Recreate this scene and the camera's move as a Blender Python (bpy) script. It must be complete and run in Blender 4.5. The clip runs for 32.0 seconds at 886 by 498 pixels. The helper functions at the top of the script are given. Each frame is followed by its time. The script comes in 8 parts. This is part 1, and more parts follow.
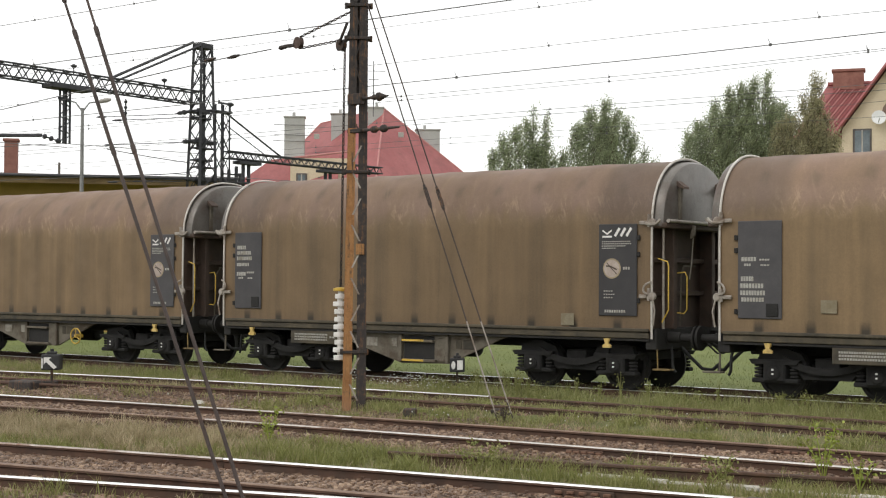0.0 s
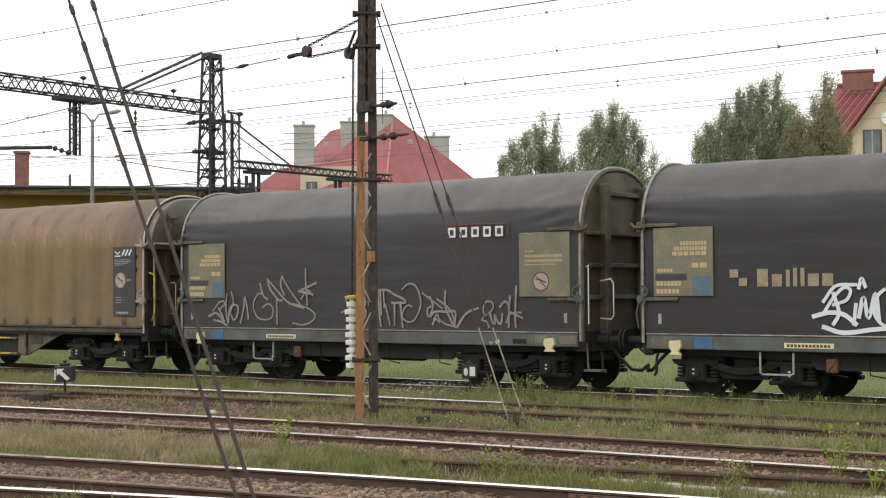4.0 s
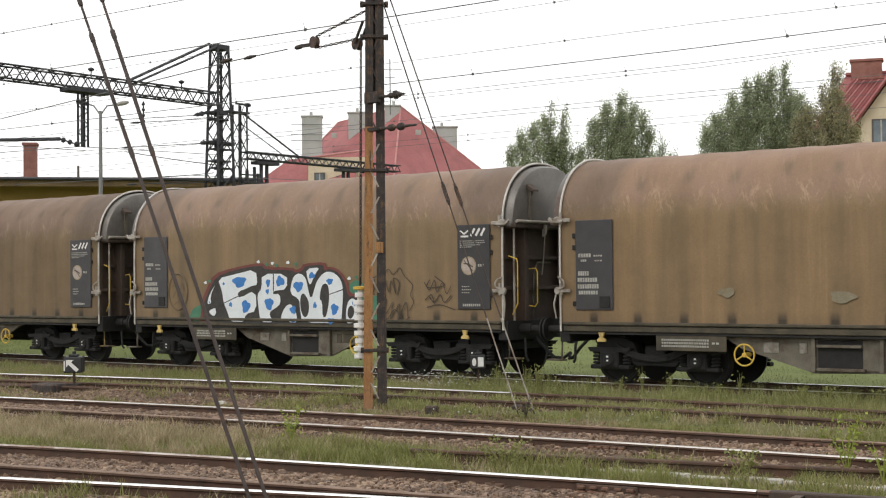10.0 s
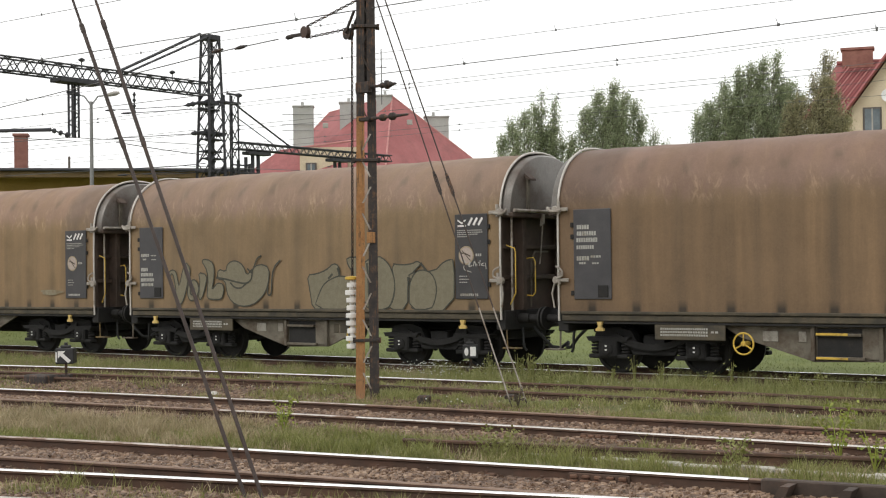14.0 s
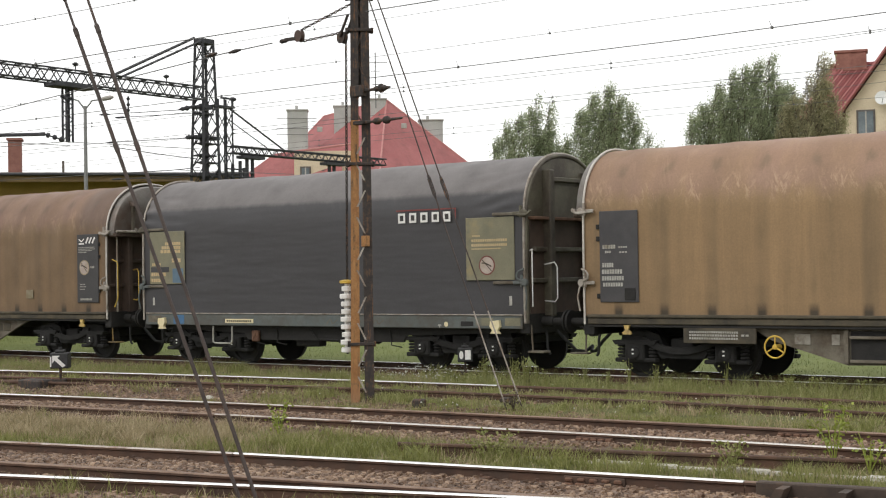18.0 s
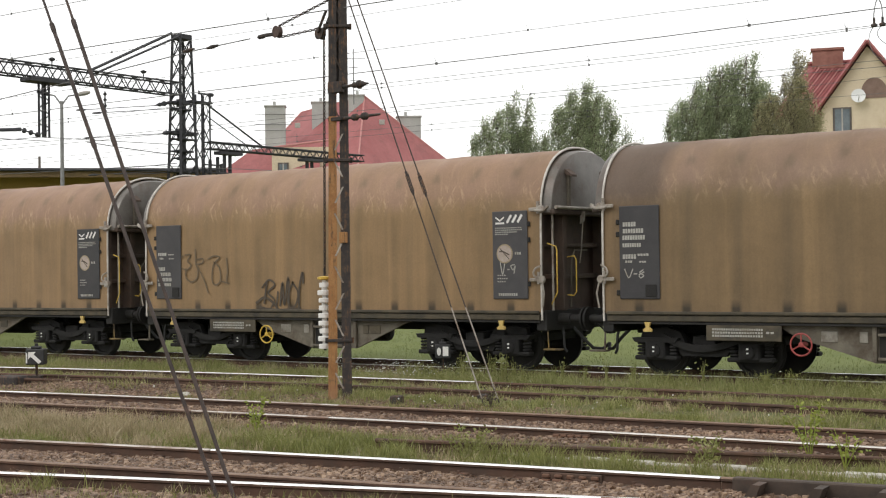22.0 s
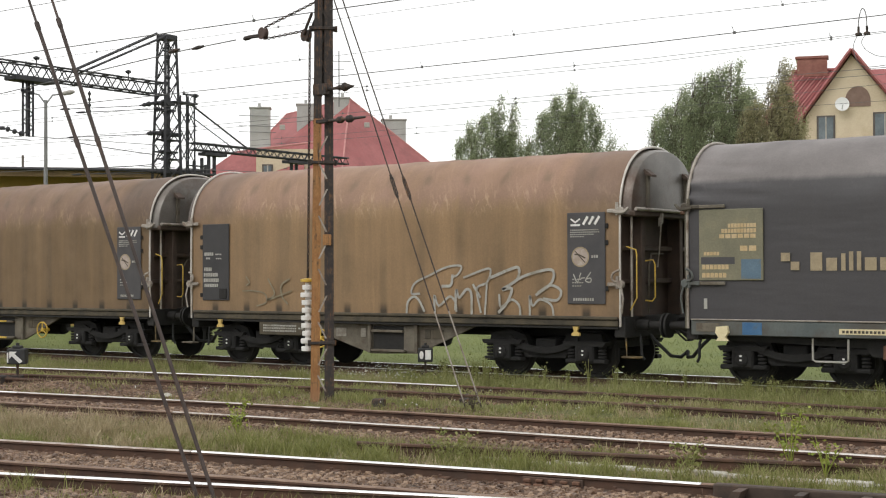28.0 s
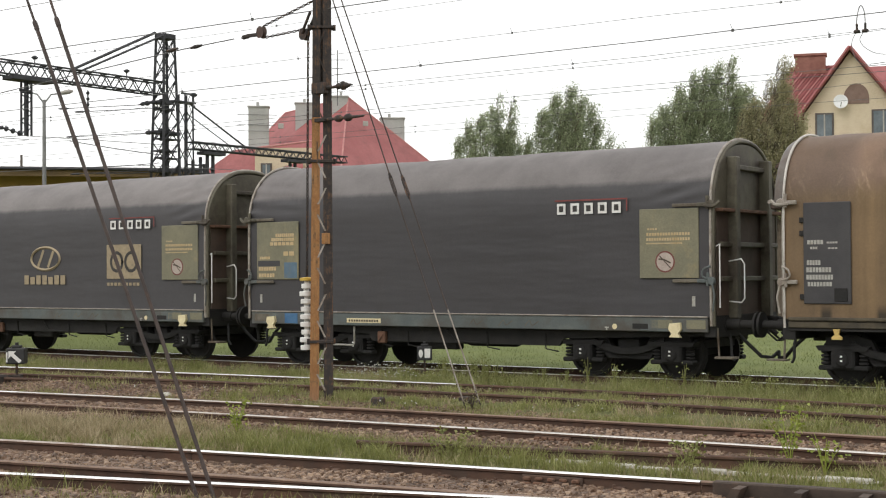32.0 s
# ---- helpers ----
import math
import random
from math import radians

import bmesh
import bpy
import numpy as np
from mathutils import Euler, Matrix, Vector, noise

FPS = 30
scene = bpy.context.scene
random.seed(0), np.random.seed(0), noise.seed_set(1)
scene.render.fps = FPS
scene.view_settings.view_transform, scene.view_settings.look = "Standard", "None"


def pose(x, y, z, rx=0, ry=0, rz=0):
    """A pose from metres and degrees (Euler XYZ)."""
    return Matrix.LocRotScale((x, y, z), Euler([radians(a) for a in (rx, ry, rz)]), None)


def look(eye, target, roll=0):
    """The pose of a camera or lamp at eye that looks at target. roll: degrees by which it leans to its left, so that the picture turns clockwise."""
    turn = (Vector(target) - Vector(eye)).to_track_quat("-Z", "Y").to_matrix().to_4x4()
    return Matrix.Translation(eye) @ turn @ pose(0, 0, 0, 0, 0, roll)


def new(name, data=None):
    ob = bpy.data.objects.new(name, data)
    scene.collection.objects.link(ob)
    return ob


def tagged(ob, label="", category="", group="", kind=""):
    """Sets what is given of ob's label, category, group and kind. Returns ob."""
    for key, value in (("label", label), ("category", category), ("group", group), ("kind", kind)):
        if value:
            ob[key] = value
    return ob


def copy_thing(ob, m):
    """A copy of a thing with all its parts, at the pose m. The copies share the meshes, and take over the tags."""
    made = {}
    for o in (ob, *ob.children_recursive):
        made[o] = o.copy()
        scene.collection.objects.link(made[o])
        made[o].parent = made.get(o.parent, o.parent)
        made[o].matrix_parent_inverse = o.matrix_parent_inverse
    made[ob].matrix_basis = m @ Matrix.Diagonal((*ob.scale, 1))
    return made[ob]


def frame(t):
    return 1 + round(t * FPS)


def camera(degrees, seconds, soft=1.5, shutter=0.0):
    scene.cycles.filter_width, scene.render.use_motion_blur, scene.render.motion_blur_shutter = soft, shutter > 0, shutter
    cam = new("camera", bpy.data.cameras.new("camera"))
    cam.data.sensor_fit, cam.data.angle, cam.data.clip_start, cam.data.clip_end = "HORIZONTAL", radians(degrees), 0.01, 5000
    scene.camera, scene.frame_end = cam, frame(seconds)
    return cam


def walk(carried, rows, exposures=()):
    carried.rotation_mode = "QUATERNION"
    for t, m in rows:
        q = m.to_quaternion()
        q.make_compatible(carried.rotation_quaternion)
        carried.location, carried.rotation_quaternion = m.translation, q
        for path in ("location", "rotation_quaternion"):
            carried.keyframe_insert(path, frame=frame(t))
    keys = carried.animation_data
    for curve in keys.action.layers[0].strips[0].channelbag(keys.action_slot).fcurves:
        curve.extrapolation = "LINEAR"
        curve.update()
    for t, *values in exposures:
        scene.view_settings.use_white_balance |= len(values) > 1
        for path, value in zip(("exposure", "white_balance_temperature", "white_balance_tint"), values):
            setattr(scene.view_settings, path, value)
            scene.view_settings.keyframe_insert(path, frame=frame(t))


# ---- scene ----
EYE = Vector((0.0, 0.0, 1.94))


def aim(yaw, pitch, roll):
    """The camera's pose: degrees to the left of the +y axis, upwards, and of lean."""
    a, b = radians(yaw), radians(pitch)
    way = Vector((-math.sin(a) * math.cos(b), math.cos(a) * math.cos(b), math.sin(b)))
    return look(EYE, EYE + way * 20, roll)

cam = camera(34.372, 32.0, soft=1.15)
walk(cam, [
    (0, aim(36.531, 1.401, 0.335)), (0.5, aim(36.638, 1.397, 0.187)), (1, aim(36.779, 1.534, 0.178)),
    (1.5, aim(36.872, 1.529, -0.007)), (2, aim(37.005, 1.377, 0.003)), (2.5, aim(37.005, 1.456, -0.220)),
    (3, aim(36.940, 1.669, -0.229)), (3.5, aim(36.970, 1.682, -0.416)), (5.5, aim(37.027, 1.592, -0.244)),
    (6, aim(37.234, 1.579, -0.249)), (6.5, aim(37.288, 1.581, -0.430)), (7, aim(37.268, 1.634, -0.395)),
    (7.5, aim(37.271, 1.625, -0.394)), (8, aim(37.283, 1.619, -0.389)), (8.5, aim(37.204, 1.640, -0.457)),
    (9, aim(37.175, 1.536, -0.758)), (9.5, aim(37.195, 1.250, -0.544)), (10, aim(37.292, 1.289, -0.536)),
    (10.5, aim(37.168, 1.273, -0.458)), (11, aim(37.058, 1.232, -0.412)), (11.5, aim(37.028, 1.223, -0.484)),
    (12, aim(37.022, 1.187, -0.612)), (12.5, aim(36.999, 1.064, -0.646)), (13, aim(36.986, 0.909, -0.679)),
    (13.5, aim(36.973, 0.888, -0.714)), (14, aim(36.973, 0.876, -0.733)), (14.5, aim(36.955, 0.804, -0.662)),
    (16.5, aim(36.808, 1.011, -0.789)), (17, aim(36.747, 0.989, -0.683)), (17.5, aim(36.716, 1.004, -0.809)),
    (18, aim(36.755, 1.011, -0.892)), (18.5, aim(36.771, 1.011, -0.837)), (19, aim(36.686, 0.969, -0.921)),
    (19.5, aim(36.630, 1.010, -1.028)), (20, aim(36.592, 0.959, -0.997)), (20.5, aim(36.558, 1.005, -0.994)),
    (21, aim(36.407, 0.949, -0.939)), (21.5, aim(36.130, 0.879, -0.828)), (22, aim(35.870, 0.857, -0.811)),
    (22.5, aim(35.698, 0.876, -0.724)), (23, aim(35.575, 0.922, -0.838)), (23.5, aim(35.491, 0.998, -0.724)),
    (24, aim(35.313, 1.052, -0.741)), (24.5, aim(35.250, 1.077, -0.726)), (25, aim(35.274, 1.060, -0.481)),
    (25.5, aim(35.337, 1.090, -0.379)), (27.5, aim(35.158, 1.009, -0.183)), (28, aim(35.216, 0.995, -0.215)),
    (28.5, aim(35.239, 0.966, -0.267)), (29, aim(35.159, 0.950, -0.368)), (29.5, aim(35.114, 0.981, -0.294)),
    (30, aim(35.194, 0.996, -0.294)), (30.5, aim(35.210, 0.976, -0.339)), (31, aim(35.121, 0.924, -0.357)),
    (31.5, aim(35.113, 0.901, -0.463)), (32, aim(35.174, 0.932, -0.377)),
])
# where the train's first wagon stands, second by second
TRAIN = [
    (0, -29.630), (1, -36.099), (2, -42.599), (3, -49.026), (6, -68.250), (7, -74.629), (8, -81.017), (9, -87.302),
    (10, -93.499), (11, -99.563), (12, -105.593), (13, -111.489), (14, -117.441), (17, -135.008), (18, -140.847), (19, -146.662),
    (20, -152.480), (22, -164.046), (23, -169.781), (24, -175.507), (25, -181.175), (28, -198.158), (29, -203.765), (30, -209.358),
    (31, -214.917), (32, -220.465),
]

# ---- light ----
world = bpy.data.worlds.new("overcast_sky")
scene.world = world
world.use_nodes = True
wn, wl = world.node_tree.nodes, world.node_tree.links
sky = wn.new("ShaderNodeTexSky")
sky.sky_type, sky.sun_disc = "NISHITA", False
sky.sun_elevation, sky.sun_rotation = radians(52), radians(200)
tone = wn.new("ShaderNodeMixRGB")
tone.inputs[0].default_value = 0.93
tone.inputs[2].default_value = (12.6, 12.55, 12.4, 1)
wl.new(sky.outputs[0], tone.inputs[1])
wl.new(tone.outputs[0], wn["Background"].inputs[0])
wn["Background"].inputs[1].default_value = 0.1
sun = new("sun", bpy.data.lights.new("sun", "SUN"))
sun.data.energy, sun.data.angle, sun.data.color = 0.9, radians(25), (1.0, 0.97, 0.92)
sun.matrix_world = look((-8, -30, 40), (0, 12, 0))


# ---- mesh tools ----
class Shape:
    """Gathers points and faces, then makes one mesh of them."""

    def __init__(self):
        self.v, self.f, self.m, self.slot = [], [], [], 0

    def add(self, verts, faces):
        n = len(self.v)
        self.v += [tuple(p) for p in verts]
        self.f += [tuple(i + n for i in q) for q in faces]
        self.m += [self.slot] * len(faces)
        return self

    def box(self, x0, y0, z0, x1, y1, z1, b=0.0):
        if b <= 0:
            p = [(x, y, z) for z in (z0, z1) for y in (y0, y1) for x in (x0, x1)]
            return self.add(p, [(0, 2, 3, 1), (4, 5, 7, 6), (0, 1, 5, 4), (2, 6, 7, 3), (0, 4, 6, 2), (1, 3, 7, 5)])
        b = min(b, (x1 - x0) * 0.45, (y1 - y0) * 0.45, (z1 - z0) * 0.45)
        lo, hi, p, ids = (x0, y0, z0), (x1, y1, z1), [], {}
        for c in range(8):
            s = [(c >> k) & 1 for k in range(3)]
            for a in range(3):
                q = [(hi[k] if s[k] else lo[k]) if k == a else (hi[k] - b if s[k] else lo[k] + b) for k in range(3)]
                ids[c, a] = len(p)
                p.append(q)
        fs = []
        for a in range(3):
            u, w = (a + 1) % 3, (a + 2) % 3
            for s in (0, 1):
                o = s << a
                ring = [o, o | 1 << u, o | 1 << u | 1 << w, o | 1 << w]
                q = [ids[c, a] for c in ring]
                fs.append(q if s else q[::-1])
            for su in (0, 1):
                for sw in (0, 1):
                    c = su << u | sw << w
                    e = c | 1 << a
                    q = [ids[c, u], ids[e, u], ids[e, w], ids[c, w]]
                    fs.append(q if su == sw else q[::-1])
        for c in range(8):
            q = [ids[c, 0], ids[c, 1], ids[c, 2]]
            fs.append(q if bin(c).count("1") % 2 else q[::-1])
        return self.add(p, fs)

    def tube(self, pts, r, n=8, closed=False, cap=True):
        pts = [Vector(p) for p in pts]
        k = len(pts)
        rs = r if isinstance(r, (list, tuple)) else [r] * k
        rings, up = [], None
        for i, p in enumerate(pts):
            a = pts[(i - 1) % k] if closed or i else p
            b = pts[(i + 1) % k] if closed or i < k - 1 else p
            d = (b - a).normalized()
            if up is None:
                up = Vector((0, 0, 1)) if abs(d.z) < 0.9 else Vector((1, 0, 0))
            up = (up - d * up.dot(d)).normalized()
            s = d.cross(up)
            rings.append([p + (up * math.cos(q) + s * math.sin(q)) * rs[i] for q in (2 * math.pi * j / n for j in range(n))])
        fs = []
        for i in range(k if closed else k - 1):
            a, b = i * n, ((i + 1) % k) * n
            fs += [(a + j, b + j, b + (j + 1) % n, a + (j + 1) % n) for j in range(n)]
        if cap and not closed:
            fs += [tuple(range(n)), tuple(range(k * n - 1, k * n - n - 1, -1))]
        return self.add([q for ring in rings for q in ring], fs)

    def lathe(self, origin, axis, profile, n=20):
        """Turns (along, radius) pairs round the axis."""
        o, d = Vector(origin), Vector(axis).normalized()
        up = Vector((0, 0, 1)) if abs(d.z) < 0.9 else Vector((1, 0, 0))
        up = (up - d * up.dot(d)).normalized()
        s, p, fs = d.cross(up), [], []
        for a, r in profile:
            p += [o + d * a + (up * math.cos(q) + s * math.sin(q)) * r for q in (2 * math.pi * j / n for j in range(n))]
        for i in range(len(profile) - 1):
            a, b = i * n, (i + 1) * n
            fs += [(a + j, b + j, b + (j + 1) % n, a + (j + 1) % n) for j in range(n)]
        fs += [tuple(range(n)), tuple(range(len(p) - 1, len(p) - n - 1, -1))]
        return self.add(p, fs)

    def prism(self, outline, y0, y1):
        """A plate with an outline in x and z, between two depths."""
        n = len(outline)
        p = [(x, y0, z) for x, z in outline] + [(x, y1, z) for x, z in outline]
        fs = [tuple(range(n)), tuple(range(2 * n - 1, n - 1, -1))]
        fs += [(i, i + n, (i + 1) % n + n, (i + 1) % n) for i in range(n)]
        return self.add(p, fs)

    def ribbon(self, pts, w, y, t=0.003):
        """A painted stroke through (x, z) points on the plane at y."""
        k = len(pts)
        for i in range(k - 1):
            (x0, z0), (x1, z1) = pts[i], pts[i + 1]
            l = math.hypot(x1 - x0, z1 - z0) or 1e-6
            ex, ez = (x1 - x0) / l * w * 0.3, (z1 - z0) / l * w * 0.3
            nx, nz = -(z1 - z0) / l * w / 2, (x1 - x0) / l * w / 2
            e = t * (i % 3) * 0.2
            self.add([(x0 - ex + nx, y - e, z0 - ez + nz), (x0 - ex - nx, y - e, z0 - ez - nz), (x1 + ex - nx, y - e, z1 + ez - nz), (x1 + ex + nx, y - e, z1 + ez + nz)], [(0, 1, 2, 3)])
        return self

    def blob(self, x, z, rx, rz, y, n=14, wob=0.0):
        p = []
        for i in range(n):
            a = 2 * math.pi * i / n
            k = 1 + wob * math.sin(a * 3 + x * 7) + wob * 0.6 * math.sin(a * 5 + z * 9)
            p.append((x + rx * k * math.cos(a), y, z + rz * k * math.sin(a)))
        return self.add(p, [tuple(range(n))])

    def mesh(self, name, *mats, smooth=0.0):
        me = bpy.data.meshes.new(name)
        me.from_pydata(self.v, [], self.f)
        for m in mats:
            me.materials.append(m)
        if len(mats) > 1:
            me.polygons.foreach_set("material_index", self.m)
        if smooth:
            me.polygons.foreach_set("use_smooth", [True] * len(self.f))
            me.set_sharp_from_angle(angle=radians(smooth))
        me.update()
        return me


def part(name, shape, material, parent, label="", smooth=0.0, at=None):
    """One mesh object under a thing or a part. shape: a Shape, or a mesh to be shared."""
    mats = material if isinstance(material, tuple) else (material,)
    me = shape.mesh(name, *mats, smooth=smooth) if isinstance(shape, Shape) else shape
    ob = new(name, me)
    ob.parent = parent
    if at is not None:
        ob.matrix_basis = at
    if label:
        tagged(ob, label)
    if name == "writing":
        tagged(ob, kind="stuff")
    return ob


def thing(name, label, category, at=None, group="", kind="", shape=None, material=None, smooth=0.0):
    """A top-level thing: an Empty at its base, or one mesh."""
    me = None
    if shape is not None:
        mats = material if isinstance(material, tuple) else (material,)
        me = shape.mesh(name, *mats, smooth=smooth)
    ob = new(name, me)
    if at is not None:
        ob.matrix_basis = at
    return tagged(ob, label, category, group, kind)


# ---- materials ----
def nodes_of(name):
    m = bpy.data.materials.new(name)
    m.use_nodes = True
    return m, m.node_tree.nodes, m.node_tree.links, m.node_tree.nodes["Principled BSDF"]


def noise_node(n, l, coord, scale, detail=5.0, rough=0.6, stretch=None):
    t = n.new("ShaderNodeTexNoise")
    t.inputs["Scale"].default_value, t.inputs["Detail"].default_value, t.inputs["Roughness"].default_value = scale, detail, rough
    if stretch:
        mp = n.new("ShaderNodeMapping")
        mp.inputs["Scale"].default_value = stretch
        l.new(coord, mp.inputs["Vector"])
        coord = mp.outputs[0]
    l.new(coord, t.inputs["Vector"])
    return t.outputs["Fac"]


def ramp(n, l, fac, *stops):
    r = n.new("ShaderNodeValToRGB")
    e = r.color_ramp.elements
    while len(e) < len(stops):
        e.new(0.5)
    for k, (p, c) in enumerate(stops):
        e[k].position = p
        e[k].color = (*c, 1) if isinstance(c, tuple) else (c, c, c, 1)
    l.new(fac, r.inputs[0])
    return r.outputs[0]


def blend(n, l, fac, a, b, mode="MIX"):
    x = n.new("ShaderNodeMixRGB")
    x.blend_type = mode
    for k, q in ((0, fac), (1, a), (2, b)):
        if isinstance(q, (int, float)):
            x.inputs[k].default_value = q if k == 0 else (q, q, q, 1)
        elif isinstance(q, tuple):
            x.inputs[k].default_value = (*q, 1)
        else:
            l.new(q, x.inputs[k])
    return x.outputs[0]


def math_node(n, l, op, a, b=0.0, c=0.0):
    x = n.new("ShaderNodeMath")
    x.operation = op
    for k, q in enumerate((a, b, c)):
        if isinstance(q, (int, float)):
            x.inputs[k].default_value = q
        else:
            l.new(q, x.inputs[k])
    return x.outputs[0]


def coords(n, l):
    """Object coordinates, moved for each object by its random number."""
    tc, oi = n.new("ShaderNodeTexCoord"), n.new("ShaderNodeObjectInfo")
    v = n.new("ShaderNodeVectorMath")
    v.operation = "MULTIPLY_ADD"
    v.inputs[1].default_value = (37.0, 11.0, 53.0)
    l.new(oi.outputs["Random"], v.inputs[0])
    l.new(tc.outputs["Object"], v.inputs[2])
    return tc.outputs["Object"], v.outputs[0], oi.outputs["Random"]


def bump(n, l, p, height, strength, dist):
    b = n.new("ShaderNodeBump")
    b.inputs["Strength"].default_value, b.inputs["Distance"].default_value = strength, dist
    l.new(height, b.inputs["Height"])
    l.new(b.outputs[0], p.inputs["Normal"])


def plain(name, a, b, rough=0.7, metal=0.0, scale=6.0, fine=60.0, dirt=None, dirt_amount=0.45, relief=0.3, spread=0.0, depth=0.01):
    """A worn surface: two tones at a coarse and a fine scale, with dirt on top."""
    m, n, l, p = nodes_of(name)
    _, v, rnd = coords(n, l)
    big, small = noise_node(n, l, v, scale), noise_node(n, l, v, fine, 3.0)
    col = ramp(n, l, big, (0.3, a), (0.7, b))
    col = blend(n, l, 0.35, col, ramp(n, l, small, (0.25, 0.3), (0.75, 0.75)), "OVERLAY")
    if dirt:
        d = noise_node(n, l, v, scale * 0.6, 8.0, 0.7)
        col = blend(n, l, ramp(n, l, d, (1 - dirt_amount - 0.08, 0.0), (1 - dirt_amount + 0.12, 1.0)), col, dirt)
    if spread:
        hv = n.new("ShaderNodeHueSaturation")
        k = math_node(n, l, "MULTIPLY_ADD", rnd, spread, 1 - spread / 2)
        l.new(k, hv.inputs["Value"])
        l.new(col, hv.inputs["Color"])
        col = hv.outputs[0]
    l.new(col, p.inputs["Base Color"])
    l.new(ramp(n, l, small, (0.2, max(rough - 0.12, 0.05)), (0.8, min(rough + 0.12, 1.0))), p.inputs["Roughness"])
    p.inputs["Metallic"].default_value = metal
    if relief:
        bump(n, l, p, small, relief, depth)
    return m


def hood_cloth(name, upper, lower, streak, light, low=3.32, ribs=1.0, run=0.9, steep=1.3, ends=None):
    """Weathered tarpaulin: the upper colour over the crown (dust on the brown cloth), run-off streaks down the sides
    below each hoop.
    """
    m, n, l, p = nodes_of(name)
    o, v, rnd = coords(n, l)
    xyz = n.new("ShaderNodeSeparateXYZ")
    l.new(o, xyz.inputs[0])
    x, z = xyz.outputs["X"], xyz.outputs["Z"]
    runs = noise_node(n, l, v, 1.0, 6.0, 0.65, (3.2, 1.0, 0.35))
    cloud = noise_node(n, l, v, 1.1, 6.0, 0.6)
    fine = noise_node(n, l, v, 30.0, 4.0, 0.7)
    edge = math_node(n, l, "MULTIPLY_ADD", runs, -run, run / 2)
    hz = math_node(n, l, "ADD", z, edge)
    crown_share = ramp(n, l, math_node(n, l, "MULTIPLY_ADD", hz, steep, -steep * low + 0.5), (0.25, 0.0), (0.75, 1.0))
    col = blend(n, l, crown_share, lower, upper)
    col = blend(n, l, math_node(n, l, "MULTIPLY", ramp(n, l, cloud, (0.38, 0.0), (0.68, 1.0)), 0.35), col, streak)
    # run-off columns down the sides
    cols = noise_node(n, l, v, 1.0, 5.0, 0.65, (2.6, 1.0, 0.14))
    below = math_node(n, l, "SUBTRACT", 1.0, crown_share)
    col = blend(n, l, math_node(n, l, "MULTIPLY", below, ramp(n, l, cols, (0.5, 0.0), (0.68, 0.5 * ribs))), col, streak)
    col = blend(n, l, math_node(n, l, "MULTIPLY", below, ramp(n, l, cols, (0.32, 0.5 * ribs), (0.47, 0.0))), col, tuple(min(1.0, k * 1.45) for k in lower))
    # hoops press through every 0.93 m
    wave = math_node(n, l, "ABSOLUTE", math_node(n, l, "SUBTRACT", math_node(n, l, "FRACT", math_node(n, l, "MULTIPLY_ADD", x, 1 / 0.93, 0.5)), 0.5))
    hoop = ramp(n, l, wave, (0.03, 1.0), (0.16, 0.0))
    side = ramp(n, l, math_node(n, l, "MULTIPLY_ADD", z, 0.4, -0.5), (0.0, 1.0), (0.62, 0.5), (0.74, 0.0))
    mark = math_node(n, l, "MULTIPLY", math_node(n, l, "MULTIPLY", hoop, side), ramp(n, l, cloud, (0.3, 0.25), (0.6, 0.75)))
    col = blend(n, l, math_node(n, l, "MULTIPLY", mark, 0.55 * ribs), col, streak)
    # soft bands between the hoops
    swing = math_node(n, l, "MULTIPLY", ramp(n, l, wave, (0.05, 0.0), (0.32, 1.0)), ramp(n, l, runs, (0.35, 0.0), (0.65, 0.5)))
    col = blend(n, l, math_node(n, l, "MULTIPLY", swing, 0.45 * ribs), col, tuple(min(1.0, c * 1.5) for c in lower))
    # pale scuffs where the cloth folds over the shoulder
    band = math_node(n, l, "ABSOLUTE", math_node(n, l, "SUBTRACT", z, low + 0.08))
    slant = n.new("ShaderNodeMapping")
    slant.inputs["Rotation"].default_value = (0, 0.42, 0)
    l.new(v, slant.inputs["Vector"])
    scuff = noise_node(n, l, slant.outputs[0], 1.0, 4.0, 0.65, (11.0, 1.5, 3.2))
    other = n.new("ShaderNodeMapping")
    other.inputs["Rotation"].default_value = (0, -0.42, 0)
    l.new(v, other.inputs["Vector"])
    scuff = math_node(n, l, "MAXIMUM", scuff, math_node(n, l, "SUBTRACT", noise_node(n, l, other.outputs[0], 1.0, 4.0, 0.65, (11.0, 1.5, 3.2)), 0.04))
    sc = math_node(n, l, "MULTIPLY", ramp(n, l, band, (0.1, 1.0), (0.36, 0.0)), ramp(n, l, scuff, (0.53, 0.0), (0.66, 1.0)))
    # the scuffs stand in groups, one to a bay
    sc = math_node(n, l, "MULTIPLY", sc, ramp(n, l, wave, (0.08, 0.12), (0.24, 1.0)))
    col = blend(n, l, math_node(n, l, "MULTIPLY", sc, 0.5 * ribs), col, light)
    # the shade of a dent over each hoop, painted as a dark spot
    high = math_node(n, l, "ABSOLUTE", math_node(n, l, "SUBTRACT", hz, low + 0.5))
    dent_shade = math_node(n, l, "MULTIPLY", ramp(n, l, high, (0.04, 1.0), (0.17, 0.0)), ramp(n, l, wave, (0.04, 1.0), (0.15, 0.0)))
    col = blend(n, l, math_node(n, l, "MULTIPLY", dent_shade, 0.5 * ribs), col, streak)
    # thin slanting rain marks over the crown
    rain = noise_node(n, l, slant.outputs[0], 1.0, 3.0, 0.6, (11.0, 1.6, 0.7))
    up = math_node(n, l, "MULTIPLY", crown_share, ramp(n, l, rain, (0.55, 0.0), (0.72, 0.14 * ribs)))
    col = blend(n, l, up, col, light)
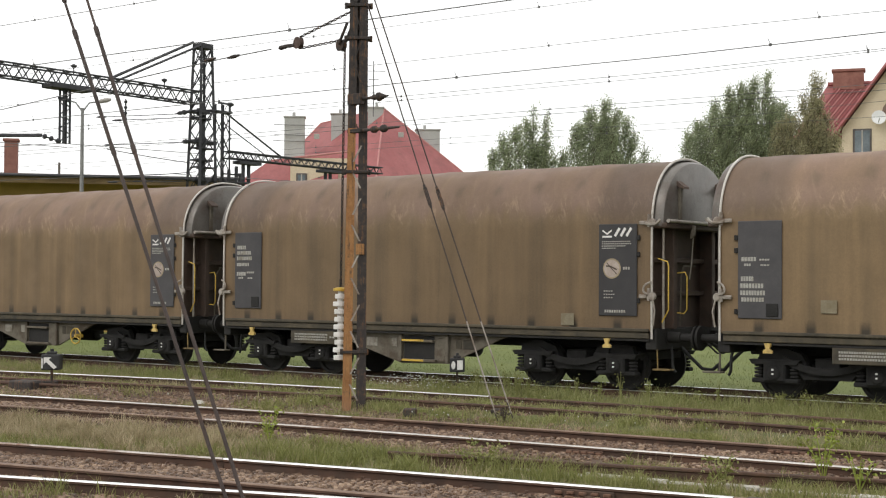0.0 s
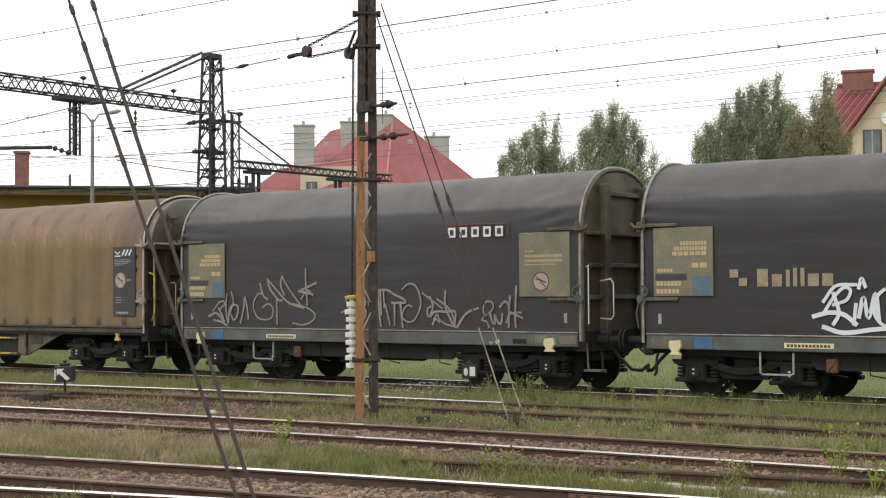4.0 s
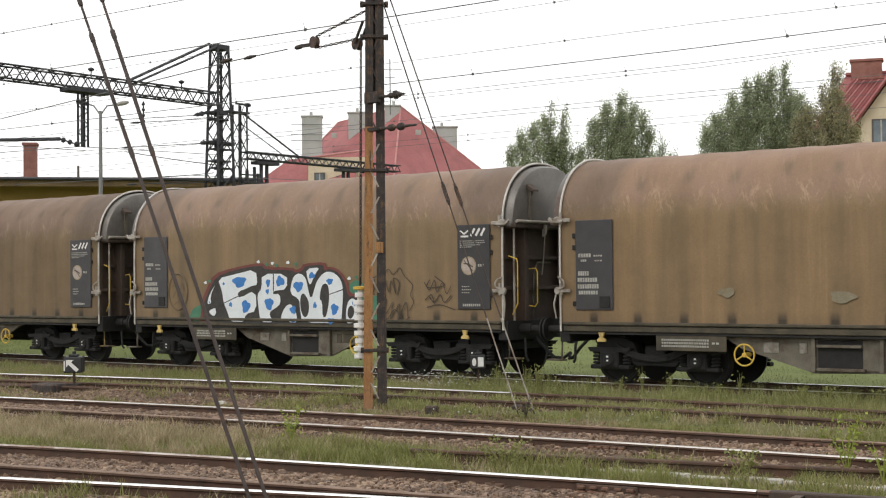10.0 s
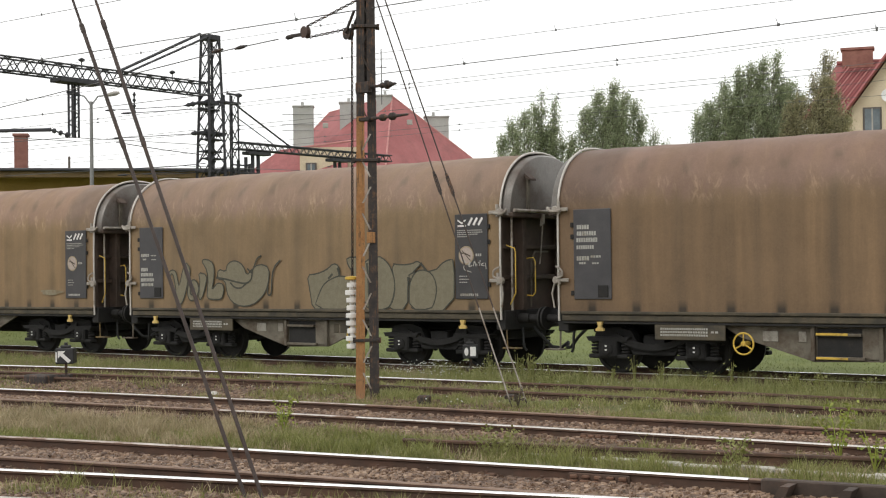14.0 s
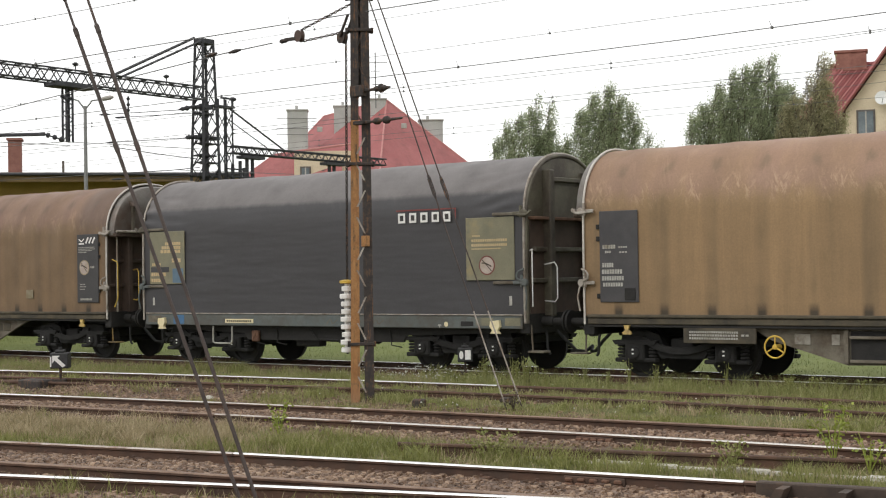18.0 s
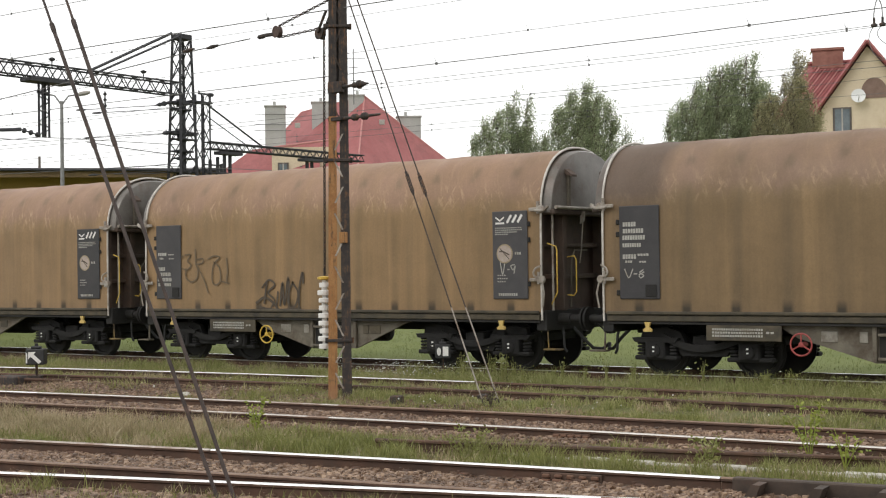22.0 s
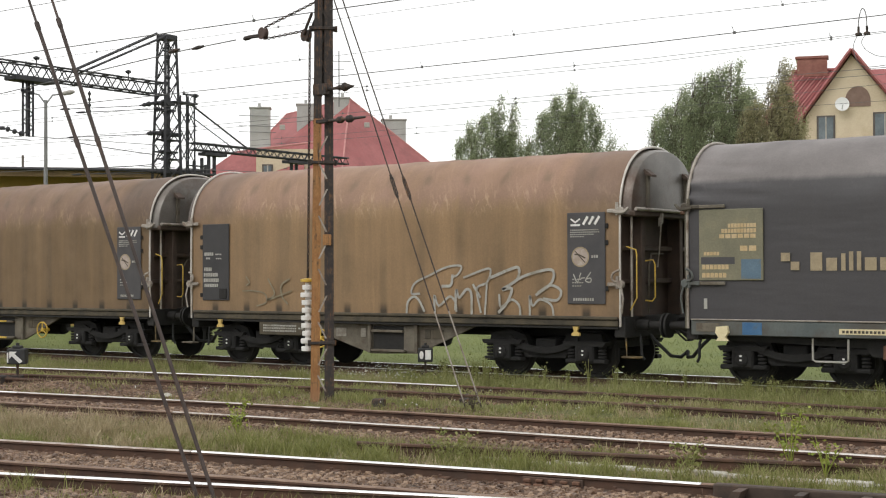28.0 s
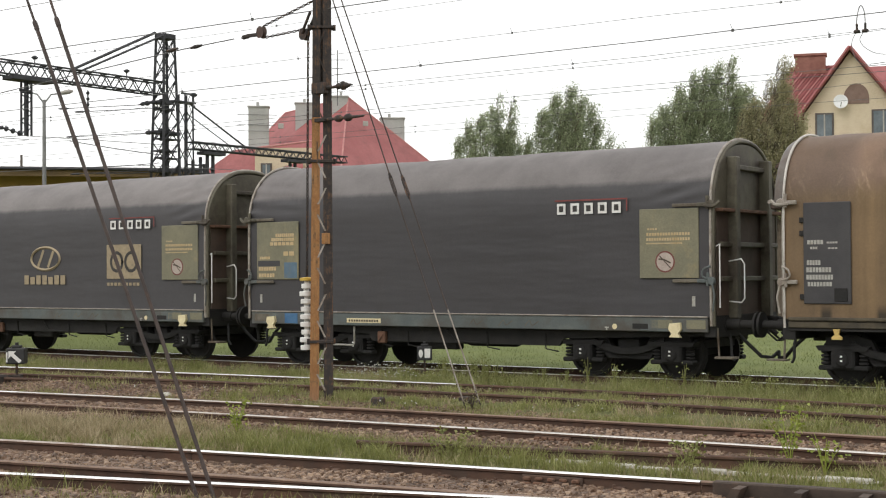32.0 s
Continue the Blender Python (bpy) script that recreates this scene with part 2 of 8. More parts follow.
    if ends:
        # the cloth over the end bays is darker and cleaner
        bay = ramp(n, l, math_node(n, l, "MULTIPLY_ADD", math_node(n, l, "ABSOLUTE", x), 1.0, math_node(n, l, "MULTIPLY_ADD", runs, 0.35, -4.0)), (0.24, 0.0), (0.5, 1.0))
        bay = math_node(n, l, "MULTIPLY", bay, ramp(n, l, math_node(n, l, "MULTIPLY_ADD", z, 0.5, -1.2), (0.25, 0.25), (0.45, 0.9)))
        bay = math_node(n, l, "MULTIPLY", bay, n.new("ShaderNodeObjectInfo").outputs["Alpha"])
        col = blend(n, l, bay, col, ends)
    # grime along the hem
    hem = math_node(n, l, "MULTIPLY", ramp(n, l, math_node(n, l, "MULTIPLY_ADD", z, 1.6, -1.85), (0.1, 1.0), (0.36, 0.0)), ramp(n, l, wave, (0.06, 1.0), (0.12, 0.1)))
    col = blend(n, l, math_node(n, l, "MULTIPLY", hem, 0.95 * ribs), col, tuple(c * 0.3 for c in streak))
    col = blend(n, l, 0.3, col, ramp(n, l, fine, (0.25, 0.3), (0.75, 0.72)), "OVERLAY")
    hv = n.new("ShaderNodeHueSaturation")
    l.new(math_node(n, l, "MULTIPLY_ADD", rnd, 0.22, 0.89), hv.inputs["Value"])
    l.new(col, hv.inputs["Color"])
    tone = n.new("ShaderNodeObjectInfo").outputs["Color"]
    l.new(blend(n, l, 1.0, hv.outputs[0], tone, "MULTIPLY"), p.inputs["Base Color"])
    l.new(ramp(n, l, cloud, (0.3, 0.5), (0.7, 0.72)), p.inputs["Roughness"])
    height = math_node(n, l, "MULTIPLY_ADD", fine, 0.15, runs)
    if ribs < 0.5:
        # slack cloth lies in long level creases
        height = math_node(n, l, "MULTIPLY_ADD", noise_node(n, l, v, 1.0, 2.0, 0.45, (0.6, 0.6, 3.2)), 1.2, math_node(n, l, "MULTIPLY", height, 0.35))
    bump(n, l, p, height, 0.35, 0.02 if ribs > 0.5 else 0.05)
    return m


BROWN_CLOTH = hood_cloth("brown_tarpaulin", (0.2, 0.124, 0.084), (0.186, 0.122, 0.061), (0.1, 0.073, 0.041), (0.37, 0.26, 0.165), low=3.28, run=0.7, steep=1.8, ends=(0.085, 0.058, 0.042))
# the grey cloth is about four times as pale over the crown as below
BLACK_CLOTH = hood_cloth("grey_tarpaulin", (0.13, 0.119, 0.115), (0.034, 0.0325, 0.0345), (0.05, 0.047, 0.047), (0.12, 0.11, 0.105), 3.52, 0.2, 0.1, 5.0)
HOOP_PALE = plain("pale_hoop_paint", (0.42, 0.39, 0.35), (0.62, 0.59, 0.54), 0.4, 0.1, 4, 50, (0.2, 0.14, 0.095), 0.36)
STEP_YELLOW = plain("dirty_yellow", (0.2, 0.13, 0.04), (0.3, 0.2, 0.05), 0.6, 0.0, 6, 50, (0.06, 0.045, 0.03), 0.55)
DARK_STEEL = plain("dark_steel", (0.009, 0.0085, 0.008), (0.02, 0.018, 0.016), 0.8, 0.0, 4, 40, (0.05, 0.036, 0.026), 0.3)
FRAME_STEEL = plain("frame_steel", (0.095, 0.08, 0.06), (0.17, 0.15, 0.115), 0.75, 0.0, 3, 40, (0.06, 0.038, 0.022), 0.45)
BOGIE_STEEL = plain("bogie_steel", (0.008, 0.0075, 0.007), (0.017, 0.016, 0.015), 0.9, 0.0, 5, 50, (0.03, 0.025, 0.021), 0.3)
SILL_BROWN = plain("sill_brown", (0.05, 0.042, 0.028), (0.1, 0.08, 0.05), 0.75, 0.0, 3, 30, (0.03, 0.026, 0.02), 0.45)
SILL_BLUE = plain("sill_blue_grey", (0.075, 0.092, 0.092), (0.12, 0.13, 0.122), 0.6, 0.0, 2, 30, (0.075, 0.066, 0.054), 0.48)
BLUE_PAINT = plain("blue_paint", (0.03, 0.1, 0.22), (0.06, 0.15, 0.27), 0.6, 0.0, 5, 50, (0.09, 0.09, 0.08), 0.35)
LABEL_BLUE = plain("label_blue", (0.075, 0.13, 0.19), (0.11, 0.17, 0.22), 0.6, 0.0, 5, 50, (0.15, 0.15, 0.12), 0.4)
PIPE_GREY = plain("pale_pipe", (0.24, 0.21, 0.175), (0.4, 0.365, 0.32), 0.5, 0.2, 5, 50, (0.13, 0.085, 0.055), 0.42)
END_GREY = plain("end_wall_grey", (0.1, 0.09, 0.078), (0.185, 0.17, 0.152), 0.36, 0.2, 1.4, 30, (0.09, 0.058, 0.042), 0.45)
END_DARK = plain("end_wall_dark", (0.05, 0.034, 0.026), (0.1, 0.068, 0.05), 0.75, 0.0, 2, 30, (0.1, 0.05, 0.03), 0.35)
END_OLIVE = plain("end_wall_olive", (0.078, 0.07, 0.046), (0.132, 0.12, 0.084), 0.6, 0.0, 1.8, 30, (0.045, 0.033, 0.024), 0.5)
PANEL_GREY = plain("panel_grey", (0.038, 0.036, 0.039), (0.056, 0.053, 0.054), 0.6, 0.0, 2.5, 50, (0.05, 0.045, 0.04), 0.35, spread=0.5)
PANEL_OLIVE = plain("panel_olive", (0.15, 0.142, 0.095), (0.21, 0.195, 0.125), 0.6, 0.0, 2.5, 40, (0.3, 0.24, 0.12), 0.38)
YELLOW = plain("yellow_paint", (0.5, 0.32, 0.04), (0.64, 0.43, 0.07), 0.55, 0.0, 8, 60, (0.18, 0.12, 0.05), 0.4)
CREAM_PAINT = plain("cream_paint", (0.62, 0.52, 0.3), (0.75, 0.66, 0.42), 0.5, 0.0, 8, 60, (0.3, 0.22, 0.12), 0.3)
RED_PAINT = plain("red_paint", (0.26, 0.045, 0.042), (0.36, 0.075, 0.065), 0.5, 0.0, 8, 60, (0.2, 0.08, 0.05), 0.3)
WHITE_PAINT = plain("white_paint", (0.62, 0.61, 0.58), (0.78, 0.77, 0.74), 0.6, 0.0, 9, 60, (0.4, 0.37, 0.32), 0.3, relief=0.1)
TAN_MARK = plain("tan_marking", (0.27, 0.215, 0.135), (0.36, 0.29, 0.185), 0.65, 0.0, 7, 50, (0.17, 0.135, 0.09), 0.38, relief=0.1)
ORANGE_MARK = plain("faded_orange_marking", (0.44, 0.31, 0.15), (0.54, 0.42, 0.25), 0.65, 0.0, 7, 50, (0.4, 0.33, 0.2), 0.35, relief=0.1)
SILVER_SPRAY = plain("silver_spray", (0.3, 0.29, 0.26), (0.42, 0.41, 0.37), 0.6, 0.0, 6, 40, (0.2, 0.17, 0.11), 0.4, relief=0.1)
FAINT_SPRAY = plain("faded_spray", (0.19, 0.16, 0.105), (0.24, 0.21, 0.14), 0.7, 0.0, 6, 40, (0.17, 0.13, 0.07), 0.45, relief=0.1)
BLACK_SPRAY = plain("black_spray", (0.025, 0.022, 0.02), (0.05, 0.045, 0.04), 0.65, 0.0, 8, 50, relief=0.1)
BROWN_SPRAY = plain("brown_spray", (0.055, 0.042, 0.03), (0.08, 0.06, 0.04), 0.7, 0.0, 8, 50, relief=0.1)
BLUE_SPRAY = plain("blue_spray", (0.03, 0.15, 0.42), (0.05, 0.2, 0.5), 0.6, 0.0, 8, 50, relief=0.1)
PALE_SPRAY = plain("pale_blue_white_spray", (0.62, 0.66, 0.68), (0.72, 0.75, 0.76), 0.6, 0.0, 5, 50, (0.5, 0.52, 0.52), 0.3, relief=0.1)
GREEN_SPRAY = plain("green_spray", (0.04, 0.15, 0.09), (0.07, 0.2, 0.12), 0.65, 0.0, 4, 50, (0.13, 0.11, 0.05), 0.35, relief=0.1)
MAROON_SPRAY = plain("maroon_spray", (0.13, 0.03, 0.025), (0.17, 0.05, 0.04), 0.65, 0.0, 4, 50, relief=0.1)
RUBBER = plain("black_rubber", (0.012, 0.012, 0.012), (0.03, 0.03, 0.03), 0.6, 0.0, 6, 50)
RUST_RAIL = plain("rusty_rail", (0.05, 0.028, 0.019), (0.115, 0.06, 0.037), 0.8, 0.0, 3, 40, (0.07, 0.045, 0.032), 0.42)
MIRROR_RAIL = plain("well_used_rail", (0.85, 0.85, 0.85), (0.95, 0.95, 0.94), 0.24, 1.0, 3, 40, relief=0)
SHINY_RAIL = plain("polished_rail", (0.8, 0.8, 0.8), (0.92, 0.92, 0.91), 0.42, 1.0, 3, 40, relief=0.05)
MID_RAIL = plain("half_polished_rail", (0.5, 0.47, 0.43), (0.68, 0.65, 0.61), 0.4, 0.95, 2, 30, (0.3, 0.2, 0.14), 0.35, relief=0.05)
DULL_RAIL = plain("dull_rail_head", (0.42, 0.37, 0.33), (0.6, 0.56, 0.52), 0.45, 0.8, 2, 30, (0.2, 0.11, 0.07), 0.45, relief=0.1)
SLEEPER = plain("old_sleeper", (0.09, 0.065, 0.05), (0.17, 0.135, 0.11), 0.9, 0.0, 4, 30, (0.06, 0.045, 0.035), 0.4, spread=0.4)
CONCRETE = plain("weathered_concrete", (0.4, 0.38, 0.34), (0.56, 0.53, 0.48), 0.85, 0.0, 3, 40, (0.22, 0.19, 0.14), 0.38)


def streaky(name, a, b, dark, amount, pale=None):
    """Flaking paint on steel, with rust and dark streaks running down it."""
    m, n, l, p = nodes_of(name)
    o, v, _ = coords(n, l)
    runs = noise_node(n, l, v, 1.0, 8.0, 0.7, (26.0, 26.0, 1.6))
    spots = noise_node(n, l, v, 9.0, 8.0, 0.72)
    fine = noise_node(n, l, v, 70.0, 3.0)
    col = blend(n, l, ramp(n, l, spots, (0.35, 0.0), (0.65, 1.0)), a, b)
    k = math_node(n, l, "MULTIPLY_ADD", runs, 0.6, math_node(n, l, "MULTIPLY", spots, 0.4))
    col = blend(n, l, ramp(n, l, k, (1 - amount - 0.03, 0.0), (1 - amount + 0.06, 1.0)), col, dark)
    if pale:
        xyz = n.new("ShaderNodeSeparateXYZ")
        l.new(o, xyz.inputs[0])
        z = math_node(n, l, "ADD", xyz.outputs["Z"], math_node(n, l, "MULTIPLY", runs, 0.8))
        col = blend(n, l, ramp(n, l, math_node(n, l, "MULTIPLY_ADD", z, 0.5, -0.2), (0.0, 0.7), (0.22, 0.0)), col, pale)
    col = blend(n, l, 0.4, col, ramp(n, l, fine, (0.25, 0.25), (0.75, 0.75)), "OVERLAY")
    l.new(col, p.inputs["Base Color"])
    p.inputs["Roughness"].default_value = 0.75
    bump(n, l, p, spots, 0.5, 0.01)
    return m


POLE_RUST = streaky("rusty_pole_paint", (0.23, 0.1, 0.032), (0.38, 0.195, 0.07), (0.05, 0.032, 0.022), 0.45, (0.3, 0.16, 0.09))
POLE_DARK = streaky("dark_pole_steel", (0.02, 0.017, 0.016), (0.05, 0.038, 0.032), (0.15, 0.07, 0.03), 0.45)
MAST_DARK = plain("mast_steel", (0.025, 0.025, 0.03), (0.05, 0.05, 0.055), 0.7, 0.0, 3, 30)
WIRE = plain("wire", (0.1, 0.1, 0.1), (0.17, 0.17, 0.165), 0.6, 0.3, 3, 30, relief=0)
CABLE = plain("dark_cable", (0.036, 0.026, 0.023), (0.07, 0.05, 0.043), 0.65, 0.2, 5, 60, (0.1, 0.056, 0.04), 0.36)
BRICK_RED = plain("chimney_brick", (0.2, 0.085, 0.065), (0.29, 0.135, 0.105), 0.85, 0.0, 3, 30)
PLASTER_GREY = plain("grey_render", (0.36, 0.36, 0.34), (0.45, 0.45, 0.43), 0.9, 0.0, 1, 20, (0.26, 0.25, 0.23), 0.35)
PLASTER_CREAM = plain("cream_plaster", (0.55, 0.45, 0.32), (0.64, 0.54, 0.4), 0.9, 0.0, 0.8, 20, (0.5, 0.4, 0.26), 0.35)
PLASTER_YELLOW = plain("yellow_plaster", (0.36, 0.24, 0.07), (0.44, 0.3, 0.09), 0.9, 0.0, 0.8, 20, (0.3, 0.2, 0.07), 0.3)
ROOF_RED = plain("red_roof", (0.28, 0.08, 0.079), (0.35, 0.115, 0.112), 0.6, 0.0, 0.9, 9, (0.22, 0.07, 0.066), 0.42)
ROOF_DARK = plain("dark_roof", (0.085, 0.072, 0.062), (0.14, 0.12, 0.1), 0.8, 0.0, 0.8, 14)
GLASS = plain("window_glass", (0.07, 0.09, 0.1), (0.16, 0.19, 0.21), 0.15, 0.0, 0.8, 10, relief=0)
FRAME_WHITE = plain("window_frame", (0.3, 0.28, 0.25), (0.4, 0.38, 0.35), 0.6, 0.0, 3, 20, relief=0)
DISH_WHITE = plain("dish_white", (0.7, 0.7, 0.7), (0.8, 0.8, 0.79), 0.5, 0.0, 3, 20, relief=0)
BARK = plain("bark", (0.08, 0.06, 0.045), (0.14, 0.11, 0.085), 0.9, 0.0, 6, 30)


def leaf_material(name, dark, mid, light, fine=0.2):
    m, n, l, p = nodes_of(name)
    g, o = n.new("ShaderNodeNewGeometry"), n.new("ShaderNodeTexCoord")
    big = noise_node(n, l, o.outputs["Object"], 0.7, 3.0)
    k = math_node(n, l, "MULTIPLY_ADD", big, 0.6, math_node(n, l, "MULTIPLY_ADD", g.outputs["Random Per Island"], 0.6, -0.1))
    l.new(ramp(n, l, k, (0.12, dark), (0.5, mid), (0.88, light)), p.inputs["Base Color"])
    p.inputs["Roughness"].default_value = 0.55
    if fine:
        thin, mix = n.new("ShaderNodeBsdfTranslucent"), n.new("ShaderNodeMixShader")
        l.new(p.inputs["Base Color"].links[0].from_socket, thin.inputs[0])
        mix.inputs[0].default_value = fine
        l.new(p.outputs[0], mix.inputs[1])
        l.new(thin.outputs[0], mix.inputs[2])
        l.new(mix.outputs[0], n["Material Output"].inputs[0])
    return m


LEAF = leaf_material("poplar_leaf", (0.25, 0.29, 0.165), (0.35, 0.395, 0.235), (0.47, 0.52, 0.34), 0.5)
LEAF_RUST = leaf_material("reddish_leaf", (0.28, 0.265, 0.15), (0.38, 0.35, 0.205), (0.48, 0.46, 0.29), 0.5)
LEAF_YELLOW = leaf_material("yellow_green_leaf", (0.13, 0.17, 0.02), (0.24, 0.29, 0.04), (0.36, 0.38, 0.08))
GRASS = leaf_material("meadow_grass", (0.135, 0.15, 0.035), (0.225, 0.235, 0.07), (0.36, 0.35, 0.145), 0.3)
LIGHT_GRASS = leaf_material("light_grass", (0.23, 0.255, 0.08), (0.34, 0.35, 0.14), (0.48, 0.46, 0.23), 0.4)
DRY_GRASS = leaf_material("dry_grass", (0.22, 0.18, 0.095), (0.36, 0.29, 0.17), (0.52, 0.43, 0.28))
FIELD_GRASS = leaf_material("field_grass", (0.135, 0.17, 0.045), (0.165, 0.2, 0.055), (0.195, 0.225, 0.07))
FLOWER = leaf_material("white_flower", (0.5, 0.5, 0.45), (0.65, 0.65, 0.6), (0.75, 0.75, 0.7), 0.0)
STONE = leaf_material("track_ballast", (0.06, 0.034, 0.02), (0.16, 0.096, 0.059), (0.36, 0.25, 0.165), 0.0)


def ground_material():
    m, n, l, p = nodes_of("yard_ground")
    o = n.new("ShaderNodeTexCoord").outputs["Object"]
    at = n.new("ShaderNodeAttribute")
    at.attribute_name = "turf"
    stones = n.new("ShaderNodeTexVoronoi")
    stones.inputs["Scale"].default_value = 17
    l.new(o, stones.inputs["Vector"])
    big, mid, fine = noise_node(n, l, o, 0.5), noise_node(n, l, o, 3.0, 6.0), noise_node(n, l, o, 40.0, 4.0)
    gravel = blend(n, l, stones.outputs["Color"], (0.075, 0.046, 0.032), (0.165, 0.105, 0.073))
    gravel = blend(n, l, ramp(n, l, mid, (0.4, 0.0), (0.65, 0.7)), gravel, (0.11, 0.08, 0.055))
    turf = blend(n, l, ramp(n, l, mid, (0.35, 0.0), (0.7, 1.0)), (0.09, 0.1, 0.03), (0.155, 0.138, 0.06))
    turf = blend(n, l, ramp(n, l, big, (0.4, 0.0), (0.7, 0.6)), turf, (0.12, 0.135, 0.04))
    k = ramp(n, l, math_node(n, l, "ADD", at.outputs["Fac"], math_node(n, l, "MULTIPLY_ADD", mid, 0.7, -0.35)), (0.35, 0.0), (0.6, 1.0))
    far = n.new("ShaderNodeAttribute")
    far.attribute_name = "meadow"
    turf = blend(n, l, far.outputs["Fac"], turf, blend(n, l, ramp(n, l, big, (0.35, 0.0), (0.65, 1.0)), (0.125, 0.155, 0.042), (0.165, 0.19, 0.056)))
    col = blend(n, l, k, gravel, turf)
    col = blend(n, l, 0.4, col, ramp(n, l, fine, (0.25, 0.25), (0.75, 0.75)), "OVERLAY")
    l.new(col, p.inputs["Base Color"])
    p.inputs["Roughness"].default_value = 0.95
    bump(n, l, p, math_node(n, l, "ADD", stones.outputs["Distance"], fine), 0.6, 0.04)
    return m


GROUND = ground_material()


# ---- the yard: tracks in plan ----
def bent(y0, slope, bow, x0, far=-24.0):
    """A track's centre line: a gentle curve that runs on straight beyond x = far and x = -2."""
    def at(x):
        k = min(max(x, far), -2.0) - x0
        return y0 + slope * k + bow * k * k + (slope + 2 * bow * k) * (x - x0 - k)
    return at


TRAIN_Y = 24.2
track_train = lambda x: TRAIN_Y
track_c = bent(19.85, 0.0, -0.006, -12.0, -30.0)
track_d = bent(15.62, 0.062, -0.0034, -10.0)
track_e = bent(11.02, 0.155, -0.004, -8.9, -20.0)
track_f = bent(8.85, 0.285, 0.0, -9.7)


def swell(x, y):
    return noise.noise((x * 0.35, y * 0.35, 3.1)) * 0.5 + noise.noise((x * 1.3, y * 1.3, 7.7)) * 0.35


def turf_at(x, y):
    """How much grass grows there, from 0 to 1."""
    k = 0.88
    for line, inner, value in ((track_d, 1.15, 0.1), (track_e, 1.2, 0.05), (track_c, 0.95, 0.62), (track_train, 1.1, 0.5)):
        d = abs(y - line(x))
        if d < inner + 0.35:
            k = min(k, value if d < inner else value + (k - value) * (d - inner) / 0.35)
    d = abs(y - track_f(x))
    if d < 1.0 and x < -5:
        k = min(k, 0.3)
    if x < -15 and 16.2 < y < 18.9:
        k = min(k, 0.25 + 0.5 * max(0, (x + 19) / 4))
    if -16 < x < -10 and 17.0 < y < 18.4:
        k = min(k, 0.5)
    return max(0.0, min(1.0, k + 0.45 * swell(x, y)))


def height_at(x, y):
    z = -0.18 + 0.04 * swell(x * 1.7, y * 1.7)
    for line, bed in ((track_train, -0.12), (track_c, -0.115), (track_d, -0.105), (track_e, -0.125), (track_f, -0.13)):
        d = abs(y - line(x))
        if d < 1.7:
            z = max(z, -0.18 + (bed + 0.18) * min(1, (1.7 - d) / 0.6) + 0.025 * swell(x * 3, y * 3))
    return z


def build_ground():
    xs = [-2500, -900, -400, -200, -120, -80, -60, -48] + [-40 + 0.3 * i for i in range(151)] + [8, 14, 25, 50, 100, 250, 700, 2500]
    ys = [-2500, -700, -200, -60, -20, -5, 2, 5] + [6.5 + 0.25 * i for i in range(95)] + [31, 33, 36, 40, 46, 54, 64, 80, 110, 160, 260, 500, 1200, 3000]
    v = [(x, y, height_at(x, y)) for y in ys for x in xs]
    n = len(xs)
    f = [(j * n + i, j * n + i + 1, (j + 1) * n + i + 1, (j + 1) * n + i) for j in range(len(ys) - 1) for i in range(n - 1)]
    me = bpy.data.meshes.new("ground")
    me.from_pydata(v, [], f)
    me.materials.append(GROUND)
    a = me.attributes.new("turf", "FLOAT", "POINT")
    a.data.foreach_set("value", [turf_at(x, y) if 6 < y < 27 else 0.95 for x, y, _ in v])
    a = me.attributes.new("meadow", "FLOAT", "POINT")
    a.data.foreach_set("value", [1.0 if y > 25.9 else 0.0 for _, y, _ in v])
    me.polygons.foreach_set("use_smooth", [True] * len(f))
    return tagged(new("ground", me), "station yard of reddish ballast, dirt and patchy grass", "ground", kind="structure")


build_ground()

RAIL_PROFILE = ((-0.036, -0.014), (-0.03, -0.006), (-0.018, -0.0015), (0.0, 0.0), (0.018, -0.0015), (0.03, -0.006), (0.036, -0.014), (0.036, -0.035), (0.01, -0.05), (0.01, -0.125), (0.068, -0.145), (0.068, -0.158), (-0.068, -0.158), (-0.068, -0.145), (-0.01, -0.125), (-0.01, -0.05), (-0.036, -0.035))


def rail_shape(line, off, x0, x1, step=1.5):
    s = Shape()
    n = max(2, int((x1 - x0) / step))
    p = []
    for i in range(n + 1):
        x = x0 + (x1 - x0) * i / n
        g = (line(x + 0.1) - line(x - 0.1)) / 0.2
        c = math.hypot(1, g)
        for a, z in RAIL_PROFILE:
            q = (off + a) / c
            p.append((x - q * g, line(x) + q, z))
    k = len(RAIL_PROFILE)
    for i in range(n):
        for j in range(k):
            s.slot = 0 if j < 6 else 1
            a, b = i * k + j, i * k + (j + 1) % k
            s.f.append((a, b, b + k, a + k))
            s.m.append(s.slot)
    s.v = p
    return s


RUST_HEAD = plain("rusty_rail_head", (0.16, 0.1, 0.07), (0.27, 0.19, 0.14), 0.6, 0.3, 3, 30, (0.12, 0.07, 0.045), 0.4)
SLEEPER_MESH = Shape().box(-0.125, -1.28, -0.1, 0.125, 1.28, 0.05, 0.012).mesh("sleeper", SLEEPER)
CHAIR_MESH = Shape().box(-0.1, -0.17, 0, 0.1, 0.17, 0.025, 0.006).tube([(-0.05, -0.1, 0.02), (-0.05, -0.1, 0.07)], 0.018, 6).tube([(0.05, 0.1, 0.02), (0.05, 0.1, 0.07)], 0.018, 6).box(-0.05, 0.04, 0.02, 0.05, 0.12, 0.05, 0.01).box(-0.05, -0.12, 0.02, 0.05, -0.04, 0.05, 0.01).mesh("rail_chair", RUST_RAIL)


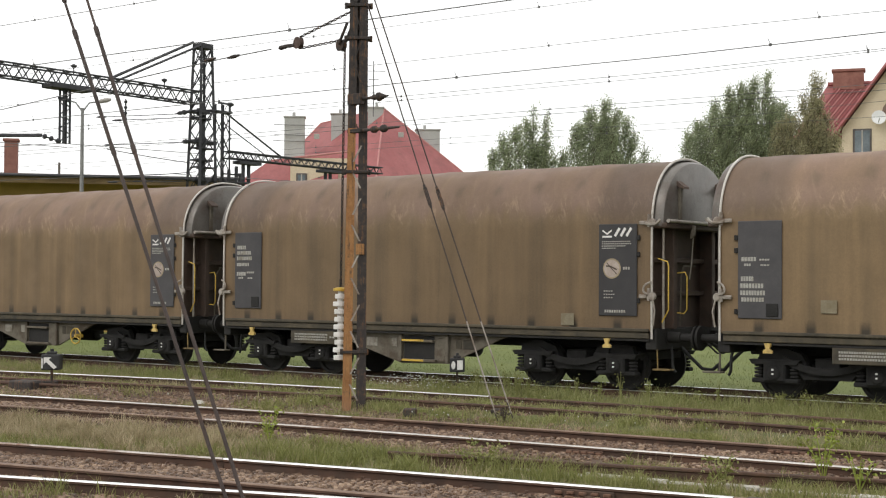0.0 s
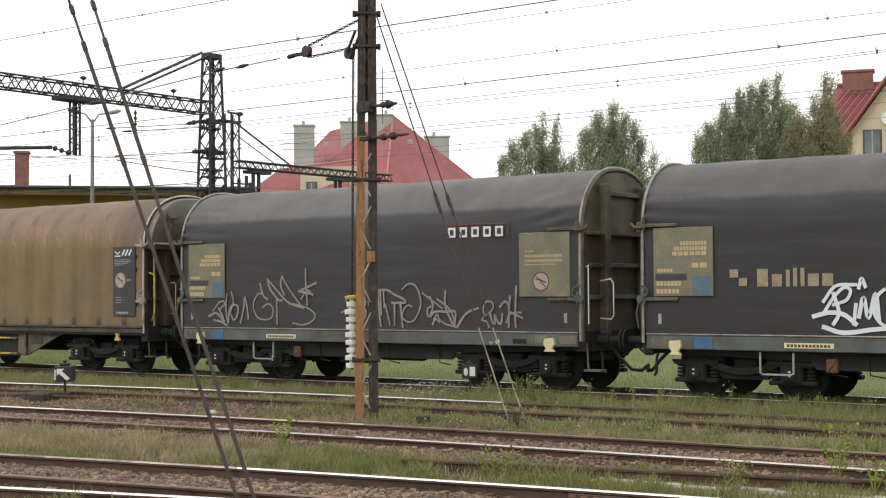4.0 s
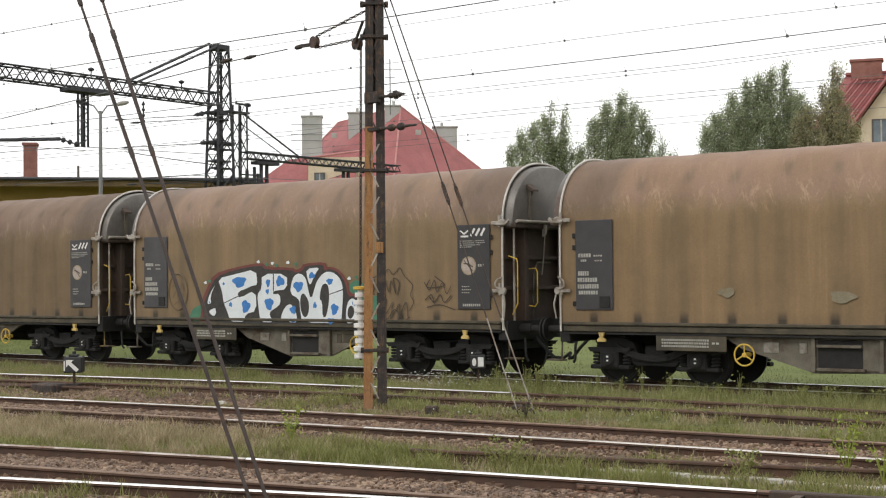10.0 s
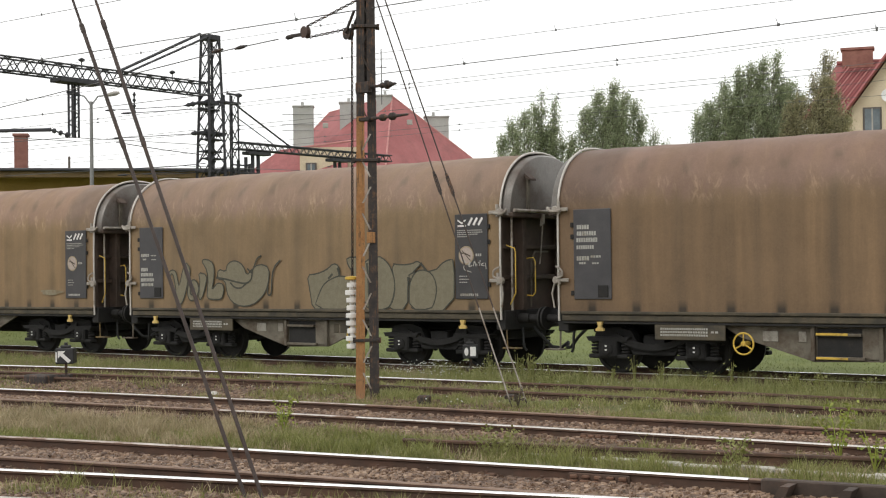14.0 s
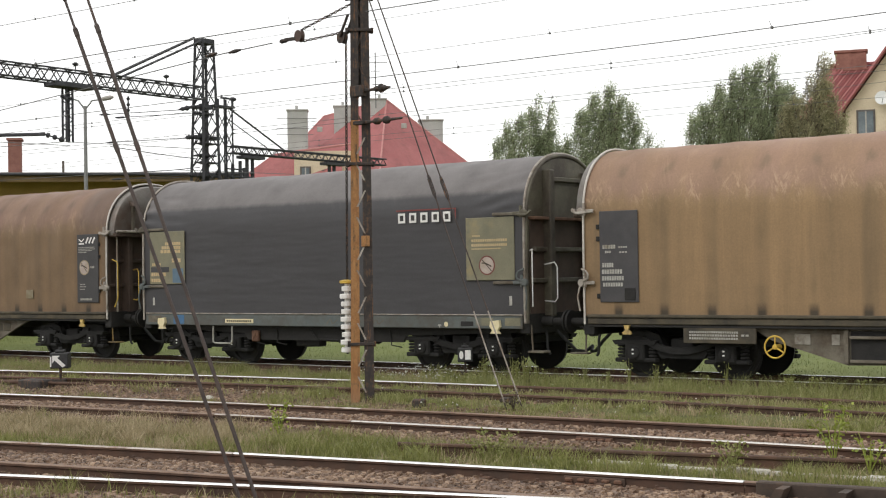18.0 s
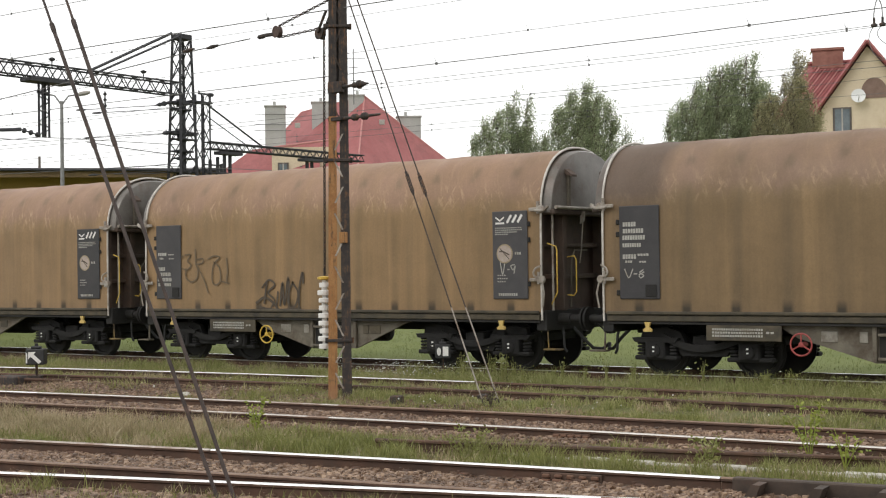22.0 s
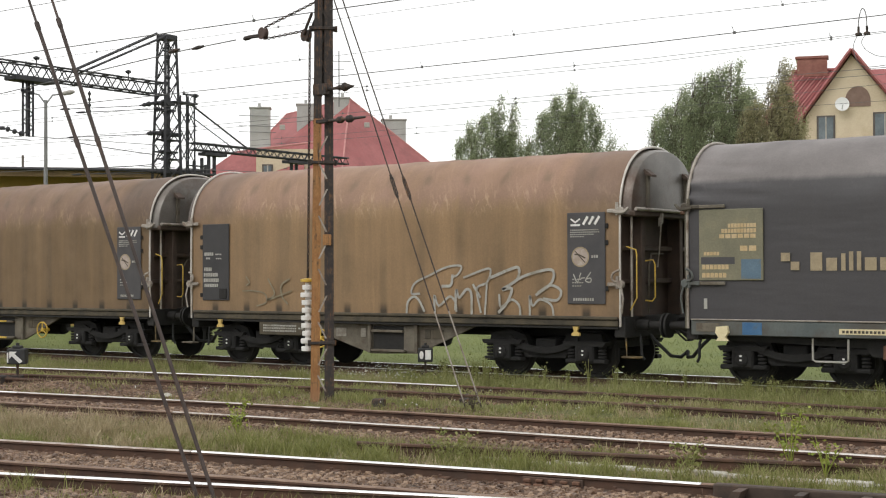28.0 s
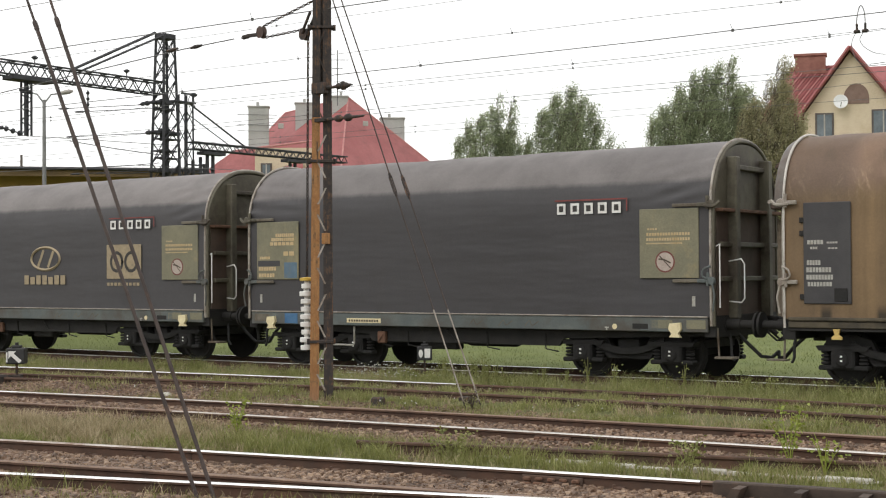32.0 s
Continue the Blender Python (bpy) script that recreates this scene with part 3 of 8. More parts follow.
def build_track(name, label, line, rails, ties=(-32, 2), chairs=False):
    """rails: (side, x0, x1, head material), end to end."""
    t = thing(name, label, "railway track", kind="structure")
    for s, x0, x1, head in rails:
        part("rail", rail_shape(line, 0.753 * s, x0, x1), (head, RUST_RAIL), t)
    x = ties[0]
    while x < ties[1]:
        g = math.atan((line(x + 0.1) - line(x - 0.1)) / 0.2)
        jit = random.uniform(-0.03, 0.03)
        m = Matrix.Translation((x + jit, line(x), -0.2 + random.uniform(-0.012, 0.012))) @ Matrix.Rotation(g + random.uniform(-0.02, 0.02), 4, "Z")
        o = part("sleeper", SLEEPER_MESH, SLEEPER, t, at=m)
        if chairs and x > -16:
            for s in (0.753, -0.753):
                part("rail_chair", CHAIR_MESH, RUST_RAIL, o, at=Matrix.Translation((0, s, 0.05)))
        x += 0.62
    return t


build_track("track_1", "straight track with worn rails under the freight train", track_train, ((1, -320, 260, MIRROR_RAIL), (-1, -320, 260, SHINY_RAIL)), (-40, 4))
build_track("track_2", "disused rusty track half hidden in grass", track_c, ((1, -220, -14.2, SHINY_RAIL), (1, -14.19, 200, RUST_RAIL), (-1, -220, 200, RUST_RAIL)), (-34, 2))
build_track("track_3", "curved track on reddish ballast with polished rails", track_d, ((1, -200, -19.5, SHINY_RAIL), (1, -19.49, -16.0, MID_RAIL), (1, -15.99, -13.5, DULL_RAIL), (1, -13.49, 160, RUST_HEAD), (-1, -200, -15.0, RUST_HEAD), (-1, -14.99, -12.6, DULL_RAIL), (-1, -12.59, 160, MID_RAIL)), (-28, 2), True)
build_track("track_4", "track of heavy rails on coarse ballast", track_e, ((1, -160, -11.3, DULL_RAIL), (1, -11.29, -5.62, SHINY_RAIL), (1, -5.61, 120, RUST_HEAD), (-1, -160, 120, RUST_HEAD)), (-20, 2), True)
build_track("track_5", "diverging track with a bright polished rail", track_f, ((1, -120, -5.4, SHINY_RAIL), (-1, -120, -5.4, DULL_RAIL)), (-20, -6), True)
# a rusty branch rail and a concrete cable trough beside it
branch = bent(14.0, 0.225, 0.0, -7.3, -10.5)
part("rail", rail_shape(branch, 0.0, -10.6, 6.0), (RUST_RAIL, RUST_RAIL), bpy.data.objects["track_3"], "rusty branch rail", at=Matrix.Translation((0, 0, -0.03)))
kerb_bar = thing("cable_trough", "row of weathered pale concrete trough covers", "cable trough", kind="structure")
for i in range(24):
    x = -9.7 + i * 0.5
    me = Shape().box(-0.247, -0.07, -0.2, 0.247, 0.03, -0.005, 0.012)
    part("cover", me, CONCRETE, kerb_bar, at=Matrix.Translation((x + 0.24, 13.65 + 0.096 * (x + 9.42), -0.14 + 0.012 * math.sin(i * 2.3))) @ Matrix.Rotation(0.07 + 0.03 * math.sin(i * 1.7), 4, "Z"))
JOINT_RUST = plain("joint_rust", (0.09, 0.045, 0.028), (0.17, 0.09, 0.055), 0.85, 0.0, 8, 60)
GUARD_BROWN = plain("guard_brown", (0.035, 0.025, 0.019), (0.075, 0.052, 0.038), 0.7, 0.1, 4, 50, (0.1, 0.055, 0.035), 0.4)
# fishplates and a joint on the near tracks
for line, off, x, n in ((track_e, 0.753, -7.18, 0.64), (track_d, -0.753, -8.9, 0.5), (track_d, 0.753, -7.0, 0.5), (track_e, -0.753, -9.1, 0.5)):
    g = math.atan((line(x + 0.1) - line(x - 0.1)) / 0.2)
    jp = thing("rail_joint_plate", "rusty bolted joint plate on the rail web", "rail joint", Matrix.Translation((x, line(x) + off, 0)) @ Matrix.Rotation(g, 4, "Z"))
    part("plate", Shape().box(-n / 2, -0.045, -0.125, n / 2, -0.02, -0.045, 0.008), RUST_RAIL, jp)
    for k in range(5):
        u = -n / 2 + (k + 0.5) * n / 5
        part("bolt", Shape().box(u - 0.038, -0.085, -0.1 + 0.006 * (k % 2), u + 0.038, -0.04, -0.06, 0.01), JOINT_RUST, jp)
        part("bolt", Shape().box(u - 0.05, -0.11, -0.145, u + 0.045, -0.04, -0.108 + 0.005 * (k % 2), 0.01), JOINT_RUST, jp)
# guide block with brackets where the near rail ends in a switch
sw = thing("switch_guard", "dark steel guard block with brackets beside a switch rail", "railway switch", Matrix.Translation((-5.55, track_e(-5.55) + 0.66, 0)) @ Matrix.Rotation(0.13, 4, "Z"))
part("guard_bar", Shape().box(0, -0.06, -0.13, 5.2, 0.06, 0.02, 0.012), GUARD_BROWN, sw)
for i in range(5):
    part("bracket", Shape().prism([(0.25 + i * 0.55, 0.0), (0.33 + i * 0.55, 0.0), (0.25 + i * 0.55, -0.19), (0.13 + i * 0.55, -0.19)], -0.3, -0.06), GUARD_BROWN, sw)


# ---- grass, stones and weeds ----
def scatter(name, label, category, material, spots, make):
    v, f = [], []
    for q in spots:
        a, b = make(*q)
        n = len(v)
        v += a
        f += [tuple(i + n for i in c) for c in b]
    me = bpy.data.meshes.new(name)
    me.from_pydata(v, [], f)
    me.materials.append(material)
    return tagged(new(name, me), label, category, kind="stuff")


def blade(x, y, z, h, w):
    a, lean = random.uniform(0, 6.283), random.uniform(0.1, 1.0) * h
    dx, dy = math.cos(a) * w, math.sin(a) * w
    b = random.uniform(0, 6.283)
    lx, ly = math.cos(b) * lean, math.sin(b) * lean
    return [(x - dx, y - dy, z), (x + dx, y + dy, z), (x + lx * 0.4 + dx * 0.7, y + ly * 0.4 + dy * 0.7, z + h * 0.6), (x + lx * 0.4 - dx * 0.7, y + ly * 0.4 - dy * 0.7, z + h * 0.6), (x + lx, y + ly, z + h)], [(0, 1, 2, 3), (3, 2, 4)]


def stone(x, y, z, r, _):
    v = []
    for k in range(3):
        a = k * 2.094 + random.uniform(-0.5, 0.5)
        v.append((x + r * math.cos(a), y + r * math.sin(a), z - r * 0.4))
    for k in range(3):
        a = 1.05 + k * 2.094 + random.uniform(-0.5, 0.5)
        v.append((x + r * 0.75 * math.cos(a), y + r * 0.75 * math.sin(a), z + r * random.uniform(0.3, 0.8)))
    return v, [(0, 1, 3), (1, 2, 4), (2, 0, 5), (3, 4, 5), (1, 4, 3), (2, 5, 4), (0, 3, 5)]


def in_yard(x, y):
    return -1.42 * y < x < -0.3 * y + 0.5


def spots(n, y0, y1, low, size, width, keep):
    out = []
    while len(out) < n:
        y = y0 + (y1 - y0) * random.random()
        x = random.uniform(-1.42 * y, -0.3 * y + 0.5)
        k = keep(x, y)
        if k > 0 and random.random() < k:
            out.append((x, y, height_at(x, y) + low, size(x, y), width * random.uniform(0.6, 1.4)))
    return out


def rank(x, y):
    """How tall the grass stands."""
    h = random.uniform(0.03, 0.13) * (0.25 + 1.25 * tuft(x, y))
    if min(min(abs(y - l(x) - 0.753), abs(y - l(x) + 0.753)) for l in (track_c, track_d, track_e)) < 0.3:
        return h * 0.5
    if 20.9 < y < 23.2 and x > -17:
        h *= 1.3
    if 12.0 < y < 13.6 and x > -13:
        h *= 1.5
    if swell(x * 0.8 + 9, y * 0.8) > 0.18:
        h *= 1.5
    return h


def free(x, y):
    return all(min(abs(y - l(x) - 0.753), abs(y - l(x) + 0.753)) > 0.06 for l in (track_train, track_c, track_d, track_e, track_f))


def tuft(x, y):
    """Grass stands in clumps: close to 1 inside one, low between them."""
    k = noise.noise((x * 1.1, y * 1.6, 21.0)) + 0.7 * noise.noise((x * 3.3, y * 4.2, 5.0))
    return max(0.06, min(1.0, 0.45 + 1.5 * k))


def green(x, y):
    if not free(x, y) or (x < -12.5 and 11.8 < y < 14.6 and random.random() < 0.6):
        return 0
    return (turf_at(x, y) - 0.2) * 1.4 * (0.25 + 0.75 * tuft(x, y)) * (0.8 if y > 20.6 and x > -17 else 1.0)


def straw(x, y):
    if not free(x, y):
        return 0
    k = 1.6 if x < -12.0 and 11.8 < y < 14.6 else 0.3 + 0.5 * (swell(x + 40, y) > 0.1)
    return (turf_at(x, y) - 0.15) * k * tuft(x + 7, y + 3)


scatter("grass", "uneven yard grass between the tracks", "grass", GRASS, spots(130000, 7.4, 23.3, -0.02, rank, 0.005, green), blade)
scatter("dry_grass", "dry straw-coloured grass tufts", "grass", DRY_GRASS, spots(52000, 7.4, 23.3, -0.02, lambda x, y: random.uniform(0.03, 0.14) * (0.4 + tuft(x + 7, y + 3)) * (1.6 if x < -13 and 11.8 < y < 14.6 else 1.0), 0.004, straw), blade)
scatter("tall_grass", "light green seeding grass along the train's track", "grass", LIGHT_GRASS, spots(26000, 18.2, 23.2, -0.02, lambda x, y: random.uniform(0.05, 0.2) * (0.4 + tuft(x, y)) * (1.25 if y > 21 else 0.7), 0.005, lambda x, y: (tuft(x, y) if x > -18 else 0.25 * tuft(x, y)) if free(x, y) else 0), blade)
scatter("field_grass", "short pale green meadow grass beyond the train", "grass", FIELD_GRASS, spots(40000, 25.7, 50, -0.03, lambda x, y: random.uniform(0.05, 0.11), 0.006, lambda x, y: min(1.0, 30 / y)), blade)
scatter("ballast", "reddish broken stone ballast", "ballast", STONE, spots(46000, 7.6, 23.2, 0.0, lambda x, y: random.choice((0.014, 0.018, 0.022, 0.028, 0.034, 0.045)), 0.0, lambda x, y: (0.75 - turf_at(x, y)) if free(x, y) else 0), stone)
scatter("white_flowers", "small white flowers in the grass", "flowers", FLOWER, [(random.gauss(-17.3, 0.9), random.gauss(22.4, 0.35), -0.08 + random.uniform(0, 0.22), 0.02, 0.016) for _ in range(220)] + [(random.uniform(-20, -6), random.uniform(17.5, 22.8), -0.06, 0.02, 0.013) for _ in range(120)], blade)


def weed(name, label, x, y, h, material, n, spread):
    w = thing(name, label, "plant", pose(x, y, height_at(x, y)))
    s, lf = Shape(), Shape()
    for k in range(5):
        a, r = k * 1.3, spread * random.uniform(0.4, 1.0)
        top = Vector((math.cos(a) * r, math.sin(a) * r, h * random.uniform(0.65, 1.0)))
        s.tube([(0, 0, 0), top * 0.5 + Vector((0, 0, h * 0.1)), top], [0.008, 0.006, 0.003], 5)
        for _ in range(n // 5):
            c = top * random.uniform(0.3, 1.05) + Vector((random.gauss(0, 0.05), random.gauss(0, 0.05), random.gauss(0, 0.03)))
            d = Vector((random.gauss(0, 1), random.gauss(0, 1), random.gauss(0, 0.6))).normalized() * random.uniform(0.03, 0.06)
            e = d.cross(Vector((random.gauss(0, 1), random.gauss(0, 1), random.gauss(0, 1)))).normalized() * 0.018
            lf.add([c, c + d * 0.5 + e, c + d, c + d * 0.5 - e], [(0, 1, 2, 3)])
    part("stalk", s, material, w)
    part("foliage", lf, material, w)
    return w


weed("sapling", "yellow-green sapling growing beside the track", -13.0, 13.75, 0.5, LEAF_YELLOW, 130, 0.2)
weed("sapling", "yellow-green weed with leggy stems by the switch", -5.75, 14.5, 0.72, LEAF_YELLOW, 170, 0.28)
weed("sapling", "yellow-green weed with leggy stems by the switch", -5.3, 14.3, 0.45, LEAF_YELLOW, 70, 0.22)
weed("sapling", "bushy green weed beside the trough covers", -6.5, 13.6, 0.4, GRASS, 160, 0.2)
weed("sapling", "bushy green weed beside the trough covers", -9.3, 13.3, 0.35, GRASS, 160, 0.3)
for k in range(26):
    x = random.uniform(-16, -7)
    weed("grass_stalk", "tall flowering grass stalk in front of the train", x, random.uniform(21.7, 22.7), random.uniform(0.32, 0.6), GRASS, 30, 0.06)


# ---- the tension pole with its weights ----
def lattice_leg(s, x, y, z0, z1, w, face):
    s.box(x - w / 2, y - 0.03, z0, x + w / 2, y + 0.03, z1, 0.004)
    s.box(x - w / 2 if face > 0 else x + w / 2 - 0.012, y + 0.03, z0, x - w / 2 + 0.012 if face > 0 else x + w / 2, y + 0.11, z1)


PX, PY = -15.36, 18.27
pole = thing("catenary_pole", "tall rusty steel lattice pole with orange-brown paint", "catenary pole", pose(PX, PY, -0.2, 0, 0.35, 40))
part("footing", Shape().box(-0.24, -0.2, -0.2, 0.24, 0.2, -0.01, 0.03), CONCRETE, pole, "buried concrete footing")


def channel(xa, xb, wa, wb, z0, z1, depth=0.09):
    """A tapering steel channel from z0 to z1, open towards the lacing."""
    c = Shape()
    p = []
    for x, hw, z in ((xa, wa, z0), (xb, wb, z1)):
        p += [(x - hw, -depth, z), (x + hw, -depth, z), (x + hw, depth, z), (x - hw, depth, z)]
    return c.add(p, [(0, 1, 5, 4), (1, 2, 6, 5), (2, 3, 7, 6), (3, 0, 4, 7), (4, 5, 6, 7), (3, 2, 1, 0)])


part("channel", channel(-0.118, -0.094, 0.076, 0.066, 0, 4.72), POLE_RUST, pole, "orange-brown rusty steel channel")
# the left channel turns from orange-brown to dark at 4.72 m
part("channel", channel(-0.094, -0.08, 0.067, 0.066, 4.72, 8.2), POLE_DARK, pole, "dark upper length of the channel")
part("channel", channel(0.118, 0.075, 0.08, 0.068, 0, 8.2), POLE_DARK, pole, "dark steel channel")
part("web_plate", Shape().box(-0.05, -0.02, 5.3, 0.05, 0.02, 8.2), POLE_DARK, pole, "dark web plate")
for i in range(17):
    z = 0.2 + i * 0.44
    s = 1 if i % 2 else -1
    part("lacing_bar", Shape().prism([(-0.075 * s, z), (-0.045 * s, z), (0.085 * s, z + 0.27), (0.055 * s, z + 0.27)], -0.1, -0.088), PIPE_GREY if z < 4.6 else POLE_DARK, pole, "flat lacing bar")
for z in (0.98, 3.97, 6.2, 6.75):
    part("band", Shape().box(-0.2, -0.12, z, 0.2, 0.12, z + 0.05, 0.006).box(-0.24, -0.05, z - 0.02, -0.18, 0.05, z + 0.07, 0.006).box(0.18, -0.05, z - 0.02, 0.23, 0.05, z + 0.07, 0.006), POLE_DARK, pole, "bolted steel band")
part("plate", Shape().box(0.0, -0.125, 2.62, 0.14, -0.095, 2.8, 0.006), POLE_RUST, pole)


def insulator(s, p0, p1, r=0.06, discs=4):
    p0, p1 = Vector(p0), Vector(p1)
    d = p1 - p0
    prof = [(0, 0.02)]
    for i in range(discs):
        c = d.length * (i + 0.5) / discs
        h = d.length / discs * 0.3
        prof += [(c - h, 0.025), (c - h * 0.3, r), (c + h * 0.3, r), (c + h, 0.025)]
    prof += [(d.length, 0.02)]
    s.lathe(p0, d, prof, 12)


# side insulators with wires that run off along the line
for z, lumps, x1 in ((5.0, ((0.36, 0.05), (0.46, 0.075), (0.52, 0.05)), 0.66), (4.47, ((0.36, 0.06), (0.56, 0.065)), 0.9)):
    ins = thing("pole_insulator", "dark insulator with bulging sheds on a bracket of the pole", "insulator", group="pole insulators")
    prof = [(0, 0.035), (0.18, 0.035), (0.24, 0.02)]
    for c, r in lumps:
        prof += [(c - 0.075, 0.025), (c - 0.045, r * 0.85), (c - 0.01, r), (c + 0.015, r * 0.9), (c + 0.03, r), (c + 0.06, r * 0.7), (c + 0.085, 0.025)] if len(lumps) == 2 else [(c - 0.05, 0.03), (c - 0.015, r), (c + 0.015, r), (c + 0.045, 0.03)]
    prof += [(x1 - 0.03, 0.018), (x1, 0.008)]
    part("insulator_body", Shape().lathe((PX + 0.08, PY - 0.05, z), (1, 0, 0.02), prof, 14), POLE_DARK, ins, smooth=50)
    part("bracket", Shape().box(PX - 0.08, PY - 0.13, z - (0.09 if x1 < 0.7 else 0.03), PX + 0.2, PY - 0.02, z + (0.09 if x1 < 0.7 else 0.03), 0.006), POLE_DARK, ins)
PULLEY_IRON = plain("pulley_iron", (0.055, 0.034, 0.028), (0.1, 0.06, 0.048), 0.7, 0.2, 8, 50, (0.05, 0.04, 0.035), 0.4)
pulley = thing("tension_pulley", "dark grooved pulley hung from the pole by a strap", "pulley")
WHEEL_PROFILE = [(-0.04, 0.025), (-0.04, 0.105), (-0.015, 0.09), (0.015, 0.09), (0.04, 0.105), (0.04, 0.025)]
part("pulley_wheel", Shape().lathe((-15.69, PY, 5.95), (0.2, 1, 0), WHEEL_PROFILE, 24), POLE_DARK, pulley, smooth=40)
part("strap", Shape().tube([(-15.69, PY - 0.07, 5.95), (-15.5, PY - 0.07, 6.3)], 0.025, 6).tube([(-15.69, PY + 0.07, 5.95), (-15.5, PY + 0.07, 6.3)], 0.025, 6), POLE_DARK, pulley)
pul2 = thing("tension_pulley", "rusty grooved pulley between two chains", "pulley")
part("pulley_wheel", Shape().lathe((-16.66, PY, 6.08), (0.22, 1, 0), WHEEL_PROFILE, 24), PULLEY_IRON, pul2, smooth=40)
part("fork", Shape().box(-17.0, PY - 0.025, 6.02, -16.6, PY + 0.025, 6.08, 0.01).lathe((-17.12, PY, 6.03), (1, 0.0, 0.08), [(0, 0.015), (0.04, 0.04), (0.14, 0.04), (0.2, 0.015)], 10), POLE_DARK, pul2)


def chain(p0, p1, name="chain"):
    """Flat links, turned a quarter from one to the next."""
    p0, p1 = Vector(p0), Vector(p1)
    d = p1 - p0
    n = int(d.length / 0.058)
    s = Shape()
    u = d.normalized()
    e = u.cross(Vector((0, 1, 0))).normalized()
    for i in range(n):
        c = p0 + d * ((i + 0.5) / n)
        w = e if i % 2 else Vector((0, 1, 0))
        s.tube([c + u * 0.04 * math.cos(q) + w * 0.02 * math.sin(q) for q in (k * math.pi / 3 for k in range(6))], 0.01, 4, True)
    return thing(name, "dark steel link chain of the tensioning gear", "chain", shape=s, material=POLE_DARK)


chain((-16.62, PY, 6.18), (-15.45, PY, 6.5))
chain((-16.62, PY, 5.98), (-15.76, PY, 6.03))
chain((-15.59, PY - 0.02, 5.9), (-15.66, PY, 1.9))
wt = thing("counterweight", "stack of white painted concrete tensioning weights with a yellow top", "counterweight", pose(-15.67, PY, 0.66))
for i in range(9):
    z = i * 0.128
    w = 0.105 + 0.012 * math.sin(i * 2.1)
    part("weight", Shape().lathe((0.008 * math.sin(i * 3.3), 0, z), (0, 0, 1), [(0, w * 0.92), (0.008, w), (0.072, w), (0.08, w * 0.92), (0.081, 0.045), (0.127, 0.045)], 16), WHITE_PAINT, wt, smooth=30)
part("top_weight", Shape().lathe((0, 0, 1.15), (0, 0, 1), [(0, 0.1), (0.01, 0.12), (0.05, 0.12), (0.065, 0.04)], 16), YELLOW, wt, "yellow top weight", smooth=40)
part("rod", Shape().tube([(0, 0, -0.03), (0, 0, 1.35)], 0.018, 8), POLE_DARK, wt)


def long_wire(name, label, pts, r, material=WIRE, category="wire", n=5):
    return thing(name, label, category, shape=Shape().tube(pts, r, n), material=material, smooth=60)


def turnbuckle(s, p, d):
    d = d.normalized()
    e = Vector((0, 1, 0)).cross(d).normalized()
    for k in (-1, 1):
        s.tube([p - d * 0.15 + e * 0.026 * k, p + d * 0.15 + e * 0.026 * k], 0.01, 6)
    s.tube([p - d * 0.2, p - d * 0.13], 0.022, 8).tube([p + d * 0.13, p + d * 0.2], 0.022, 8)


# the two guy ropes of the pole
for k, (xt, xb, r) in enumerate(((-15.17, -12.4, 0.012), (-15.0, -12.24, 0.012))):
    g = thing("guy_rope", "thin taut steel guy rope with a turnbuckle", "guy rope", group="guy ropes of the pole")
    top, foot = Vector((xt, PY, 6.7)), Vector((xb, PY - 0.1 + 0.2 * k, -0.15))
    part("rope", Shape().tube([top, foot], r, 6), CABLE, g)
    s = Shape()
    turnbuckle(s, top + (foot - top) * (0.49 + 0.005 * k), foot - top)
    part("turnbuckle", s, POLE_DARK, g)
    # added skin: the bright look of the lower rope, put in as pale colour
    part("sleeve", Shape().tube([top + (foot - top) * 0.78, top + (foot - top) * 0.985], 0.0125, 6), PIPE_GREY, g, "pale grey skin added over the lower rope")
part_bush = weed("dead_shrub", "dry twiggy shrub round the rope anchor", -12.3, 18.2, 0.35, BROWN_SPRAY, 60, 0.14)
# two heavy stay rods close to the camera
for k, (xb, xt) in enumerate(((-9.38, -11.86), (-9.16, -11.52))):
    g = thing("stay_rod", "heavy dark steel stay rod with couplings", "stay rod", group="stay rods")
    foot, top = Vector((xb, 9.44, -0.2)), Vector((xt, 9.44, 4.85))
    top = foot + (top - foot) * 1.5
    part("rod", Shape().tube([foot, foot + (top - foot) * 0.455], 0.0185, 8), CABLE, g)
    part("rod", Shape().tube([foot + (top - foot) * 0.455, foot + (top - foot) * 0.615], 0.0195, 8), CABLE, g)
    part("rod", Shape().tube([foot + (top - foot) * 0.615, top], 0.013, 8), CABLE, g)
    for q in (0.455, 0.615, 0.668):
        c = foot + (top - foot) * q
        d = (top - foot).normalized()
        part("coupling", Shape().tube([c - d * 0.06, c - d * 0.04, c + d * 0.04, c + d * 0.06], [0.019, 0.025, 0.025, 0.016], 8), CABLE, g)
    part("anchor", Shape().box(xb - 0.08, 9.36, -0.3, xb + 0.08, 9.52, -0.13, 0.02), CONCRETE, g)


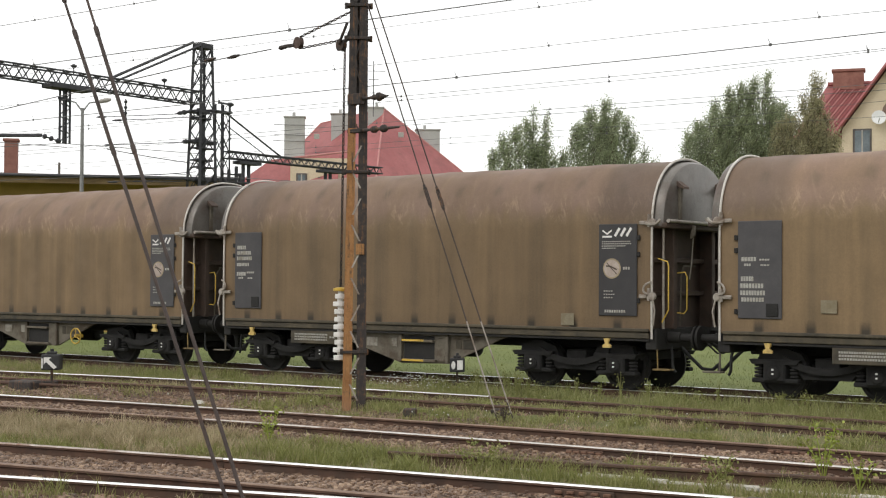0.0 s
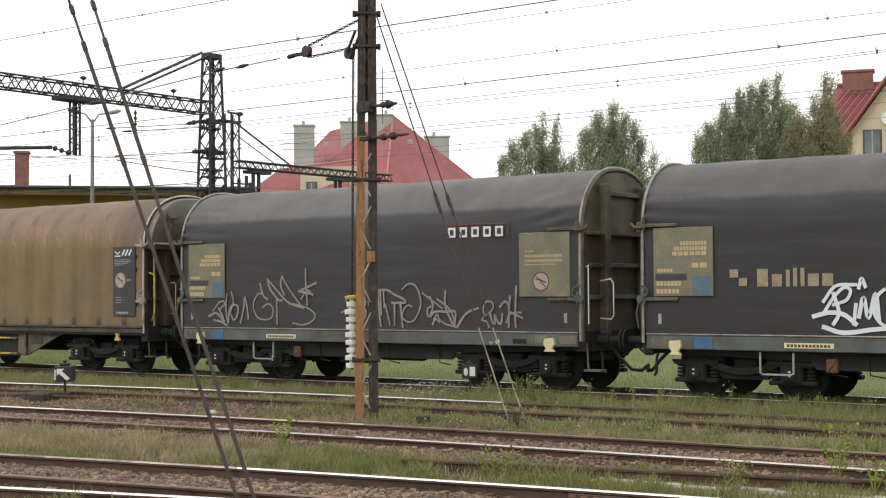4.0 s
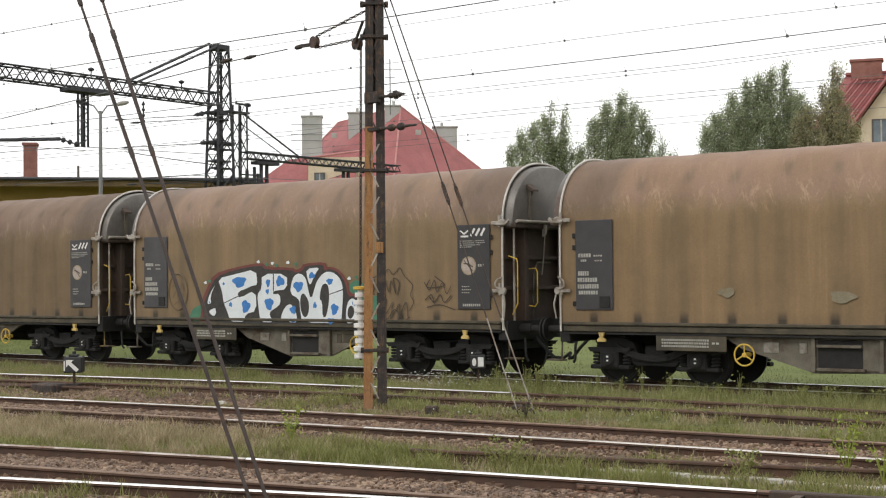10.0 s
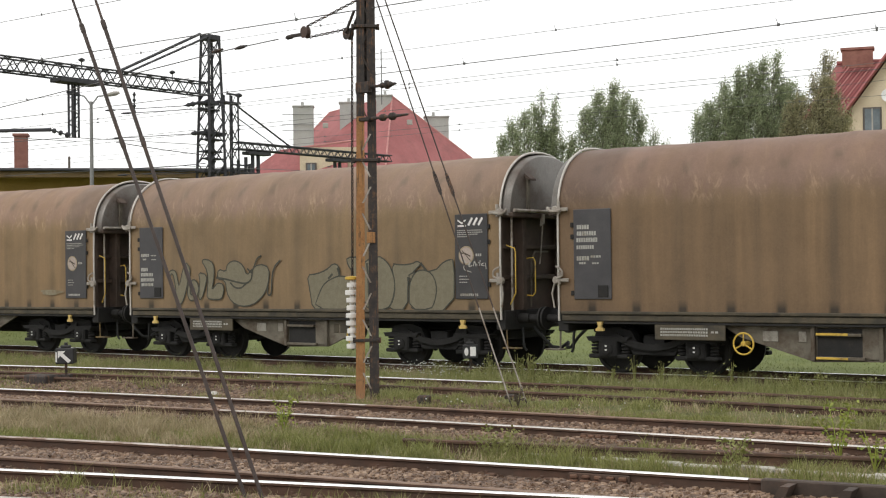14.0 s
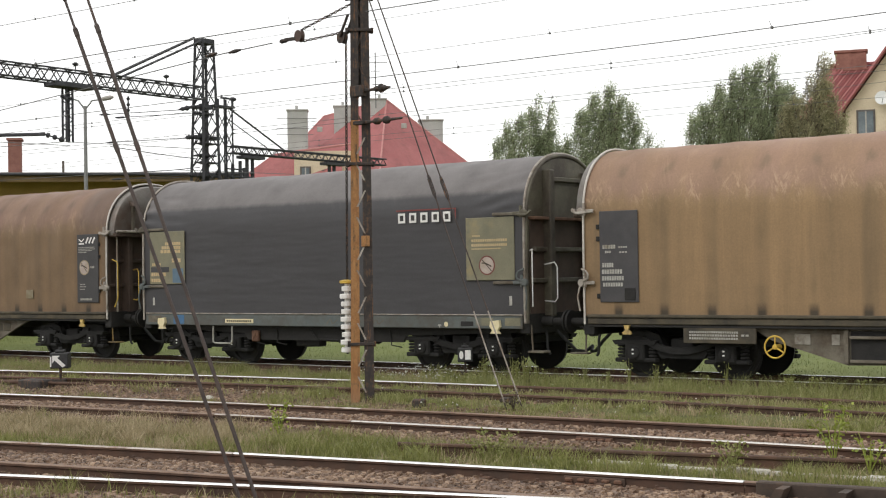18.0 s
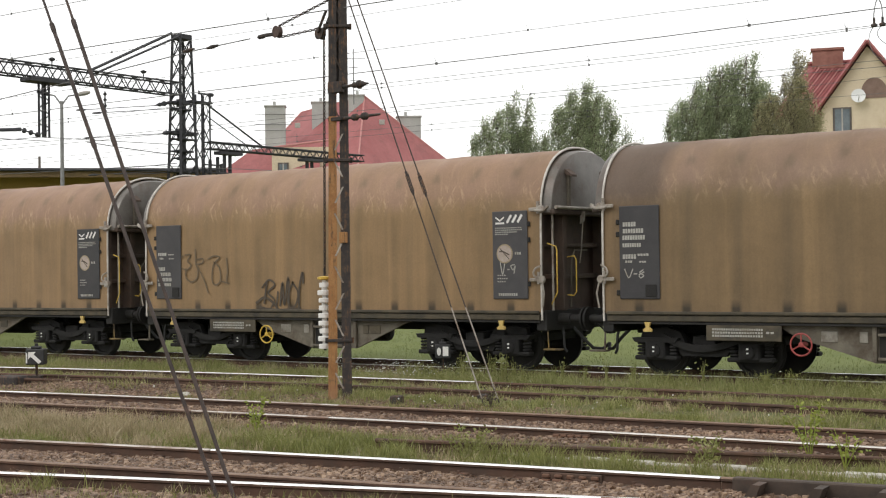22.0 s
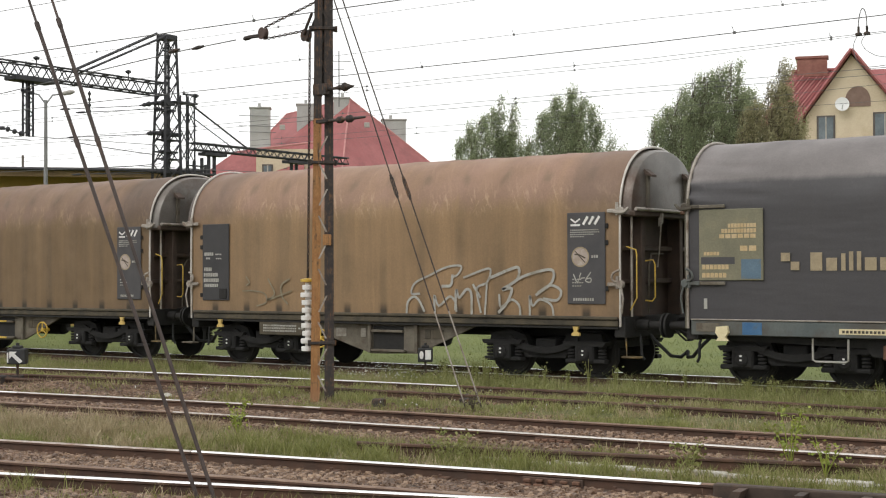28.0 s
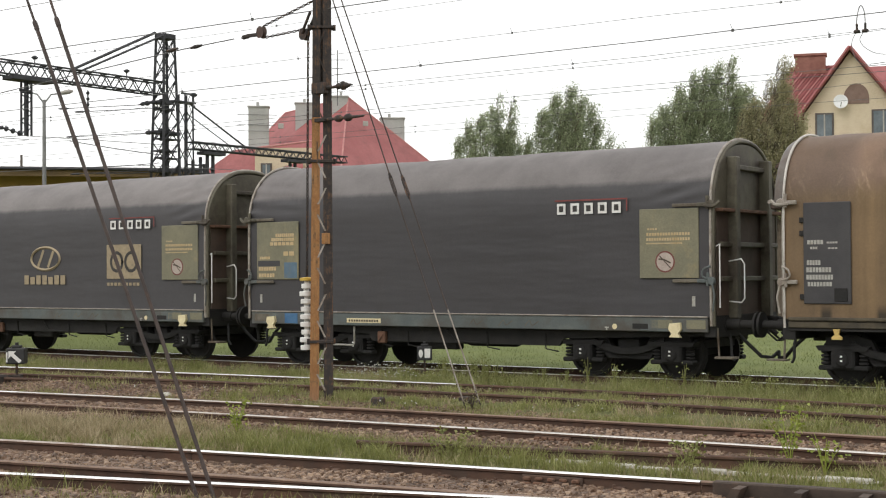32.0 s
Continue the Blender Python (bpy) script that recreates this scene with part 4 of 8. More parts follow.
# ---- dwarf signals ----
def dwarf_signal(x, y, z, yaw, arrow):
    d = thing("dwarf_signal", "small black switch lantern with a white arrow beside the track" if arrow else "small black switch lantern with a white disc beside the track", "switch signal", pose(x, y, z, 0, 0, yaw))
    part("post", Shape().tube([(0, 0, -0.1), (0, 0, 0.3)], 0.03, 10).box(-0.12, -0.1, -0.06, 0.12, 0.1, 0.02, 0.01), POLE_DARK, d)
    part("lantern", Shape().box(-0.2, -0.17, 0.26, 0.2, 0.17, 0.6, 0.02).box(-0.1, -0.1, 0.6, 0.1, 0.1, 0.66, 0.015).tube([(0, 0, 0.64), (0, 0, 0.72)], 0.04, 8), RUBBER, d)
    if arrow:
        s = Shape().prism([(-0.14, 0.54), (0.02, 0.54), (-0.03, 0.49), (0.14, 0.33), (0.08, 0.28), (-0.09, 0.44), (-0.14, 0.38)], -0.178, -0.172)
        s.prism([(-0.19, 0.3), (-0.16, 0.3), (-0.16, 0.52), (-0.19, 0.52)], -0.178, -0.172)
    else:
        s = Shape().blob(-0.1, 0.43, 0.055, 0.1, -0.176, 20)
        s.prism([(0.0, 0.32), (0.15, 0.32), (0.15, 0.55), (0.0, 0.55)], -0.178, -0.172)
    part("sign_face", s, WHITE_PAINT, d, "white signal face")
    return d


dwarf_signal(-22.9, 18.05, -0.02, 40, True).scale = (0.9, 0.9, 0.9)
dwarf_signal(-16.2, 22.35, 0.05, 35, False).scale = (0.72, 0.72, 0.78)
lev = thing("switch_lever", "rusty ground lever and rod of a switch", "switch lever", pose(-23.2, 17.7, -0.15))
part("lever_box", Shape().box(-0.35, -0.2, -0.05, 0.35, 0.2, 0.16, 0.03), POLE_DARK, lev)
part("throw_rod", Shape().tube([(-1.6, 0, 0.06), (-0.3, 0, 0.1)], 0.04, 8).tube([(0.3, 0, 0.1), (0.9, 0.5, 0.06)], 0.03, 8), RUST_RAIL, lev)
for x, y, r in ((-18.3, 17.6, 0.1), (-14.2, 15.9, 0.1), (-12.9, 15.85, 0.08)):
    s = Shape()
    s.lathe((0, 0, -0.05), (0, 0, 1), [(0, r), (r * 0.5, r * 1.05), (r * 0.9, r * 0.6), (r, r * 0.15)], 9)
    thing("rock", "pale loose rock lying in the gravel", "rock", pose(x, y, -0.16), group="loose rocks", shape=s, material=CONCRETE)
for x, y in ((-14.0, 18.05), (-12.9, 18.9)):
    thing("ground_box", "small dark cable box in the grass", "cable box", pose(x, y, -0.2, 0, 0, 20), group="cable boxes", shape=Shape().box(-0.1, -0.08, 0, 0.1, 0.08, 0.16, 0.02), material=POLE_DARK)

# ---- overhead wires, all along the tracks ----
for y, z, r, rise in ((24.2, 8.95, 0.008, 0.0), (18.3, 6.33, 0.009, 0.0), (24.2, 6.27, 0.009, 0.05), (30.0, 7.87, 0.006, -0.06), (28.0, 8.4, 0.005, 0.0), (33.0, 7.45, 0.007, 0.08), (33.0, 7.33, 0.006, 0.17), (38.0, 7.44, 0.008, -0.03), (38.0, 7.29, 0.008, -0.06), (45.0, 7.64, 0.007, 0.26), (45.0, 7.42, 0.007, -0.06), (28.0, 10.05, 0.006, 0.0)):
    w = thing("overhead_wire", "thin grey overhead line wire above the tracks", "wire", group="overhead wires")
    x1, x2 = -0.51 * y, -0.325 * y
    at = lambda x: z + rise * max(0.0, (x - x1) / (x2 - x1))
    part("conductor", Shape().tube([(-300, y, z + 1.0), (-120, y, z + 0.25), (-45, y, z), (x1, y, z), (x2, y, at(x2)), (0, y, at(0)), (40, y, at(0) + 0.3), (200, y, at(0) + 1.0)], r, 5), WIRE, w)
    for k in range(6):
        x = -40 + k * 7.0 + (y * 7) % 3
        q = at(x)
        part("clamp", Shape().box(x - 0.025, y - 0.015, q - 0.025, x + 0.025, y + 0.015, q + 0.03, 0.006).tube([(x, y, q), (x - 0.05, y, q + 0.13)], 0.005, 4), WIRE, w)


def sweep(pts, n=5):
    """A smooth line through the points."""
    p = [Vector(q) for q in pts]
    p = [p[0] * 2 - p[1]] + p + [p[-1] * 2 - p[-2]]
    out = []
    for i in range(1, len(p) - 2):
        for k in range(n):
            t = k / n
            out.append(0.5 * (2 * p[i] + (p[i + 1] - p[i - 1]) * t + (2 * p[i - 1] - 5 * p[i] + 4 * p[i + 1] - p[i + 2]) * t * t + (3 * p[i] - p[i - 1] - 3 * p[i + 1] + p[i + 2]) * t ** 3))
    return out + [p[-2]]


JX, JZ = -11.24, 7.5
drop = thing("jumper_wire", "looped jumper wire with two clamps under the overhead line", "wire")
part("loop", Shape().tube(sweep([(JX - 0.1, 33, JZ), (JX - 0.1, 33, JZ + 0.3), (JX - 0.04, 33, JZ + 0.58), (JX + 0.03, 33, JZ + 0.6), (JX + 0.09, 33, JZ + 0.4), (JX + 0.1, 33, JZ)]), 0.012, 5), WIRE, drop)
for x in (JX - 0.1, JX + 0.1):
    part("clamp", Shape().box(x - 0.07, 32.95, JZ - 0.02, x + 0.07, 33.05, JZ + 0.06, 0.02).tube([(x, 33, JZ), (x, 33, JZ + 0.2)], 0.03, 6), POLE_DARK, drop)
part("tail", Shape().tube(sweep([(JX - 0.12, 33, JZ), (JX - 0.21, 33, JZ - 0.17), (JX - 0.22, 33, JZ - 0.36), (JX - 0.1, 33, JZ - 0.66), (JX + 0.2, 33, JZ - 0.77), (JX + 1.2, 33, JZ - 0.7)]), 0.008, 5), WIRE, drop)
part("tail", Shape().tube(sweep([(JX + 0.06, 33, JZ), (JX - 0.03, 33, JZ - 0.19), (JX + 0.15, 33, JZ - 0.42), (JX + 0.55, 33, JZ - 0.57), (JX + 1.6, 33, JZ - 0.6)]), 0.008, 5), WIRE, drop)
anchor_wire = long_wire("anchor_wire", "wire from the tension pulley to the far mast", [(-17.3, PY, 6.03), (-18.6, PY + 0.05, 5.98), (-40, 23.5, 5.9), (-150, 24.2, 6.3)], 0.01)
for x in (-18.1, -18.7):
    s = Shape()
    insulator(s, (x, PY + 0.02, 6.0), (x - 0.3, PY + 0.04, 5.98), 0.035, 1)
    thing("wire_insulator", "small dark insulator in the anchor wire", "insulator", shape=s, material=POLE_DARK, smooth=40, group="wire insulators")


# ---- the lattice mast and cross beams ----
def truss(s, p0, p1, w, h, n, r=0.03):
    p0, p1 = Vector(p0), Vector(p1)
    d = (p1 - p0).normalized()
    side = d.cross(Vector((0, 0, 1))).normalized() * w / 2
    up = Vector((0, 0, h))
    for a in (side, -side):
        s.tube([p0 + a, p1 + a], r * 1.35, 4).tube([p0 + a + up, p1 + a + up], r * 1.35, 4)
        for i in range(n):
            q0, q1 = p0 + (p1 - p0) * (i / n), p0 + (p1 - p0) * ((i + 1) / n)
            s.tube([q0 + a, (q0 + q1) / 2 + a + up], r, 4).tube([(q0 + q1) / 2 + a + up, q1 + a], r, 4)
    for i in range(n + 1):
        q = p0 + (p1 - p0) * (i / n)
        s.tube([q + side, q - side], r, 4).tube([q + side + up, q - side + up], r, 4)


MX, MY = -39.0, 37.5
mast = thing("lattice_mast", "tall dark steel lattice mast with insulator arms", "mast", pose(MX, MY, -0.2))
for sx in (-1, 1):
    for sy in (-1, 1):
        part("corner_post", Shape().tube([(0.46 * sx, 0.6 * sy, 0), (0.2 * sx, 0.26 * sy, 11.0)], 0.07, 4), MAST_DARK, mast)
for k in range(14):
    z0, z1 = k * 0.78, (k + 1) * 0.78
    e0, e1 = (0.6 - 0.34 * z0 / 11, 0.6 - 0.34 * z1 / 11)
    u0, u1 = 0.733 * e0, 0.733 * e1
    for p, q in (((-u0, -e0, z0), (-u1, e1, z1)), ((-u0, e0, z0), (-u1, -e1, z1)), ((u0, -e0, z0), (u1, e1, z1)), ((u0, e0, z0), (u1, -e1, z1)), ((-u0, -e0, z0), (u1, -e1, z1)), ((-u0, e0, z0), (u1, e1, z1))):
        part("lacing", Shape().tube([p, q], 0.027, 4), MAST_DARK, mast)
part("cap", Shape().box(-0.26, -0.3, 10.85, 0.26, 0.3, 11.05, 0.02), MAST_DARK, mast)
part("core_post", Shape().box(-0.06, -0.07, 0, 0.06, 0.07, 8.9, 0.01), MAST_DARK, mast)
second = thing("lattice_mast", "slimmer dark lattice mast standing beside the tall one", "mast", pose(MX + 0.1, MY + 0.95, -0.2))
for sx in (-1, 1):
    for sy in (-1, 1):
        part("corner_post", Shape().tube([(0.2 * sx, 0.26 * sy, 0), (0.16 * sx, 0.2 * sy, 8.9)], 0.045, 4), MAST_DARK, second)
for k in range(12):
    z0, z1 = k * 0.7, (k + 1) * 0.7
    for p, q in (((-0.18, -0.22, z0), (-0.18, 0.22, z1)), ((-0.18, 0.22, z0), (-0.18, -0.22, z1)), ((0.18, -0.22, z0), (0.18, 0.22, z1)), ((0.18, 0.22, z0), (0.18, -0.22, z1))):
        part("lacing", Shape().tube([p, q], 0.024, 4), MAST_DARK, second)
part("top_frame", Shape().box(-0.2, -0.75, 8.55, 0.2, 0.35, 8.62, 0.01).box(-0.06, -0.2, 8.9, 0.06, 0.3, 8.96, 0.01), MAST_DARK, second)
part("cap_insulator", Shape().tube([(0, 0.42, 8.6), (0, 0.42, 8.86)], 0.02, 6).lathe((0, 0.42, 8.84), (0, 0, 1), [(0, 0.03), (0.04, 0.12), (0.1, 0.14), (0.16, 0.05)], 12), MAST_DARK, second)
part("loop_wire", Shape().tube(sweep([(0.2, 0.1, 8.95), (0.22, -0.1, 8.6), (0.22, 0.05, 8.2), (0.2, -0.15, 7.7), (0.2, 0.1, 7.2)]), 0.014, 5), WIRE, second, "pale looping lead")
# insulator clusters on the tall mast: height, reach to either side, thickness, length of the insulators
for z, a0, a1, th, reach, droop in ((8.3, 0.5, 0.25, 0.07, 1.35, 0.2), (8.05, 0.35, 0.3, 0.035, 0.6, 0.0), (7.18, 0.62, 0.6, 0.075, 1.0, 0.08), (6.95, 0.4, 0.5, 0.03, 0.0, 0.0), (6.5, 0.45, 0.4, 0.035, 0.0, 0.0), (6.24, 0.4, 0.55, 0.03, 0.0, 0.0), (5.75, 0.6, 0.55, 0.06, 0.8, 0.0)):
    a = thing("mast_insulator", "dark insulator cluster fixed to the lattice mast", "insulator", group="mast insulators")
    part("arm", Shape().box(MX - 0.2, MY - a0, z - th, MX + 0.2, MY + a1, z + th * 0.7, 0.015).box(MX - 0.12, MY - 0.2, z - th * 2.2, MX + 0.12, MY + 0.1, z + th * 2.0, 0.015), MAST_DARK, a)
    if reach:
        p0, p1 = Vector((MX, MY - a0, z)), Vector((MX - 0.05, MY - reach, z - droop))
        n = (p1 - p0).length
        part("insulator_body", Shape().lathe(p0, p1 - p0, [(0, 0.03), (n * 0.15, 0.07), (n * 0.3, 0.05), (n * 0.45, 0.1), (n * 0.6, 0.06), (n * 0.7, 0.08), (n * 0.85, 0.03), (n, 0.012)], 10), MAST_DARK, a, smooth=50)
        part("lead", Shape().tube([p1, p1 + Vector((-2.2, -1.6, -0.12))], 0.014, 5).lathe(p1 + Vector((-2.0, -1.45, -0.11)), (-2.2, -1.6, -0.1), [(0, 0.014), (0.1, 0.04), (0.3, 0.035), (0.4, 0.012)], 8), MAST_DARK, a)
for y0, z0, y1, z1 in ((MY - 0.3, 6.35, 33.4, 6.62), (MY - 0.3, 6.05, 34.0, 5.72), (MY - 0.4, 5.72, 34.6, 5.55)):
    long_wire("mast_lead", "thin slack lead running from the lattice mast", sweep([(MX, y0, z0), (MX - 0.2, (y0 + y1) / 2, (z0 + z1) / 2 - 0.03), (MX - 0.5, y1, z1)]), 0.015, MAST_DARK)
jig = thing("mast_bracket", "dark bracket with upright stubs beside the slim mast", "bracket", group="mast brackets")
part("rail_bar", Shape().box(MX - 0.1, MY + 1.15, 5.75, MX + 0.1, MY + 2.5, 5.82, 0.01).box(MX - 0.05, MY + 1.15, 6.05, MX + 0.05, MY + 2.0, 6.1, 0.01), MAST_DARK, jig)
for y, z0, z1 in ((1.35, 5.6, 6.25), (1.75, 5.5, 6.4), (1.95, 5.65, 6.15)):
    part("stub", Shape().box(MX - 0.05, MY + y, z0, MX + 0.05, MY + y + 0.12, z1, 0.015), MAST_DARK, jig)
part("cap_insulator", Shape().lathe((MX, MY + 2.45, 5.8), (0, 0, 1), [(0, 0.04), (0.1, 0.03), (0.14, 0.11), (0.2, 0.03)], 10), MAST_DARK, jig)
beam = thing("cross_beam", "long dark lattice beam that spans the tracks", "lattice beam")
s = Shape()
truss(s, (MX, 8.0, 8.57), (MX, MY - 0.3, 8.57), 0.5, 0.45, 44, 0.024)
part("truss", s, MAST_DARK, beam)
part("stay", Shape().tube([(MX - 0.2, MY - 0.3, 10.9), (MX - 0.2, 33.2, 9.05)], 0.05, 4).tube([(MX + 0.2, MY - 0.3, 10.75), (MX + 0.2, 33.2, 8.95)], 0.04, 4), MAST_DARK, beam)
part("seat_plate", Shape().box(MX - 0.3, 30.4, 8.42, MX + 0.3, 32.1, 8.56, 0.02), MAST_DARK, beam)
s = Shape()
truss_y = 31.15
for sx in (-1, 1):
    for sy in (-1, 1):
        s.tube([(MX + 0.1 * sx, truss_y + 0.13 * sy, 6.6), (MX + 0.1 * sx, truss_y + 0.13 * sy, 8.5)], 0.05, 4)
for k in range(4):
    for sx in (-1, 1):
        s.tube([(MX + 0.1 * sx, truss_y - 0.13, 6.65 + k * 0.46), (MX + 0.1 * sx, truss_y + 0.13, 6.9 + k * 0.46)], 0.02, 4).tube([(MX + 0.1 * sx, truss_y + 0.13, 6.9 + k * 0.46), (MX + 0.1 * sx, truss_y - 0.13, 7.1 + k * 0.46)], 0.02, 4)
part("drop_post", s, MAST_DARK, beam)
for y in (31.5, 35.6):
    s = Shape().tube([(MX, y, 9.0), (MX, y, 9.22)], 0.02, 6).lathe((MX, y, 9.2), (0, 0, 1), [(0, 0.025), (0.05, 0.1), (0.09, 0.115), (0.14, 0.03)], 12)
    part("cap_insulator", s, MAST_DARK, beam)
s = Shape()
insulator(s, (MX, 33.8, 8.4), (MX, 33.8, 7.4), 0.06, 5)
part("hanging_insulator", s, MAST_DARK, beam)
beam2 = thing("cross_beam", "shorter dark lattice beam beyond the mast with stays", "lattice beam")
s = Shape()
truss(s, (MX, MY + 1.3, 6.68), (MX, 48.0, 6.68), 0.34, 0.26, 22, 0.022)
part("truss", s, MAST_DARK, beam2)
part("stay", Shape().tube([(MX, MY + 1.1, 8.45), (MX, 41.8, 6.95)], 0.04, 4).tube([(MX, MY + 1.1, 8.0), (MX, 40.9, 6.95)], 0.022, 4), MAST_DARK, beam2)
for y in (39.9, 44.7):
    part("drop_post", Shape().box(MX - 0.12, y - 0.2, 5.0, MX - 0.02, y - 0.1, 6.6).box(MX - 0.12, y + 0.1, 5.0, MX - 0.02, y + 0.2, 6.6).box(MX - 0.2, y - 0.6, 6.5, MX + 0.2, y + 0.6, 6.62, 0.01), MAST_DARK, beam2)
for z, y0 in ((6.6, 31.0), (6.35, 25.0), (5.9, 36.0)):
    long_wire("feeder_wire", "thin wire running along the line from the mast", [(MX - 60, y0 - 3, z + 0.6), (MX, y0, z), (MX + 0.3, y0 + 6.0, z + 0.1)], 0.012)
fd = thing("overhead_feeder", "dark tubular feeder arm with an insulator", "feeder arm")
part("arm_tube", Shape().tube([(MX - 8, 26.6, 6.95), (MX, 30.2, 6.8)], 0.06, 6), MAST_DARK, fd)
s = Shape()
insulator(s, (MX, 30.2, 6.8), (MX, 31.0, 6.65), 0.09, 3)
part("insulator_body", s, MAST_DARK, fd)

LAMP_GREY = plain("lamp_post_grey", (0.2, 0.2, 0.2), (0.28, 0.28, 0.275), 0.8, 0.0, 2, 20)
lamp = thing("street_lamp", "grey concrete lamp post with two lamp arms", "street lamp", pose(-43.35, 35.45, -0.2, 0, 0, 48))
part("post", Shape().tube([(0, 0, 0), (0, 0, 8.75)], [0.1, 0.06], 10), LAMP_GREY, lamp, smooth=40)
for sgn, l in ((1, 0.95), (-1, 0.7)):
    part("arm", Shape().tube([(0, 0, 8.6), (0.25 * sgn, 0, 8.95), (l * 0.75 * sgn, 0, 9.02)], 0.03, 8), LAMP_GREY, lamp, smooth=40)
    part("lamp_head", Shape().lathe((l * 0.6 * sgn, 0, 9.0), (sgn, 0, 0.22), [(0, 0.04), (0.1, 0.08), (0.35, 0.09), (0.5, 0.04)], 12), FRAME_WHITE if sgn > 0 else MAST_DARK, lamp, smooth=50)


# ---- buildings ----
def facing(px_right, yaw, dist):
    """A frame with x to the right, y away from the viewer, at a bearing of yaw degrees to the left."""
    a = radians(yaw)
    return Matrix.Translation((-math.sin(a) * dist + math.cos(a) * px_right, math.cos(a) * dist + math.sin(a) * px_right, -0.2)) @ Matrix.Rotation(a, 4, "Z")


def slab(s, pts, t=0.12):
    """A roof plane with thickness, from its corners."""
    n = len(pts)
    s.add(list(pts) + [(x, y, z - t) for x, y, z in pts], [tuple(range(n)), tuple(range(2 * n - 1, n - 1, -1))] + [(i, i + n, (i + 1) % n + n, (i + 1) % n) for i in range(n)])


def window(parent, x, y, z0, w, h, split=2):
    win = part("window", Shape().box(x - w / 2 - 0.06, y - 0.03, z0 - 0.06, x + w / 2 + 0.06, y + 0.05, z0 + h + 0.06, 0.01), FRAME_DARK, parent, "dark framed window")
    for k in range(split):
        x0 = x - w / 2 + k * w / split
        part("pane", Shape().box(x0 + 0.04, y - 0.05, z0 + 0.04, x0 + w / split - 0.04, y - 0.034, z0 + h - 0.04), GLASS, win)
    part("mullion", Shape().box(x - 0.04, y - 0.06, z0, x + 0.04, y - 0.03, z0 + h, 0.008), FRAME_WHITE, win)


RIB_RED = plain("pale_roof_rib", (0.4, 0.16, 0.15), (0.5, 0.24, 0.22), 0.6, 0.0, 2, 20)
NICHE_BROWN = plain("niche_brown", (0.17, 0.11, 0.085), (0.25, 0.17, 0.14), 0.9, 0.0, 1.5, 20)
ANNEX_BROWN = plain("annex_board", (0.1, 0.075, 0.055), (0.16, 0.12, 0.09), 0.85, 0.0, 2, 20)
FRAME_DARK = plain("dark_window_frame", (0.07, 0.06, 0.055), (0.12, 0.1, 0.09), 0.7, 0.0, 3, 20)
EAVE_BROWN = plain("eave_brown", (0.17, 0.115, 0.055), (0.24, 0.165, 0.08), 0.85, 0.0, 1.5, 20, (0.1, 0.075, 0.05), 0.4)
hl = thing("house", "grey rendered house with a steep red hipped roof", "house", facing(0, 39.42 + 0.0, 85))
F, R, L, B = (0.2, -5.2, 7.4), (7.3, 0.6, 7.4), (-7.2, 1.8, 7.4), (0, 8.5, 7.4)
P, Q = (0.73, 0.4, 12.6), (-3.15, 4.4, 12.1)
part("wall", Shape().add([(F[0], F[1] + 0.6, 0), (R[0] - 0.6, R[1], 0), (B[0], B[1] - 0.6, 0), (L[0] + 0.6, L[1], 0), (F[0], F[1] + 0.6, 7.3), (R[0] - 0.6, R[1], 7.3), (B[0], B[1] - 0.6, 7.3), (L[0] + 0.6, L[1], 7.3)], [(0, 1, 5, 4), (1, 2, 6, 5), (2, 3, 7, 6), (3, 0, 4, 7)]), PLASTER_GREY, hl)
s = Shape()
for q in ((F, R, P), (L, F, P, Q), (R, B, Q, P), (B, L, Q)):
    slab(s, q)
roof = part("roof", s, ROOF_RED, hl)
for a, b in ((F, P), (P, Q), (P, R), (L, Q)):
    part("ridge", Shape().tube([a, b], 0.055, 6), RIB_RED, roof, "pale mortared ridge line")
s = Shape()
slab(s, [(-8.3, -1.2, 7.6), (-1.9, -3.4, 7.7), (-1.9, -1.2, 9.75), (-5.9, -0.4, 9.4)])
part("lower_roof", s, ROOF_RED, hl)
part("dormer_wall", Shape().box(-4.65, -2.4, 6.6, -1.3, -1.5, 9.35), PLASTER_CREAM, hl)
part("eave", Shape().tube([(-4.9, -2.45, 9.3), (-1.2, -2.45, 9.75)], 0.06, 6), RIB_RED, hl, "pale eaves line over the dormer")
window(hl, -4.0, -2.45, 6.9, 0.5, 1.5, 1)
window(hl, -2.6, -2.45, 6.9, 0.8, 1.3, 2)
for x0, x1, y0, z0, z1 in ((-5.12, -3.95, -0.6, 7.6, 11.98), (-2.43, -1.4, 1.2, 10.0, 12.4), (-0.23, 0.7, 0.0, 10.5, 12.66), (2.68, 4.12, 1.2, 9.0, 11.5)):
    c = part("chimney", Shape().box(x0, y0, z0, x1, y0 + 0.9, z1 - 0.08).box(x0 - 0.06, y0 - 0.06, z1 - 0.08, x1 + 0.06, y0 + 0.96, z1, 0.01), PLASTER_GREY, hl, "grey rendered chimney")
    part("chimney_pot", Shape().box(x0 + 0.45, y0 + 0.3, z1, x0 + 0.62, y0 + 0.5, z1 + 0.25), PLASTER_GREY, c)
for z, l in ((11.45, 0.5), (10.85, 0.35), (10.5, 0.3)):
    part("aerial_rod", Shape().tube([(-5.75, -0.7, z), (-3.9 + l, -0.7, z - 0.04)], 0.018, 5), WIRE, hl)
for x, z in ((-3.2, 10.7), (1.72, 10.85)):
    part("skylight", Shape().box(x - 0.16, -1.35, z - 0.14, x + 0.16, -1.25, z + 0.16, 0.02), FRAME_WHITE, hl)
ant = thing("roof_antenna", "thin television antenna on the house roof", "antenna", facing(0.1, 39.42, 84))
